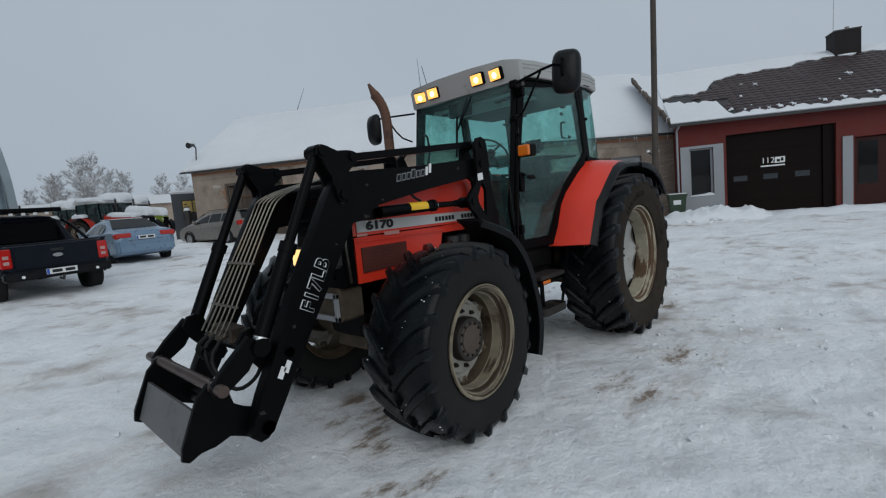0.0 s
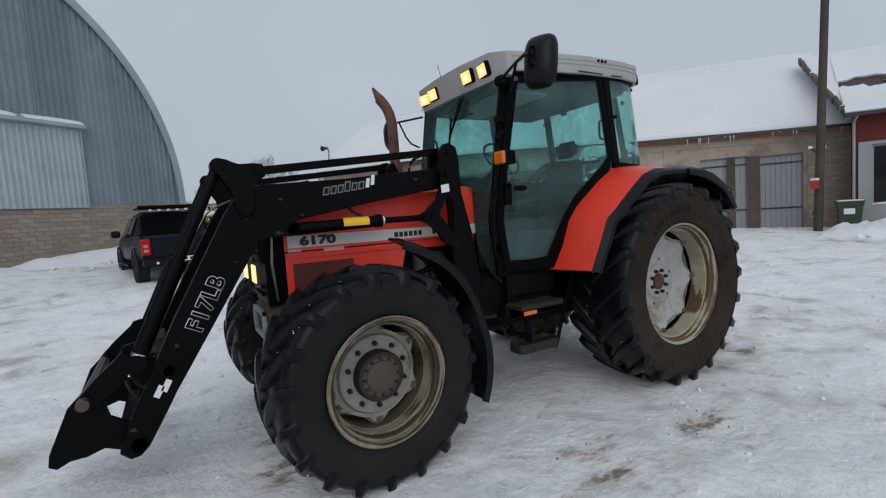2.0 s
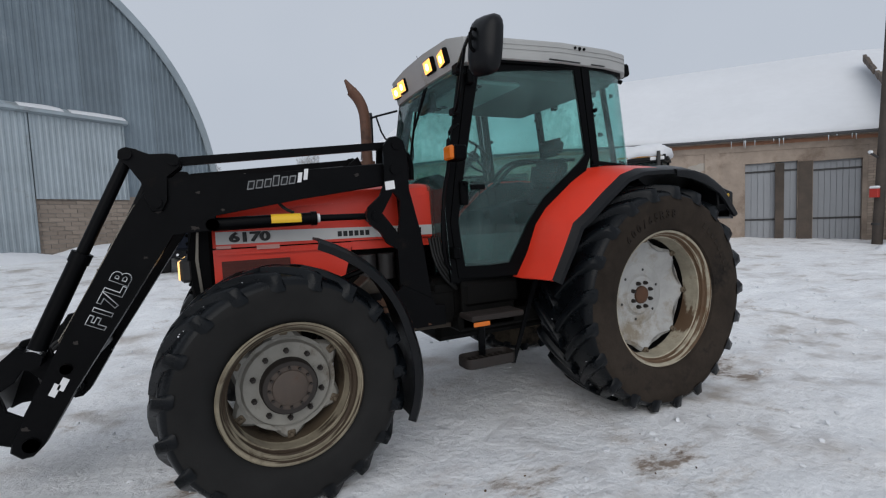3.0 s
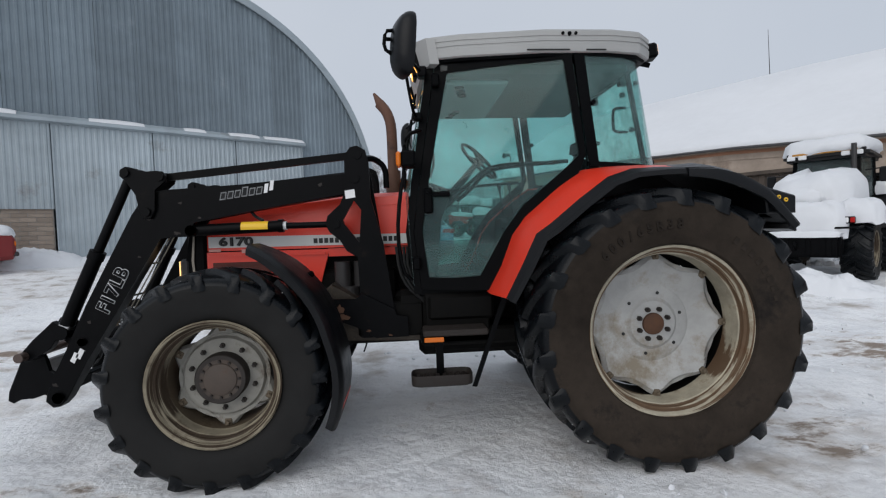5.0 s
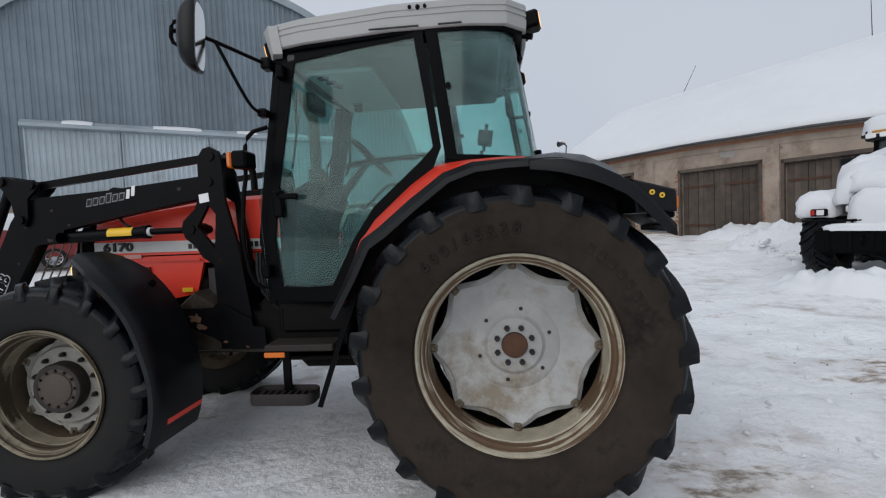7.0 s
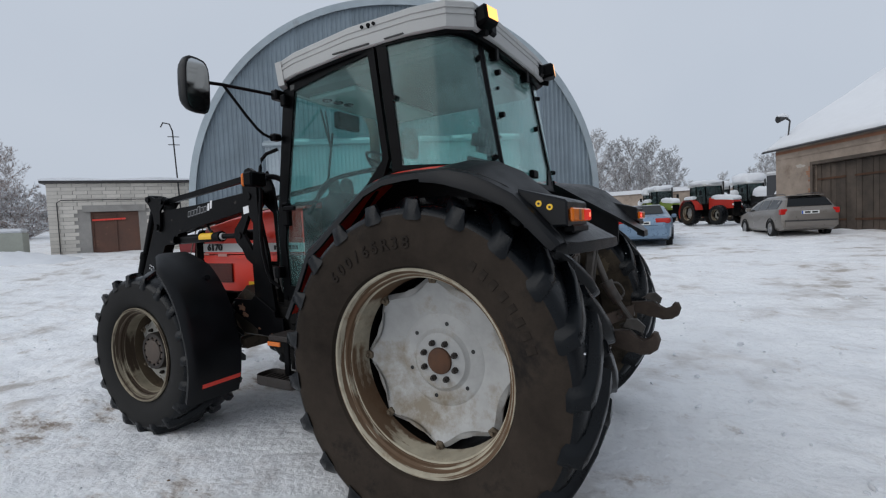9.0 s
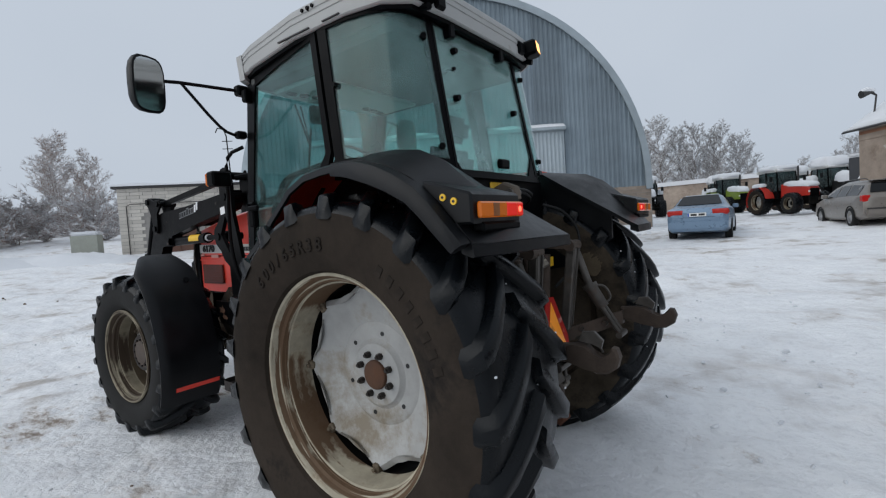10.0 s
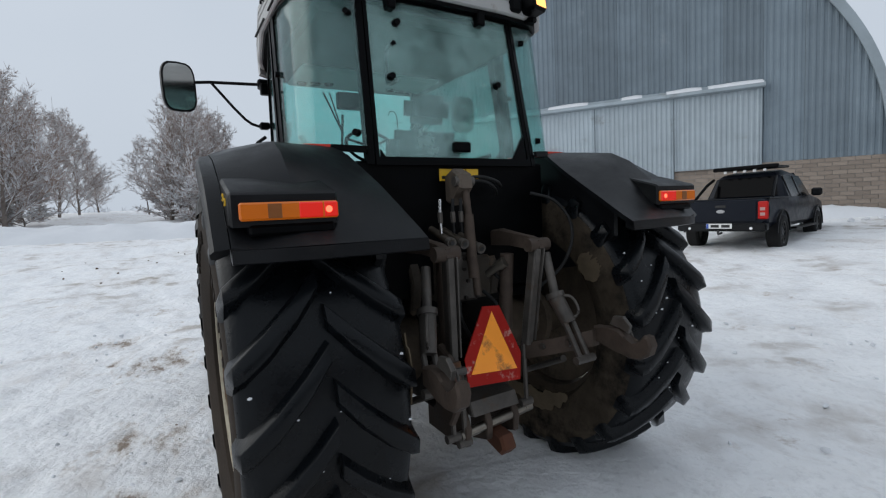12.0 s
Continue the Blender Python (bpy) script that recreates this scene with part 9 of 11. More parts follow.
# ---- white brick building with a brown gate ----
def build_brick_house():
    o = Vector((-22.3, 5.35, 0))
    sx = Vector((0.64, 0.77, 0)).normalized()
    dd = Vector((-sx.y, sx.x, 0))
    pt = lambda s, d, z: o + sx * s + dd * d + Vector((0, 0, z))  # noqa: E731
    h = thing("brick_outbuilding", "small white brick outbuilding with a rusty brown gate", "building", kind="structure")
    part("wall", wall_blocks(bmesh.new(), pt, 0.0, 6.2, 0.2, lambda s: 4.05, 0.06, 0.4, [(1.45, 3.2, 0.2, 2.85)]), M_MORTAR, h)
    bm = bmesh.new()
    for s in (0.0, 5.8):
        loft(bm, [[pt(s, 0.4, 0.2), pt(s + 0.4, 0.4, 0.2), pt(s + 0.4, 7, 0.2), pt(s, 7, 0.2)], [pt(s, 0.4, 4.05), pt(s + 0.4, 0.4, 4.05), pt(s + 0.4, 7, 3.7), pt(s, 7, 3.7)]])
    part("side_wall", bm, M_WHITEBRICK, h)
    # courses of brick set proud of the joints
    n = 0
    me = {}
    z = 0.9
    row = 0
    while z < 3.95:
        s = -0.005 - (0.13 if row % 2 else 0.0)
        while s < 6.2:
            a, b = max(0.0, s), min(6.2, s + 0.51)
            if b - a > 0.06 and not (b > 1.35 and a < 3.3 and z < 2.95):
                key = round(b - a, 2)
                if key not in me:
                    q = bmesh.new()
                    loft(q, [[sx * 0.006, sx * (key - 0.006), sx * (key - 0.006) + dd * 0.03, sx * 0.006 + dd * 0.03], [p + Vector((0, 0, 0.145)) for p in (sx * 0.006, sx * (key - 0.006), sx * (key - 0.006) + dd * 0.03, sx * 0.006 + dd * 0.03)]])
                    me[key] = finish(q)
                    me[key].materials.append(M_WHITEBRICK)
                if n < 290:
                    part("brick", me[key], None, h, "", Matrix.Translation(pt(a, 0.032, z)))
                n += 1
            s += 0.52
        z += 0.158
        row += 1
    bm = bmesh.new()
    loft(bm, [[pt(1.2, -0.02, 2.85), pt(3.5, -0.02, 2.85), pt(3.5, 0.06, 2.85), pt(1.2, 0.06, 2.85)], [pt(1.2, -0.02, 3.12), pt(3.5, -0.02, 3.12), pt(3.5, 0.06, 3.12), pt(1.2, 0.06, 3.12)]])
    part("lintel", bm, M_MORTAR, h, "grey concrete lintel")
    gate = part("gate", loft(bmesh.new(), [[pt(1.45, 0.15, 0.3), pt(3.2, 0.15, 0.3), pt(3.2, 0.19, 0.3), pt(1.45, 0.19, 0.3)], [pt(1.45, 0.15, 2.84), pt(3.2, 0.15, 2.84), pt(3.2, 0.19, 2.84), pt(1.45, 0.19, 2.84)]]), M_RUSTDOOR, h, "rusty brown steel gate")
    bm = bmesh.new()
    for a, b, z0, z1 in ((1.45, 1.52, 0.3, 2.84), (2.30, 2.36, 0.3, 2.84), (3.13, 3.2, 0.3, 2.84), (1.5, 3.15, 2.72, 2.80)):
        loft(bm, [[pt(a, 0.11, z0), pt(b, 0.11, z0), pt(b, 0.149, z0), pt(a, 0.149, z0)], [pt(a, 0.11, z1), pt(b, 0.11, z1), pt(b, 0.149, z1), pt(a, 0.149, z1)]])
    part("gate_frame", bm, M_RUSTDOOR, gate)
    bm = bmesh.new()
    loft(bm, [[pt(1.5, 0.09, 2.46), pt(2.7, 0.09, 2.50), pt(2.7, 0.108, 2.50), pt(1.5, 0.108, 2.46)], [pt(1.5, 0.09, 2.53), pt(2.7, 0.09, 2.57), pt(2.7, 0.108, 2.57), pt(1.5, 0.108, 2.53)]])
    part("red_bar", bm, M_REFLECT, gate, "faded red bar")
    bm = bmesh.new()
    loft(bm, [[pt(s, -0.15, 4.05), pt(s, 7.2, 3.7), pt(s, 7.2, 3.8), pt(s, -0.15, 4.15)] for s in (-0.15, 6.35)])
    part("roof_deck", bm, M_DARKSTEEL, h)
    bm = bmesh.new()
    loft(bm, [[pt(s, -0.17, 4.15), pt(s, -0.14, 4.24 + 0.04 * math.sin(s * 2)), pt(s, 7.2, 4.0), pt(s, 7.2, 3.8)] for s in [-0.18 + 0.66 * k for k in range(11)]])
    part("roof_snow", bm, M_SNOW, h, "even snow blanket", angle=60)
    part("cable", tube(bmesh.new(), [pt(0.35, -0.02, 1.1), pt(0.35, -0.02, 3.25), pt(0.5, -0.02, 3.35), pt(5.6, -0.02, 3.35)], 0.02, 6), M_DARKSTEEL, h)
    m = part("service_mast", tube(bmesh.new(), [pt(4.9, -0.10, 1.6), pt(4.75, -0.10, 6.3), pt(4.65, -0.10, 6.6), pt(4.4, -0.1, 6.65), pt(4.3, -0.1, 6.45)], 0.03, 8), M_DARKSTEEL, h, "bent iron cable mast")
    for z in (5.7, 6.05):
        part("mast_arm", tube(bmesh.new(), [pt(4.55, -0.1, z), pt(5.0, -0.1, z)], 0.02, 6), M_DARKSTEEL, m)
    b = pt(-0.9, -0.9, 0)
    cab = thing("meter_cabinet", "pale grey electrical cabinet with snow on top", "cabinet", pose(b.x, b.y, ground_at(b.x, b.y) - 0.05, 0, 0, 50))
    part("cabinet_body", box(bmesh.new(), -0.5, 0.5, -0.25, 0.25, 0, 1.05, 0.015), mat("cabinet_paint", (0.34, 0.35, 0.30), 0.6), cab)
    part("cabinet_snow", box(bmesh.new(), -0.52, 0.52, -0.27, 0.27, 1.05, 1.22, 0.06, None, 2), M_SNOW, cab)
    return h


build_brick_house()


# dark kiosk with yellow posters beside the shed
def build_kiosk():
    c = Vector((4.65, 24.38, 0))
    z = ground_at(c.x, c.y)
    k = thing("kiosk", "dark grey kiosk with yellow posters under snow", "kiosk", pose(c.x, c.y, z, 0, 0, -18))
    part("kiosk_body", box(bmesh.new(), -0.85, 0.85, -0.85, 0.85, -0.1, 2.35, 0.02), mat("kiosk_paint", (0.030, 0.034, 0.042), 0.5, vary=0.1), k)
    part("notice_board", box(bmesh.new(), -0.42, 0.70, -0.862, -0.852, 0.95, 2.02), M_INK, k, "dark notice board")
    for x in (-0.36, 0.12):
        poster = part("poster", box(bmesh.new(), x, x + 0.42, -0.870, -0.863, 1.36, 1.95), mat("yellow_poster", (0.34, 0.24, 0.055), 0.6, vary=0.3, scale=8), k, "yellow poster")
        for z in (1.46, 1.60, 1.74):
            part("print_bar", box(bmesh.new(), x + 0.05, x + 0.34 - 0.5 * (z - 1.46), -0.874, -0.871, z, z + 0.06), M_INK, poster)
    part("kiosk_snow", box(bmesh.new(), -0.9, 0.9, -0.9, 0.9, 2.35, 2.52, 0.07, None, 2), M_SNOW, k)
    c = Vector((3.95, 22.9, 0))
    pm = thing("stone_post", "dark post with a cap of snow", "post", pose(c.x, c.y, ground_at(c.x, c.y)))
    part("post_shaft", rod(bmesh.new(), (0, 0, -0.1), (0, 0, 1.45), 0.16, 0.15, 12), M_DARKSTEEL, pm)
    part("post_snow", rod(bmesh.new(), (0, 0, 1.45), (0, 0, 1.6), 0.18, 0.10, 12), M_SNOW, pm)


build_kiosk()

# low yard wall far behind the machines
def build_far_wall():
    h = thing("yard_wall", "long tan yard wall capped with snow", "wall", kind="structure")
    a, mid, b = Vector((-16, 52, 0)), Vector((3.5, 50.3, 0)), Vector((40, 47, 0))
    n = Vector((0.09, 1.0, 0)).normalized()
    for a, b, m, z0, z1, w in ((a, mid, M_PLASTER, 0.0, 4.2, 0.3), (a, mid, M_SNOW, 4.2, 4.62, 0.5), (mid, b, M_PLASTER, 0.0, 4.15, 0.35), (mid, b, M_SNOW, 4.15, 5.0, 0.6)):
        bm = bmesh.new()
        p = [a - n * w, b - n * w, b + n * w, a + n * w]
        loft(bm, [[q + Vector((0, 0, z0)) for q in p], [q + Vector((0, 0, z1)) for q in p]])
        part("wall_body" if m is M_PLASTER else "wall_snow", bm, m, h)


build_far_wall()


# ---- vehicles ----
M_CARGLASS = mat("dark_car_glass", (0.006, 0.007, 0.008), 0.10, vary=0.05, coat=0.0, spec=0.22, rough_vary=0.04)
M_CARTYRE = mat("car_tyre", (0.014, 0.014, 0.014), 0.8, vary=0.1, spec=0.2)
M_ALLOY = mat("alloy_wheel", (0.36, 0.36, 0.37), 0.4, metal=0.6, vary=0.15)
M_CARLENS = mat("bright_red_car_lens", (0.42, 0.022, 0.016), 0.2, vary=0.15, scale=9)
# pickup rear glass: shade over the load bed is put into this black
M_SHADEGLASS = mat("black_privacy_glass", (0.002, 0.002, 0.0025), 0.12, vary=0.05, spec=0.05, rough_vary=0.03)
M_PLATE = mat("number_plate", (0.70, 0.70, 0.68), 0.5, vary=0.03)
M_PLATEBLUE = mat("plate_blue", (0.02, 0.08, 0.40), 0.5, vary=0.02)
M_PALELENS = mat("pale_pink_lens", (0.42, 0.27, 0.25), 0.3, vary=0.1)
M_FARGLASS = pane("dark_green_far_glass", (0.34, 0.46, 0.46), 0.10, (0.30, 0.36, 0.36))
CAR_WHEELS = {}


def car_wheel(parent, x, y, z, r, w, rim, side):
    key = (r, w)
    if key not in CAR_WHEELS:
        t = finish(revolve(bmesh.new(), [(r * 0.66, -w / 2), (r * 0.92, -w / 2), (r, -w * 0.36), (r, w * 0.36), (r * 0.92, w / 2), (r * 0.66, w / 2)], 32, closed=True), 30)
        bm = revolve(bmesh.new(), [(0.0, -w * 0.38), (r * 0.18, -w * 0.40), (r * 0.22, -w * 0.30)], 20)
        for k in range(10):
            a = 2 * math.pi * k / 10
            p = [Vector((q * math.cos(a + e), -w * 0.36, q * math.sin(a + e))) for q, e in ((r * 0.18, -0.25), (r * 0.64, -0.09), (r * 0.64, 0.09), (r * 0.18, 0.25))]
            loft(bm, [p, [v + Vector((0, 0.02, 0)) for v in p]])
        revolve(bm, [(r * 0.60, -w * 0.40), (r * 0.68, -w * 0.48), (r * 0.68, w * 0.1), (r * 0.60, w * 0.1)], 32, closed=True)
        CAR_WHEELS[key] = (t, finish(bm, 30))
    t, rm = CAR_WHEELS[key]
    m = Matrix.Translation((x, y, z)) @ (Matrix.Identity(4) if side < 0 else MIRROR)
    o = part("wheel", t, M_CARTYRE, parent, "", m)
    part("rim", rm, rim, o)
    return o


def car_ring(x, zb, zbelt, zr, w, wr):
    half = [(w * 0.86, zb), (w * 0.98, zb + 0.10), (w, zb + (zbelt - zb) * 0.6), (w * 0.975, zbelt), (wr + (w * 0.975 - wr) * 0.12, zr - (zr - zbelt) * 0.14), (wr * 0.82, zr)]
    return [Vector((x, -y, z)) for y, z in half] + [Vector((x, y, z)) for y, z in reversed(half)]


def plate(parent, x, z, w=0.52, hgt=0.11, y=0.0):
    p = part("number_plate", box(bmesh.new(), x - 0.012, x, y - w / 2, y + w / 2, z - hgt / 2, z + hgt / 2, 0.003), M_PLATE, parent, "pale number plate with plain bars")
    part("plate_band", box(bmesh.new(), x - 0.014, x - 0.012, y + w / 2 - 0.05, y + w / 2 - 0.004, z - hgt / 2 + 0.004, z + hgt / 2 - 0.004), M_PLATEBLUE, p)
    for k in range(2):
        y0 = y - w * 0.42 + k * w * 0.42
        part("plate_bar", box(bmesh.new(), x - 0.0145, x - 0.012, y0, y0 + w * 0.32, z - hgt * 0.28, z + hgt * 0.28), M_INK, p)


def strip_on(pts, out, thick=0.006):
    return slab(bmesh.new(), [Vector(p) + Vector(out) for p in pts], thick)


def saloon(m, paint, label, estate=False):
    """A car with its tail at x = 0 and its nose towards +x."""
    c = thing("estate_car" if estate else "saloon_car", label, "car", m)
    if estate:
        st = [(0.0, 0.42, 0.86, 0.92, 0.70, 0.62), (0.07, 0.30, 0.96, 1.04, 0.84, 0.70), (0.30, 0.24, 0.97, 1.36, 0.88, 0.60), (0.62, 0.22, 0.97, 1.47, 0.885, 0.57), (1.5, 0.21, 0.96, 1.50, 0.89, 0.57), (2.3, 0.21, 0.95, 1.49, 0.89, 0.57), (2.85, 0.21, 0.94, 1.40, 0.89, 0.57),
              (3.55, 0.21, 0.93, 1.02, 0.885, 0.72), (4.2, 0.22, 0.82, 0.88, 0.86, 0.70), (4.5, 0.25, 0.70, 0.76, 0.80, 0.62), (4.57, 0.38, 0.55, 0.60, 0.70, 0.55)]
    else:
        st = [(0.0, 0.45, 0.84, 0.90, 0.70, 0.62), (0.08, 0.30, 0.98, 1.03, 0.84, 0.72), (0.45, 0.25, 1.00, 1.06, 0.885, 0.74), (0.85, 0.22, 0.99, 1.12, 0.895, 0.70), (1.45, 0.22, 0.98, 1.42, 0.90, 0.58), (2.2, 0.21, 0.97, 1.47, 0.90, 0.57), (2.8, 0.21, 0.95, 1.41, 0.90, 0.57),
              (3.55, 0.21, 0.93, 1.03, 0.895, 0.72), (4.2, 0.22, 0.84, 0.90, 0.87, 0.70), (4.5, 0.25, 0.70, 0.77, 0.80, 0.62), (4.6, 0.38, 0.55, 0.60, 0.70, 0.55)]
    part("body", loft(bmesh.new(), [car_ring(*s) for s in st]), paint, c, angle=28)

    def on_side(x, f, s):
        for a, b in zip(st, st[1:]):
            if a[0] <= x <= b[0]:
                t = (x - a[0]) / (b[0] - a[0])
                q = [u + (v - u) * t for u, v in zip(a, b)]
                break
        w, wr, zbelt, zr = q[4] * 0.975, q[5] + (q[4] * 0.975 - q[5]) * 0.12, q[2], q[3] - (q[3] - q[2]) * 0.14
        return Vector((x, s * (w + (wr - w) * f + 0.004), zbelt + (zr - zbelt) * f))
    cols = [(0.42, 1.30), (1.36, 2.12), (2.18, 3.20)] if estate else [(1.12, 1.5), (1.52, 2.12), (2.18, 3.15)]
    for s in (-1, 1):
        for a, b in cols:
            q = [on_side(a, 0.10, s), on_side(b, 0.10, s), on_side(b, 0.88, s), on_side(a + (0.05 if estate else 0.12), 0.88, s)]
            part("side_window", slab(bmesh.new(), q, 0.008), M_CARGLASS, c)
        part("wing_mirror", box(bmesh.new(), 2.95, 3.12, s * 0.93 - 0.09 if s > 0 else s * 0.93 - 0.09, s * 0.93 + 0.09, 0.98, 1.12, 0.03), paint, c)
        for x in (0.92, 3.62):
            car_wheel(c, x, s * 0.80, 0.315, 0.315, 0.20, M_ALLOY, s)
            part("wheel_arch", revolve_arch(x, s * 0.885, 0.315, 0.37), M_CARTYRE, c)
    if estate:
        q = [(0.085, -0.66, 1.07), (0.085, 0.66, 1.07), (0.33, 0.54, 1.37), (0.33, -0.54, 1.37)]
        part("rear_window", strip_on(q, (-0.012, 0, 0.012), 0.012), M_CARGLASS, c)
        for s in (-1, 1):
            part("roof_rail", tube(bmesh.new(), [(0.6, s * 0.52, 1.50), (0.8, s * 0.53, 1.545), (2.4, s * 0.53, 1.545), (2.6, s * 0.52, 1.47)], 0.014, 8), M_DARKSTEEL, c)
            part("tail_lamp", box(bmesh.new(), -0.01 + 0.03, 0.22, s * 0.76 - 0.10, s * 0.76 + 0.105, 0.80, 1.0, 0.02), M_REDLENS, c, "red tail lamp")
        plate(c, 0.0, 0.86)
        part("bumper", box(bmesh.new(), -0.06, 0.25, -0.80, 0.80, 0.34, 0.60, 0.05, None, 2), paint, c)
        part("bumper_strip", box(bmesh.new(), -0.07, 0.0, -0.76, 0.76, 0.55, 0.60, 0.01), M_DARKSTEEL, c)
        part("spoiler", box(bmesh.new(), 0.26, 0.60, -0.52, 0.52, 1.44, 1.47, 0.012), paint, c)
    else:
        q = [(0.82, -0.64, 1.115), (0.82, 0.64, 1.115), (1.40, 0.52, 1.40), (1.40, -0.52, 1.40)]
        part("rear_window", strip_on(q, (-0.012, 0, 0.022), 0.012), M_CARGLASS, c)
        for s in (-1, 1):
            part("tail_lamp", box(bmesh.new(), -0.012, 0.24, s * 0.615 - 0.25, s * 0.615 + 0.225, 0.80, 0.975, 0.045), M_CARLENS, c, "wide red tail lamp")
        plate(c, -0.005, 0.82)
        part("bumper", box(bmesh.new(), -0.07, 0.25, -0.80, 0.80, 0.33, 0.66, 0.06, None, 2), paint, c)
        part("boot_seam", box(bmesh.new(), -0.004, 0.01, -0.48, 0.48, 0.735, 0.745), M_INK, c)
        part("roof_snow_film", strip_on([(1.5, -0.46, 1.445), (1.5, 0.46, 1.445), (2.6, 0.46, 1.475), (2.6, -0.46, 1.475)], (0, 0, 0.012), 0.02), M_SNOW, c)
    q = [(3.45, -0.66, 1.045), (3.45, 0.66, 1.045), (2.86, 0.54, 1.385), (2.86, -0.54, 1.385)]
    part("windscreen", strip_on(q, (0.012, 0, 0.022), 0.012), M_CARGLASS, c)
    return c


def revolve_arch(x, y, z, r):
    bm = bmesh.new()
    secs = []
    for k in range(15):
        a = math.pi * k / 14
        ca, sa = math.cos(a), math.sin(a)
        secs.append([Vector((x + rr * ca, y + dy, z + rr * sa)) for rr, dy in ((r - 0.03, -0.02), (r, -0.02), (r, 0.02), (r - 0.03, 0.02))])
    return loft(bm, secs)


def pose_on(x, y, fx, fy):
    """A pose on the yard whose +x looks along (fx, fy)."""
    return pose(x, y, ground_at(x, y), 0, 0, math.degrees(math.atan2(fy, fx)))


# blue saloon and silver estate
saloon(pose_on(-0.66, 13.15, -0.05, 1.0) @ Matrix.Scale(0.96, 4), mat("pale_blue_paint", (0.165, 0.245, 0.345), 0.32, metal=0.3, vary=0.05, coat=0.4, dirt=(0.30, 0.32, 0.34), dirt_amount=0.15), "pale blue saloon car parked on the snow")
ex, ey = -0.235, 0.972
ec = Vector((3.03, 16.17)) + Vector((0.93, 0.36)) * 0.80 - Vector((ex, ey)).normalized() * 0.92
saloon(pose_on(ec.x, ec.y, ex, ey) @ Matrix.Scale(0.92, 4), mat("grey_beige_paint", (0.190, 0.170, 0.150), 0.34, metal=0.3, vary=0.06, coat=0.4, dirt=(0.12, 0.11, 0.10), dirt_amount=0.2), "grey-beige estate car parked beside the shed", True)


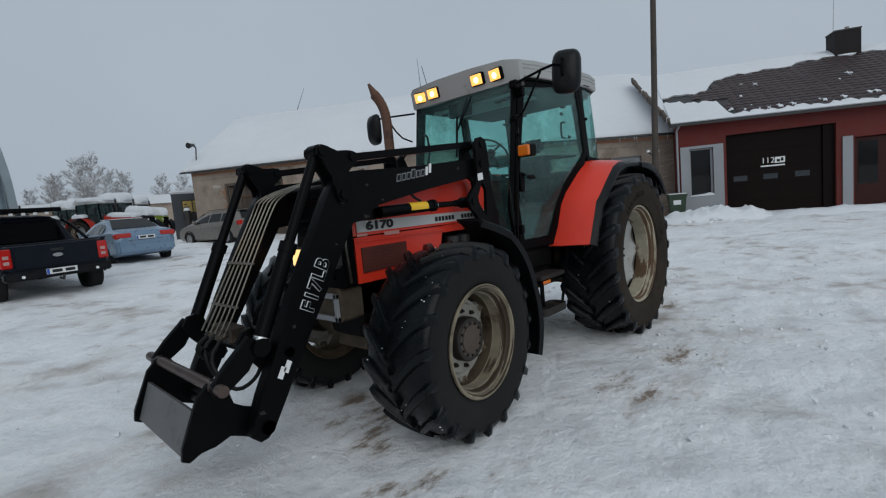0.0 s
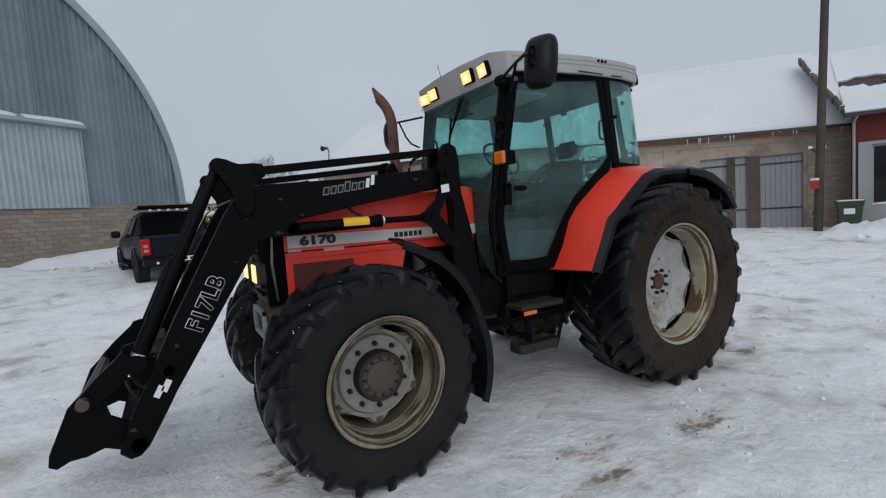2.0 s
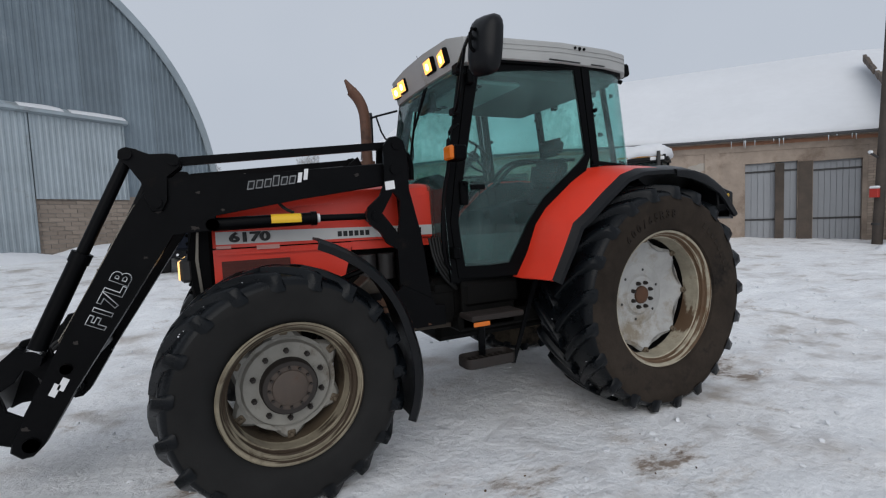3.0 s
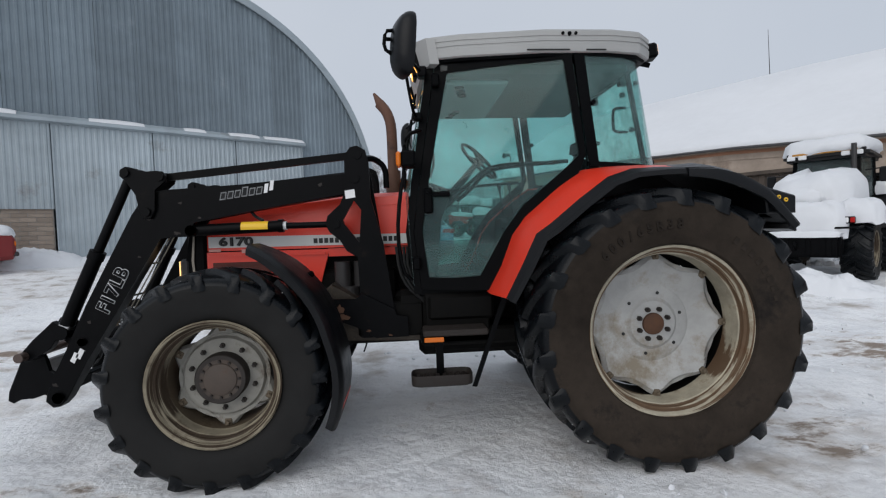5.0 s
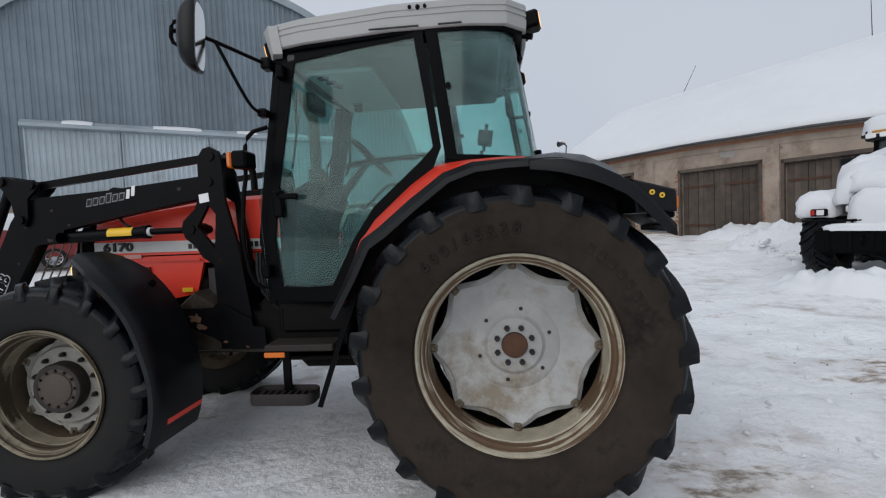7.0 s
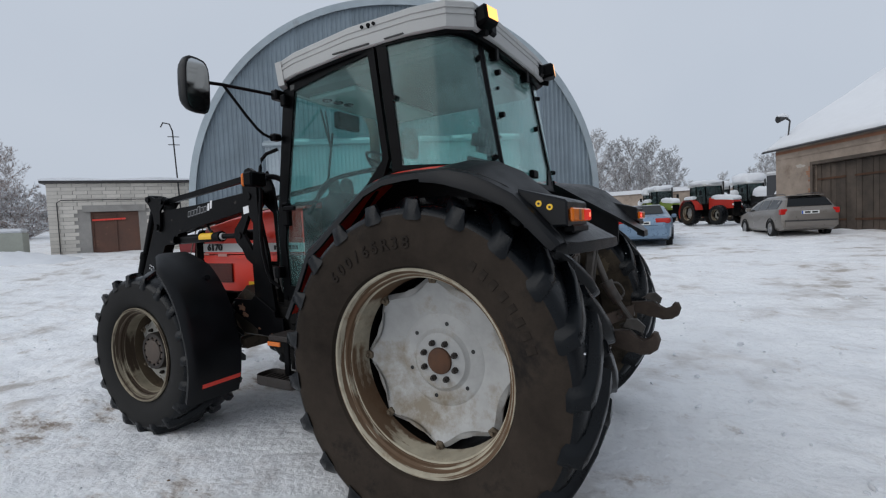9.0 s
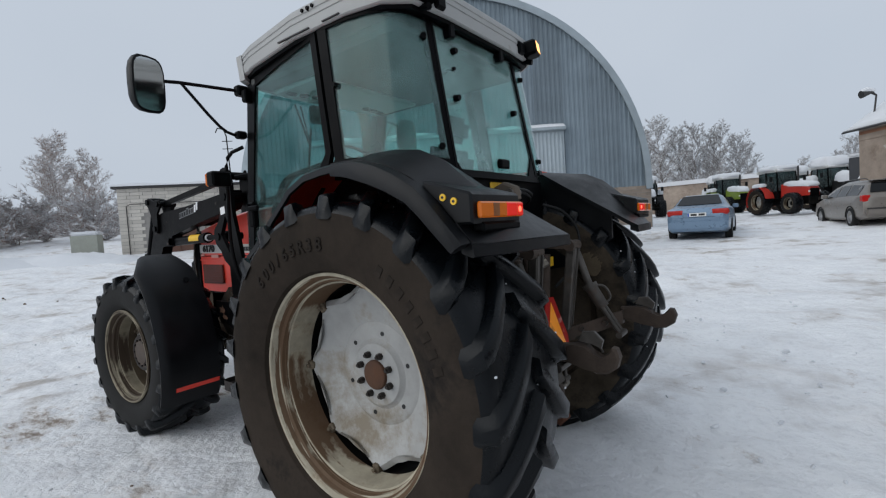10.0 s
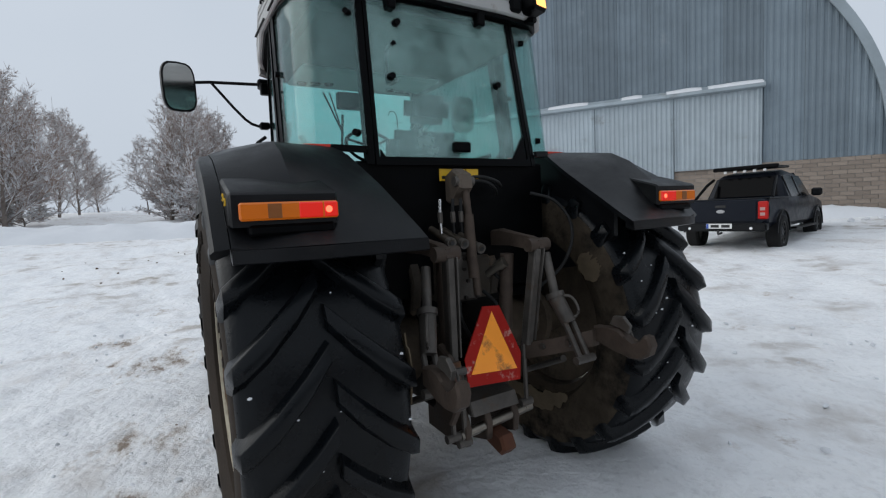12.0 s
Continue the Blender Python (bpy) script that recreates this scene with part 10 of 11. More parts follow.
def pickup():
    """A double-cab pickup with its tail at x = 0."""
    paint = mat("dark_grey_pickup_paint", (0.0055, 0.0078, 0.0138), 0.36, vary=0.08, coat=0.06, spec=0.14, metal=0.0, dirt=(0.018, 0.018, 0.020), dirt_amount=0.15)
    fwd = Vector((-0.17, 0.985)).normalized()
    tail = Vector((-3.44, 9.90)) - fwd * 0.98
    c = thing("pickup_truck", "dark grey double-cab pickup with roof light bar", "pickup", pose_on(tail.x - 0.05, tail.y, fwd.x, fwd.y) @ Matrix.Scale(0.965, 4))
    st = [(0.06, 0.62, 1.10, 1.13, 0.88, 0.84), (0.12, 0.55, 1.14, 1.16, 0.92, 0.86), (1.50, 0.50, 1.14, 1.16, 0.93, 0.86), (1.62, 0.48, 1.14, 1.20, 0.93, 0.80), (1.85, 0.48, 1.14, 1.76, 0.93, 0.64), (2.6, 0.48, 1.14, 1.84, 0.93, 0.63), (3.3, 0.48, 1.13, 1.78, 0.93, 0.63),
          (3.95, 0.48, 1.12, 1.24, 0.93, 0.78), (4.6, 0.48, 1.06, 1.14, 0.91, 0.76), (5.2, 0.50, 0.98, 1.04, 0.86, 0.70), (5.32, 0.55, 0.80, 0.86, 0.78, 0.62)]
    part("body", loft(bmesh.new(), [car_ring(*s) for s in st]), paint, c, angle=28)
    part("tailgate", box(bmesh.new(), 0.035, 0.09, -0.70, 0.70, 0.66, 1.13, 0.02, None, 2), paint, c)
    part("gate_handle", box(bmesh.new(), 0.022, 0.04, -0.11, 0.11, 0.98, 1.04, 0.01), M_INK, c)
    bm = revolve(bmesh.new(), [(0.0, -0.012), (0.08, -0.010), (0.09, 0.0)], 24)
    part("badge", bm, M_ALLOY, c, "plain oval badge", pose(0.034, 0, 0.90, 0, 0, -90) @ Matrix.Diagonal((1, 1, 0.45, 1)))
    for s in (-1, 1):
        lamp = part("tail_lamp", box(bmesh.new(), 0.035, 0.16, s * 0.81 - 0.09, s * 0.81 + 0.095, 0.72, 1.10, 0.02), M_REDLENS, c, "red and white tail lamp")
        for z in (0.79, 0.90):
            part("clear_lens", box(bmesh.new(), 0.030, 0.05, s * 0.81 - 0.045, s * 0.81 + 0.055, z, z + 0.075, 0.01), M_PALELENS, lamp)
        for x in (0.98, 4.20):
            car_wheel(c, x, s * 0.84, 0.385, 0.385, 0.27, mat("black_alloy", (0.03, 0.03, 0.03), 0.4, metal=0.4), s)
            part("wheel_flare", revolve_arch(x, s * 0.955, 0.40, 0.50), M_PLASTIC, c)
        part("bed_rail", box(bmesh.new(), 0.10, 1.60, s * 0.87 - 0.05, s * 0.87 + 0.05, 1.15, 1.18, 0.01), M_PLASTIC, c)
        part("sports_bar", tube(bmesh.new(), [(0.75, s * 0.80, 1.18), (1.25, s * 0.72, 1.52), (1.55, s * 0.66, 1.66)], 0.035, 8), M_BLACK, c)
        part("side_step", box(bmesh.new(), 1.6, 3.6, s * 0.98 - 0.08, s * 0.98 + 0.06, 0.42, 0.47, 0.015), M_BLACK, c)
        for a, b in ((1.80, 2.52), (2.60, 3.55)):
            q = [Vector((a, s * 0.900, 1.17)), Vector((b, s * 0.900, 1.17)), Vector((b - (0.25 if b > 3 else 0), s * 0.70, 1.68)), Vector((a + 0.10, s * 0.70, 1.68))]
            part("side_window", slab(bmesh.new(), q, 0.012), M_CARGLASS, c)
        part("wing_mirror", box(bmesh.new(), 3.45, 3.58, s * 1.05 - 0.11, s * 1.05 + 0.11, 1.16, 1.36, 0.04), M_PLASTIC, c)
        part("bumper_light", rod(bmesh.new(), (-0.06, s * 0.62, 0.53), (-0.03, s * 0.62, 0.53), 0.03, 0.03, 10), M_WHITE, c)
    q = [(1.60, -0.68, 1.20), (1.60, 0.68, 1.20), (1.80, 0.60, 1.66), (1.80, -0.60, 1.66)]
    part("rear_window", strip_on(q, (-0.02, 0, 0.01), 0.012), M_SHADEGLASS, c)
    part("bed_floor", box(bmesh.new(), 0.12, 1.55, -0.74, 0.74, 1.165, 1.175), M_INK, c, "dark open load bed")
    part("bumper", box(bmesh.new(), -0.05, 0.15, -0.90, 0.90, 0.46, 0.64, 0.03, None, 2), M_PLASTIC, c)
    plate(c, -0.052, 0.58)
    part("tow_hitch", tube(bmesh.new(), [(0.1, 0, 0.42), (-0.08, 0, 0.40), (-0.12, 0, 0.48)], 0.025, 8), M_DARKSTEEL, c)
    rack = part("roof_rack", box(bmesh.new(), 1.62, 2.6, -0.68, 0.68, 1.88, 1.93, 0.015), M_BLACK, c, "black roof rack with lamps")
    for k in range(5):
        y = -0.42 + 0.21 * k
        part("rack_lamp", box(bmesh.new(), 1.60, 1.64, y - 0.035, y + 0.035, 1.80, 1.86, 0.008), M_WHITE, rack)
    part("rack_bar", box(bmesh.new(), 1.58, 1.66, -0.70, 0.70, 1.86, 1.96, 0.02), M_BLACK, rack)
    q = [(3.85, -0.70, 1.27), (3.85, 0.70, 1.27), (3.35, 0.60, 1.74), (3.35, -0.60, 1.74)]
    part("windscreen", strip_on(q, (0.012, 0, 0.022), 0.012), M_CARGLASS, c)
    return c


pickup()


def snow_lump(w, d, h, seed, n=28, sag=0.06):
    """A soft cushion of fallen snow on a flat top, with its edges rolled over."""
    bm = bmesh.new()
    rings = []
    for j in range(6):
        f = j / 5
        r = (1.0, 1.04, 1.0, 0.86, 0.6, 0.25)[j]
        z = (-sag, 0.02, 0.55 * h, 0.86 * h, h, h * 1.03)[j]
        ring = []
        for k in range(n):
            a = 2 * math.pi * k / n
            c, s = math.cos(a), math.sin(a)
            q = 1 + 0.16 * noise.noise((c * 1.7 + seed, s * 1.7, f * 2)) + 0.09 * noise.noise((c * 4.5 + seed, s * 4.5, f * 5))
            ring.append(Vector((w * r * q * math.copysign(abs(c) ** 0.55, c), d * r * q * math.copysign(abs(s) ** 0.55, s), z + 0.20 * h * noise.noise((c * 2 + seed, s * 2, 7.0)) + 0.12 * h * noise.noise((c * 5 * r + seed, s * 5 * r, 3.0)))))
        rings.append(ring)
    return loft(bm, rings)


def far_wheel(name, d, t, m, near):
    """A parked machine's tyre; its lugs are pieces of their own on the near one."""
    carcass, halves, step = d["pieces"]
    if not near:
        return tagged(part(name, d["tyre"], None, t, "", m), kind="stuff")
    w = part(name, carcass, None, t, "", m)
    for k in range(round(2 * math.pi / step)):
        for side in (0, 1):
            part("lug", halves[side], None, w, "", Matrix.Rotation(-(k + 0.5 * side) * step, 4, "Y"))
    return w


def parked_tractor(m, paint, label, snow=1.0, roof_paint=None, weight=False, s=1.0):
    """A plain parked tractor, nose towards +x, its rear axle at x = 0."""
    t = thing("parked_tractor", label, "tractor", m)
    rw, fw = WHEEL_MESHES[(0.855, False)], WHEEL_MESHES[(0.652, True)]
    for sgn in (-1, 1):
        mm = Matrix.Identity(4) if sgn < 0 else MIRROR
        w = far_wheel("rear_wheel", rw, t, Matrix.Translation((0, sgn * 0.92, 0.84)) @ mm, weight)
        part("disc", rw["disc"], None, w, "")
        part("rim", rw["rim"], None, w, "")
        w = far_wheel("front_wheel", fw, t, Matrix.Translation((2.7, sgn * 0.85, 0.64)) @ mm, weight)
        part("disc", fw["disc"], None, w, "")
        part("rim", fw["rim"], None, w, "")
        bm = bmesh.new()
        secs = []
        for k in range(11):
            a = radians(200 - 19 * k)
            secs.append([Vector((0.95 * math.cos(a), sgn * y, 0.86 + 0.98 * math.sin(a) * (1.02 if dz else 1))) for y, dz in ((0.62, 0), (1.20, 0), (1.20, 1), (0.62, 1))])
        part("mudguard", loft(bm, secs), paint, t)
        part("mudguard_snow", snow_lump(0.42, 0.30, 0.22 * snow, 3 + sgn), M_SNOW, t, "", pose(0.05, sgn * 0.92, 1.86), angle=70)
        part("mirror", box(bmesh.new(), 1.25, 1.31, sgn * 1.05 - 0.10, sgn * 1.05 + 0.10, 2.05, 2.38, 0.03), M_PLASTIC, t)
        part("mirror_arm", tube(bmesh.new(), [(1.10, sgn * 0.7, 2.35), (1.28, sgn * 1.05, 2.36)], 0.015, 6), M_PLASTIC, t)
        part("headlamp", box(bmesh.new(), 3.32, 3.38, sgn * 0.26 - 0.10, sgn * 0.26 + 0.10, 1.22, 1.34, 0.02), M_WHITE, t)
    part("chassis", box(bmesh.new(), -0.3, 3.3, -0.28, 0.28, 0.55, 1.1, 0.04), M_ENGINE, t)
    part("front_axle", rod(bmesh.new(), (2.7, -0.8, 0.64), (2.7, 0.8, 0.64), 0.10, 0.10, 12), M_ENGINE, t)
    part("hood", loft(bmesh.new(), [[Vector((x, y, z)) for y, z in ((-w, 1.05), (-w, zt - 0.08), (-w + 0.08, zt), (w - 0.08, zt), (w, zt - 0.08), (w, 1.05))] for x, w, zt in ((1.25, 0.42, 1.86), (2.4, 0.40, 1.76), (3.2, 0.36, 1.62), (3.36, 0.30, 1.50))]), paint, t)
    part("grille", box(bmesh.new(), 3.34, 3.40, -0.28, 0.28, 0.95, 1.46, 0.03), M_TRIM, t)
    part("cab_base", box(bmesh.new(), -0.45, 1.25, -0.62, 0.62, 1.0, 1.45, 0.04), M_TRIM, t)
    for x, y in ((1.25, -0.62), (1.25, 0.62), (0.45, -0.78), (0.45, 0.78), (-0.42, -0.62), (-0.42, 0.62)):
        part("cab_post", rod(bmesh.new(), (x, y, 1.4), (x * 0.94 - 0.02, y * 0.95, 2.68), 0.045, 0.045, 6), M_TRIM, t)
    for q in (((1.25, -0.62), (1.25, 0.62)), ((1.25, -0.62), (0.45, -0.78)), ((0.45, -0.78), (-0.42, -0.62)), ((1.25, 0.62), (0.45, 0.78)), ((0.45, 0.78), (-0.42, 0.62)), ((-0.42, -0.62), (-0.42, 0.62))):
        (x0, y0), (x1, y1) = q
        part("pane", slab(bmesh.new(), [(x0, y0, 1.45), (x1, y1, 1.45), (x1 * 0.94 - 0.02, y1 * 0.95, 2.66), (x0 * 0.94 - 0.02, y0 * 0.95, 2.66)], 0.008), M_FARGLASS, t)
    part("seat", box(bmesh.new(), -0.2, 0.3, -0.25, 0.25, 1.45, 2.05, 0.06), M_SEAT, t)
    rf = part("roof", box(bmesh.new(), -0.55, 1.36, -0.80, 0.80, 2.66, 2.86, 0.07, None, 2), roof_paint or paint, t)
    for y in (-0.62, -0.40, 0.40, 0.62):
        part("roof_lamp", box(bmesh.new(), 1.34, 1.40, y - 0.08, y + 0.08, 2.70, 2.80, 0.015), M_WHITE, rf)
    part("roof_snow", snow_lump(0.98, 0.84, 0.30 * snow, 11), M_SNOW, rf, "thick snow on the roof", pose(0.4, 0, 2.86), angle=70)
    part("hood_snow", snow_lump(1.05, 0.44, 0.30 * snow, 21), M_SNOW, t, "snow along the bonnet", pose(2.3, 0, 1.72, 0, 5, 0), angle=70)
    part("exhaust", rod(bmesh.new(), (1.42, 0.55, 1.5), (1.42, 0.55, 2.95), 0.06, 0.05, 10), M_DARKSTEEL, t)
    if weight:
        part("ballast_block", box(bmesh.new(), 3.36, 3.72, -0.70, 0.70, 0.50, 0.96, 0.05, None, 2), M_BLACK, t, "black ballast block")
        part("ballast_snow", snow_lump(0.2, 0.60, 0.07, 31), M_SNOW, t, "", pose(3.58, 0.05, 0.96), angle=70)
        part("hood_drift", snow_lump(1.15, 0.72, 0.66, 41), M_SNOW, t, "deep drift of snow over the bonnet", pose(2.15, 0.05, 1.62, 0, 8, 0), angle=70)
        part("nose_drift", snow_lump(0.34, 0.50, 0.62, 45), M_SNOW, t, "snow slumped over the grille", pose(3.30, 0.22, 0.98, 0, 6, 0), angle=70)
        part("hitch_hook", tube(bmesh.new(), [(3.72, 0.0, 0.80), (3.80, 0.0, 0.80), (3.83, 0.0, 0.72), (3.76, 0.0, 0.66)], 0.025, 8, 1), M_BLACK, t)
        part("guard_tube", tube(bmesh.new(), [(3.40, -0.98, 1.10), (3.62, -0.92, 1.08), (3.62, 0.92, 1.08), (3.40, 0.98, 1.10)], 0.022, 8, 1), M_BLACK, t, "black guard tube")
        for y in (-0.5, -0.18, 0.2, 0.52):
            part("ballast_rib", box(bmesh.new(), 3.72, 3.745, y - 0.04, y + 0.04, 0.54, 0.92, 0.008), M_BLACK, t)
            part("guard_stay", rod(bmesh.new(), (3.60, y, 0.95), (3.62, y, 1.08), 0.016, 0.016, 8), M_BLACK, t)
        for sgn in (-1, 1):
            part("wheel_snow", snow_lump(0.55, 0.36, 0.42, 51 + sgn), M_SNOW, t, "", pose(2.75, sgn * 0.86, 1.22), angle=70)
            lm = part("bracket_lamp", box(bmesh.new(), 3.36, 3.44, sgn * 0.74 - 0.13, sgn * 0.74 + 0.13, 1.16, 1.30, 0.02), M_BLACK, t)
            part("lens", box(bmesh.new(), 3.43, 3.45, sgn * 0.71 - 0.06, sgn * 0.71 + 0.06, 1.18, 1.28, 0.01), M_WHITE, lm)
            part("side_lens", box(bmesh.new(), 3.40, 3.448, sgn * 0.83 - 0.035, sgn * 0.83 + 0.035, 1.18, 1.28, 0.01), M_REDLENS, lm)
        part("roof_band", box(bmesh.new(), 1.34, 1.385, -0.60, 0.60, 2.80, 2.85, 0.01), mat("ochre_band", (0.42, 0.20, 0.03), 0.5), rf)
    return t


M_DARKPAINT = mat("black_machine_paint", (0.012, 0.012, 0.013), 0.45, spec=0.25)
f2 = Vector((-0.812, -0.583)).normalized()
p2 = Vector((6.66, 5.15)) - f2 * 2.7 * 0.94
parked_tractor(pose_on(p2.x, p2.y, f2.x, f2.y) @ Matrix.Scale(0.94, 4), M_DARKPAINT, "black tractor deep in snow with a ballast block", 1.15, None, True)
M_FARRED = mat("far_red_paint", (0.50, 0.035, 0.022), 0.4)
M_FARWHITE = mat("far_white_paint", (0.62, 0.62, 0.60), 0.5)
M_FARGREEN = mat("far_green_paint", (0.20, 0.28, 0.03), 0.45)
f3 = Vector((0.60, -0.80)).normalized()
parked_tractor(pose_on(0.86, 27.9, f3.x, f3.y) @ Matrix.Scale(0.81, 4), M_FARRED, "red tractor with snow on its roof and bonnet", 0.75, M_FARWHITE)
for k, (x, y, fx, fy, p, sn) in enumerate(((-2.2, 36.6, 0.45, -0.9, M_FARGREEN, 1.0), (-7.0, 34.5, 0.3, -0.95, M_DARKPAINT, 1.6), (3.3, 34.5, 0.5, -0.86, M_DARKPAINT, 1.9), (5.2, 38.0, 0.5, -0.86, M_FARGREEN, 1.9), (10.5, 38.5, 0.3, -0.95, M_DARKPAINT, 1.7), (1.6, 40.0, 0.4, -0.9, M_FARWHITE, 1.8),
                                           (-3.2, 41.5, 0.2, -0.98, M_DARKPAINT, 1.8), (14.5, 40.5, 0.3, -0.95, M_FARWHITE, 1.8), (12.4, 34.0, 0.6, -0.8, M_DARKPAINT, 1.7))):
    parked_tractor(pose_on(x, y, fx, fy) @ Matrix.Scale(0.9, 4), p, "parked tractor half buried under thick snow", sn, M_FARWHITE)


def snowed_red_car():
    """An old red car under a thick cover of snow, by the hangar."""
    c = thing("snowed_car", "old dark red car under a thick cover of snow", "car", pose_on(-12.3, 9.7, -0.72, -0.69))
    paint = mat("old_red_paint", (0.17, 0.012, 0.012), 0.5, vary=0.1)
    st = [(0.0, 0.42, 0.80, 0.86, 0.72, 0.64), (0.08, 0.32, 0.92, 0.98, 0.80, 0.70), (0.7, 0.26, 0.93, 1.03, 0.83, 0.66), (1.3, 0.25, 0.92, 1.36, 0.83, 0.54), (2.6, 0.25, 0.90, 1.34, 0.83, 0.54), (3.2, 0.25, 0.88, 0.98, 0.82, 0.66), (4.1, 0.32, 0.76, 0.82, 0.76, 0.60)]
    part("body", loft(bmesh.new(), [car_ring(*s) for s in st]), paint, c, angle=28)
    part("cabin_snow", snow_lump(1.05, 0.66, 0.30, 61, sag=0.30), M_SNOW, c, "", pose(1.9, 0, 1.28), angle=70)
    part("boot_snow", snow_lump(0.42, 0.74, 0.26, 63), M_SNOW, c, "", pose(0.42, 0, 0.96), angle=70)
    part("hood_snow", snow_lump(0.55, 0.70, 0.24, 65), M_SNOW, c, "", pose(3.6, 0, 0.86), angle=70)
    for s in (-1, 1):
        part("tail_lamp", box(bmesh.new(), -0.005, 0.15, s * 0.62 - 0.13, s * 0.62 + 0.125, 0.66, 0.80, 0.02), M_ORANGE, c, "amber tail lamp")
        for x in (0.8, 3.3):
            car_wheel(c, x, s * 0.74, 0.30, 0.30, 0.18, M_ALLOY, s)
    part("bumper", box(bmesh.new(), -0.05, 0.10, -0.74, 0.74, 0.40, 0.52, 0.02), M_DARKSTEEL, c)


snowed_red_car()
snow_heap("snow_heap", -12.6, 10.6, 1.6, 0.9, 0.5, 35, 23)


# ---- bare trees with snow on their twigs ----
M_BARK = mat("grey_brown_bark", (0.20, 0.17, 0.15), 0.9, vary=0.25, scale=8, spec=0.2)
M_TWIG = mat("brown_twigs", (0.30, 0.215, 0.170), 0.9, vary=0.2, spec=0.2)
# frost, and distance haze put into a paler twig colour
M_FROST_HAZE = mat("frosted_twigs", (0.33, 0.315, 0.31), 0.9, vary=0.12, spec=0.2)
# spruce colour faded towards grey to stand in for distance haze
M_CONIFER = mat("dark_conifer", (0.13, 0.145, 0.145), 0.9, vary=0.2, spec=0.2)


def stick(vs, fs, mi, a, b, ra, rb, idx):
    """A thin three-sided tapered twig."""
    d = (b - a)
    s = d.cross(Vector((0.3, 0.5, 0.81)))
    s = s.normalized() if s.length > 1e-5 else Vector((1, 0, 0))
    u = s.cross(d).normalized()
    n = len(vs)
    for p, r in ((a, ra), (b, rb)):
        for k in range(3):
            w = 2.0944 * k
            vs.append(p + (s * math.cos(w) + u * math.sin(w)) * r)
    for k in range(3):
        fs.append((n + k, n + (k + 1) % 3, n + 3 + (k + 1) % 3, n + 3 + k))
        mi.append(idx)


def tree_meshes(seed, height, spread, limbs, twigs, snow, bushy=0.0, top=0.5, rise=0.35, fine=1.0):
    """Trunk and crown of a leafless tree: limbs that fork twice, fine twigs, and snow lying on many of them."""
    rnd = random.Random(seed)
    tv, tf, tm, cv, cf, cm = [], [], [], [], [], []
    p = Vector((0, 0, -0.3))
    r = height * 0.016
    nodes = []
    lean = Vector((rnd.uniform(-0.04, 0.04), rnd.uniform(-0.04, 0.04), 0))
    for k in range(9):
        q = p + Vector((rnd.uniform(-0.1, 0.1), rnd.uniform(-0.1, 0.1), height / 9 * 1.02)) + lean
        stick(tv, tf, tm, p, q, r, r * 0.86, 0)
        nodes.append((p, q, r))
        p, r = q, r * (0.84 if fine == 1.0 else 0.72)

    def twig_fan(a, d, ln, n):
        for _ in range(n):
            e = (d + Vector((rnd.uniform(-1, 1), rnd.uniform(-1, 1), rnd.uniform(-0.55, 0.75))) * 0.9).normalized()
            b = a + e * ln * rnd.uniform(0.5, 1.2)
            w = (0.010 + 0.006 * rnd.random()) * fine
            stick(cv, cf, cm, a, b, w, w * 0.5, 1)
            if rnd.random() < snow:
                o = Vector((0, 0, w * 1.4))
                stick(cv, cf, cm, a.lerp(b, 0.1) + o, a.lerp(b, rnd.uniform(0.6, 1.0)) + o, w * rnd.uniform(1.6, 3.4), w * 1.0, 2)
    for k in range(limbs):
        f = (0.04 if bushy else 0.22) + (0.74 if fine == 1.0 else 0.77) * (k + rnd.random()) / limbs
        i = min(8, int(f * 9))
        a = nodes[i][0].lerp(nodes[i][1], f * 9 - i if f * 9 - i < 1 else 1)
        w = rnd.uniform(0, 2 * math.pi)
        up = rise + 0.75 * f
        d = Vector((math.cos(w), math.sin(w), up * rnd.uniform(0.7, 1.2))).normalized()
        ln = spread * (1.08 - f * top) * rnd.uniform(0.6, 1.1)
        r0 = height * 0.0065 * (1.1 - f) * fine
        segs = 4
        q = a
        for sgm in range(segs):
            e = (d + Vector((rnd.uniform(-0.25, 0.25), rnd.uniform(-0.25, 0.25), 0.12 - 0.16 * bushy))).normalized()
            b = q + e * ln / segs
            stick(cv, cf, cm, q, b, r0, r0 * 0.75, 0)
            if rnd.random() < snow:
                o = Vector((0, 0, r0 * 0.9))
                stick(cv, cf, cm, q + o, b + o, r0 * 0.9, r0 * 0.7, 2)
            for _ in range(3):
                g = (e + Vector((rnd.uniform(-1, 1), rnd.uniform(-1, 1), rnd.uniform(-0.3, 0.6)))).normalized()
                c2 = b + g * ln * 0.30 * rnd.uniform(0.6, 1.2)
                stick(cv, cf, cm, b, c2, r0 * 0.5, r0 * 0.28, 1)
                if rnd.random() < snow:
                    o = Vector((0, 0, r0 * 0.5))
                    stick(cv, cf, cm, b + o, c2 + o, r0 * 0.7, r0 * 0.4, 2)
                twig_fan(c2, g, ln * 0.22, twigs)
                twig_fan(b.lerp(c2, 0.5), g, ln * 0.2, max(1, twigs // 2))
            q, r0, d = b, r0 * 0.75, e
    out = []
    for v, fc, mi in ((tv, tf, tm), (cv, cf, cm)):
        me = bpy.data.meshes.new("tree")
        me.from_pydata([tuple(x) for x in v], [], fc)
        me.polygons.foreach_set("material_index", mi)
        out.append(me)
    return out


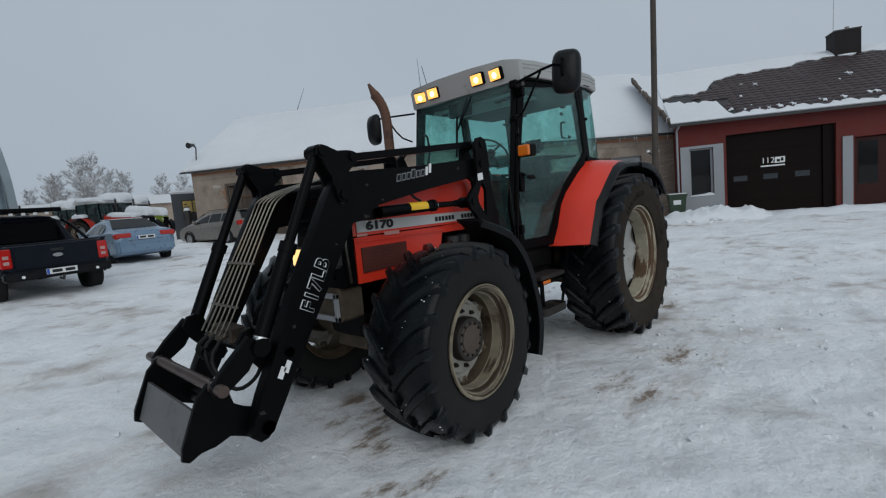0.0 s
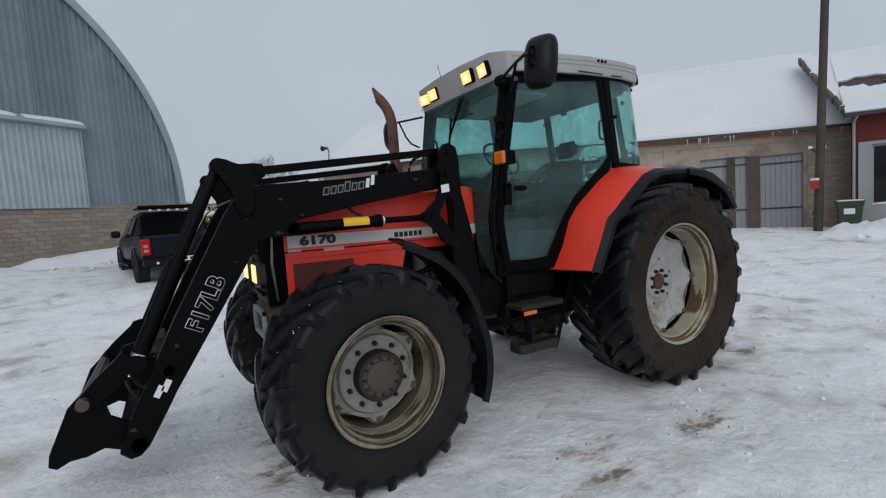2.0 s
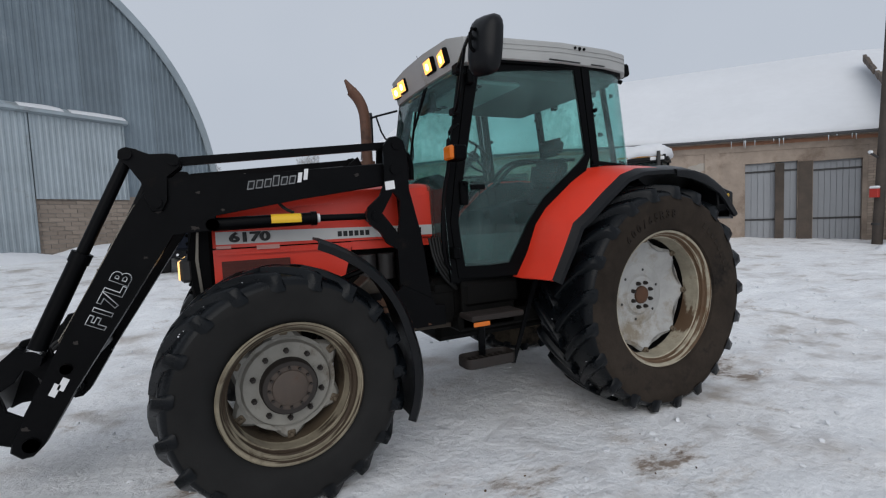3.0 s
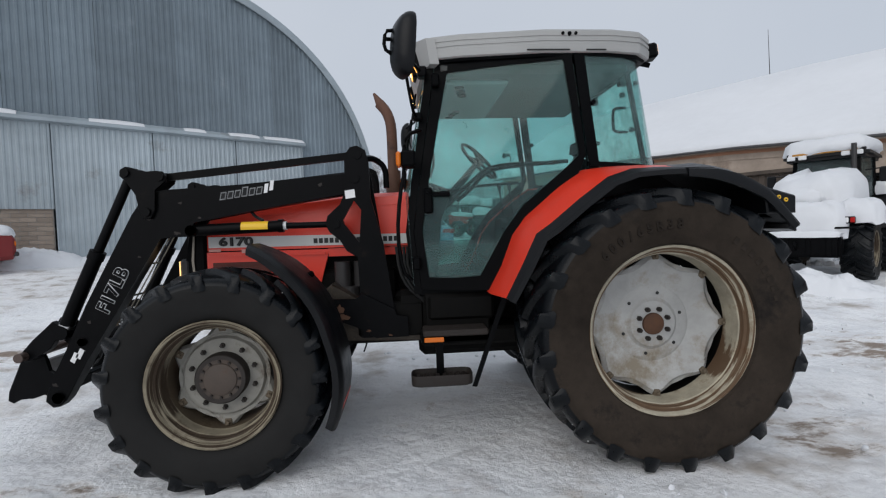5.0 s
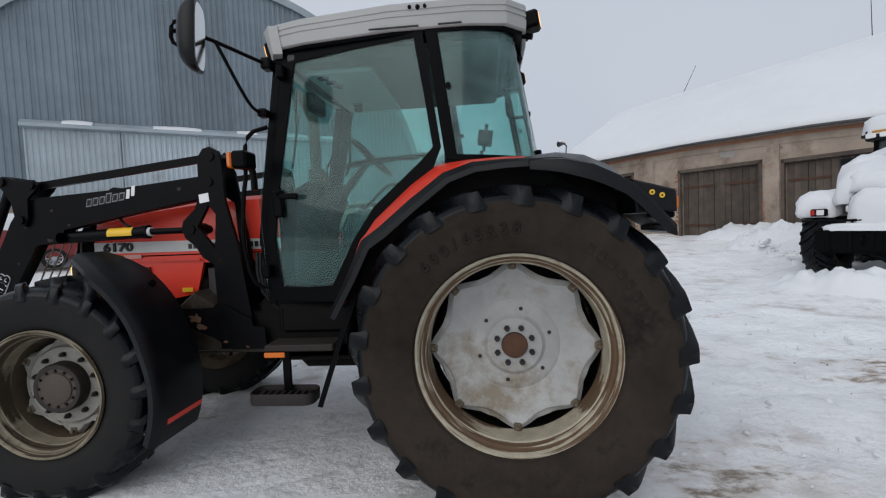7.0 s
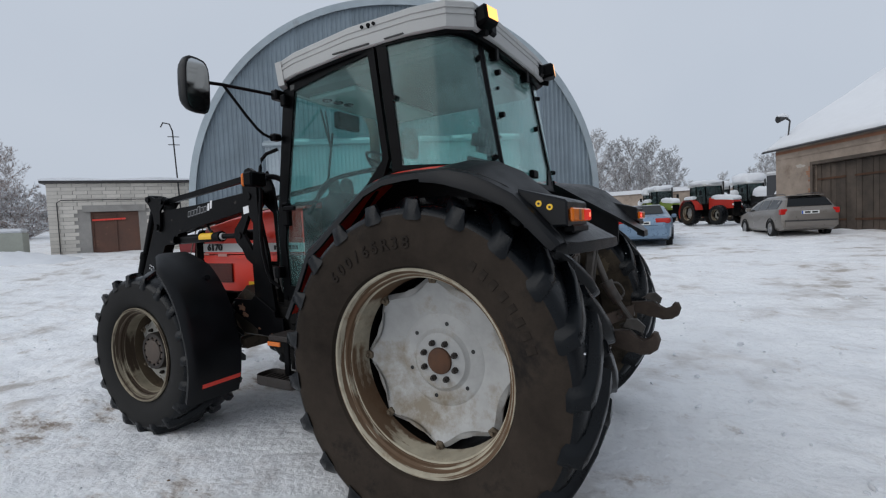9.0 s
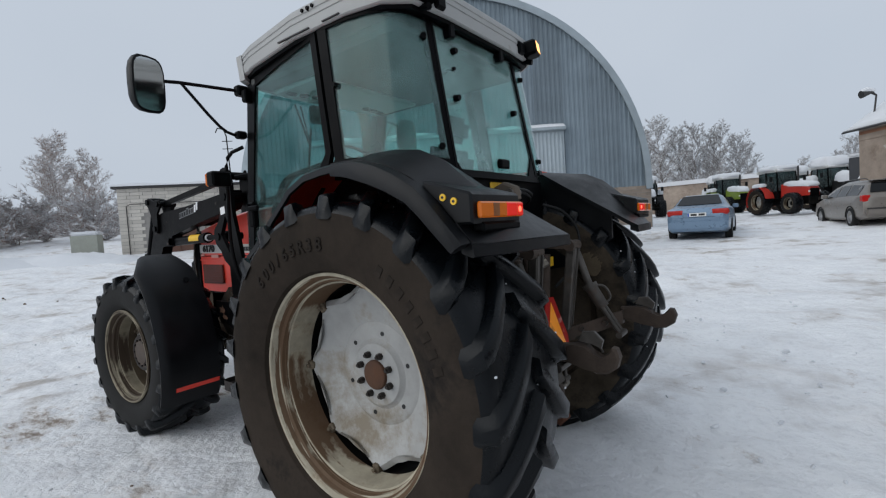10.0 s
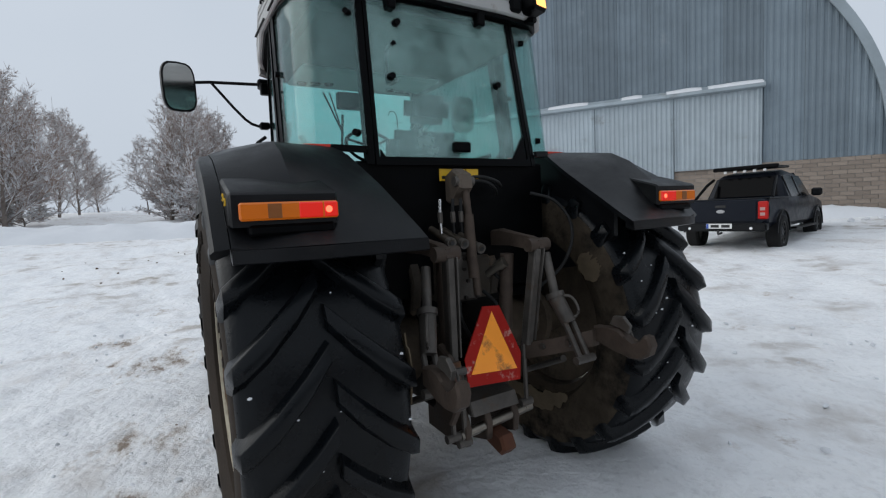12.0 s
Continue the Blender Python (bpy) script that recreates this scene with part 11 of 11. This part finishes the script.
def tree_kind(seed, height, spread, limbs, twigs, snow, twig, bushy=0.0, top=0.5, rise=0.35, fine=1.0):
    t, c = tree_meshes(seed, height, spread, limbs, twigs, snow, bushy, top, rise, fine)
    for me in (t, c):
        for m in (M_BARK, twig, M_SNOW):
            me.materials.append(m)
    return t, c


BIRCH = [tree_kind(3, 9.6, 3.3, 42, 8, 0.5, M_TWIG, 0.2, 0.72, 0.9, 0.58), tree_kind(4, 10.4, 3.0, 44, 8, 0.5, M_TWIG, 0.2, 0.76, 1.0, 0.58)]
OPEN = [tree_kind(7, 8.0, 3.0, 30, 7, 0.45, M_TWIG, 0.0, 0.55, 0.6, 0.7), tree_kind(8, 12.0, 3.6, 34, 7, 0.25, M_FROST_HAZE, 0.0, 0.5, 0.5, 1.3)]
BUSH = [tree_kind(12, 3.6, 2.0, 34, 7, 0.8, M_TWIG, 1.0, 0.4)]
TREES = []


def plant(kind, x, y, s, turn, label, z=None):
    t = thing("tree", label, "tree", Matrix.Translation((x, y, ground_at(x, y) if z is None else z)) @ pose(0, 0, 0, 0, 0, turn) @ Matrix.Scale(s, 4), "trees round the yard")
    part("trunk", kind[0], None, t)
    part("crown", kind[1], None, t)
    TREES.append(t)


for k, (x, y, s, n) in enumerate(((-34.1, 0.0, 0.98, 0), (-36.5, 2.0, 0.86, 1), (-40.0, 2.6, 0.85, 1), (-36.0, -1.2, 0.9, 1), (-33.0, -9.4, 1.08, 0), (-36.8, -11.0, 1.12, 1), (-40.9, -10.4, 1.1, 0), (-35.0, -13.5, 1.15, 1), (-44.0, -9.8, 0.95, 0), (-49.0, -9.5, 1.0, 1),
                                  (-52.2, -8.6, 0.98, 0), (-57.5, -7.6, 0.7, 1), (-31.0, -12.5, 0.9, 0), (-47.0, -12.5, 1.1, 0), (-38.5, 0.5, 0.95, 0), (-42.6, 2.5, 0.8, 1))):
    plant(BIRCH[n], x, y, s, 67 * k, "bare birch with fine brown twigs and snow")
for k, (x, y, s) in enumerate(((-51.7, 10.6, 0.98), (-47.1, 9.2, 0.86), (-51.5, 12.6, 0.8), (-60.0, 14.0, 0.9), (-55.0, 4.0, 0.7), (-47.7, -2.9, 0.75))):
    plant(OPEN[0], x, y, s, 83 * k, "slender bare tree dusted with snow")
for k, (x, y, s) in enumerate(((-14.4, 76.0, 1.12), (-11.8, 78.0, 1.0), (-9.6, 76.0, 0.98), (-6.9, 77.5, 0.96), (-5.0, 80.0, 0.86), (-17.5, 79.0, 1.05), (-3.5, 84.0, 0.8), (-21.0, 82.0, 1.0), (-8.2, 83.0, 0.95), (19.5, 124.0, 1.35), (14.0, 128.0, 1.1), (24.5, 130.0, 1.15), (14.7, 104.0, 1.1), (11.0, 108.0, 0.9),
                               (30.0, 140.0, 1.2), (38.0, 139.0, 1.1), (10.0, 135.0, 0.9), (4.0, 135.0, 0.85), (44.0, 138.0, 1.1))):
    plant(OPEN[1], x, y, s, 59 * k, "distant bare tree paled by frost and haze")
for k in range(16):
    x, y = -30.5 - 1.2 * (k % 5) - 0.25 * k, -15.5 + 1.55 * k
    if not -8.5 < y < -2.6:
        plant(BUSH[0], x, y, 0.7 + 0.06 * (k % 6), 41 * k, "low snowy bush with tangled twigs")
for k in range(10):
    plant(BUSH[0], -44.0 - 1.1 * (k % 3), 3.0 + 1.5 * k, 0.6 + 0.05 * (k % 4), 73 * k, "low snowy bush with tangled twigs")


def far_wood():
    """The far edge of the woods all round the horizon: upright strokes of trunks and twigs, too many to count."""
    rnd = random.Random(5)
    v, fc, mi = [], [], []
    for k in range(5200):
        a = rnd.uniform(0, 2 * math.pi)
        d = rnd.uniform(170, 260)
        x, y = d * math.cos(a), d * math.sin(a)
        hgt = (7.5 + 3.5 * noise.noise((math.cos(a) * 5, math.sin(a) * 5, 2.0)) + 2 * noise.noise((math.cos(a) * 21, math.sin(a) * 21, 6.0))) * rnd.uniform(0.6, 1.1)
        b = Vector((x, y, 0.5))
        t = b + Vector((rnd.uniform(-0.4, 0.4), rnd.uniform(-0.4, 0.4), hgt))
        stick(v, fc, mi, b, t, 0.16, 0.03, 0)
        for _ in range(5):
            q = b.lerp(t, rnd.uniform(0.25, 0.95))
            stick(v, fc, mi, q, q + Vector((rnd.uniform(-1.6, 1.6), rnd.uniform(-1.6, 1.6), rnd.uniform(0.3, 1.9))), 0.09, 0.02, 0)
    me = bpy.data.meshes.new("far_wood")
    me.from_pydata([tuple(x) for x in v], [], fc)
    # distance haze is put into this pale grey
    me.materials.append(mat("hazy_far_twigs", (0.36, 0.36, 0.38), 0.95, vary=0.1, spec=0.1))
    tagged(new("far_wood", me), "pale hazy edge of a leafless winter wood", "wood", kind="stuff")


far_wood()


def conifer_mesh(seed):
    rnd = random.Random(seed)
    bm = rod(bmesh.new(), (0, 0, -0.2), (0, 0, 9), 0.14, 0.02, 6)
    for k in range(17):
        z = 0.8 + 0.48 * k
        r = 1.9 * (1 - k / 18)
        n = 9
        for i in range(n):
            a = 2 * math.pi * (i + rnd.random()) / n
            e = Vector((math.cos(a), math.sin(a), -0.28))
            s = Vector((-e.y, e.x, 0)) * 0.22 * r
            p = [Vector((0, 0, z)), e * r * 0.7 + s + Vector((0, 0, z)), e * r + Vector((0, 0, z)), e * r * 0.7 - s + Vector((0, 0, z))]
            loft(bm, [p, [q + Vector((0, 0, 0.06)) for q in p]])
    me = finish(bm, 30)
    me.materials.append(M_CONIFER)
    return me


con = conifer_mesh(2)
for k, (x, y, s) in enumerate(((33.0, 141.0, 0.75), (36.0, 141.5, 0.8), (42.0, 139.0, 0.7), (45.0, 137.0, 0.75), (48.0, 138.0, 0.7))):
    c = thing("conifer", "dark distant spruce tree", "tree", Matrix.Translation((x, y, ground_at(x, y))) @ Matrix.Scale(s * 1.05, 4), "trees round the yard")
    part("crown", con, None, c)
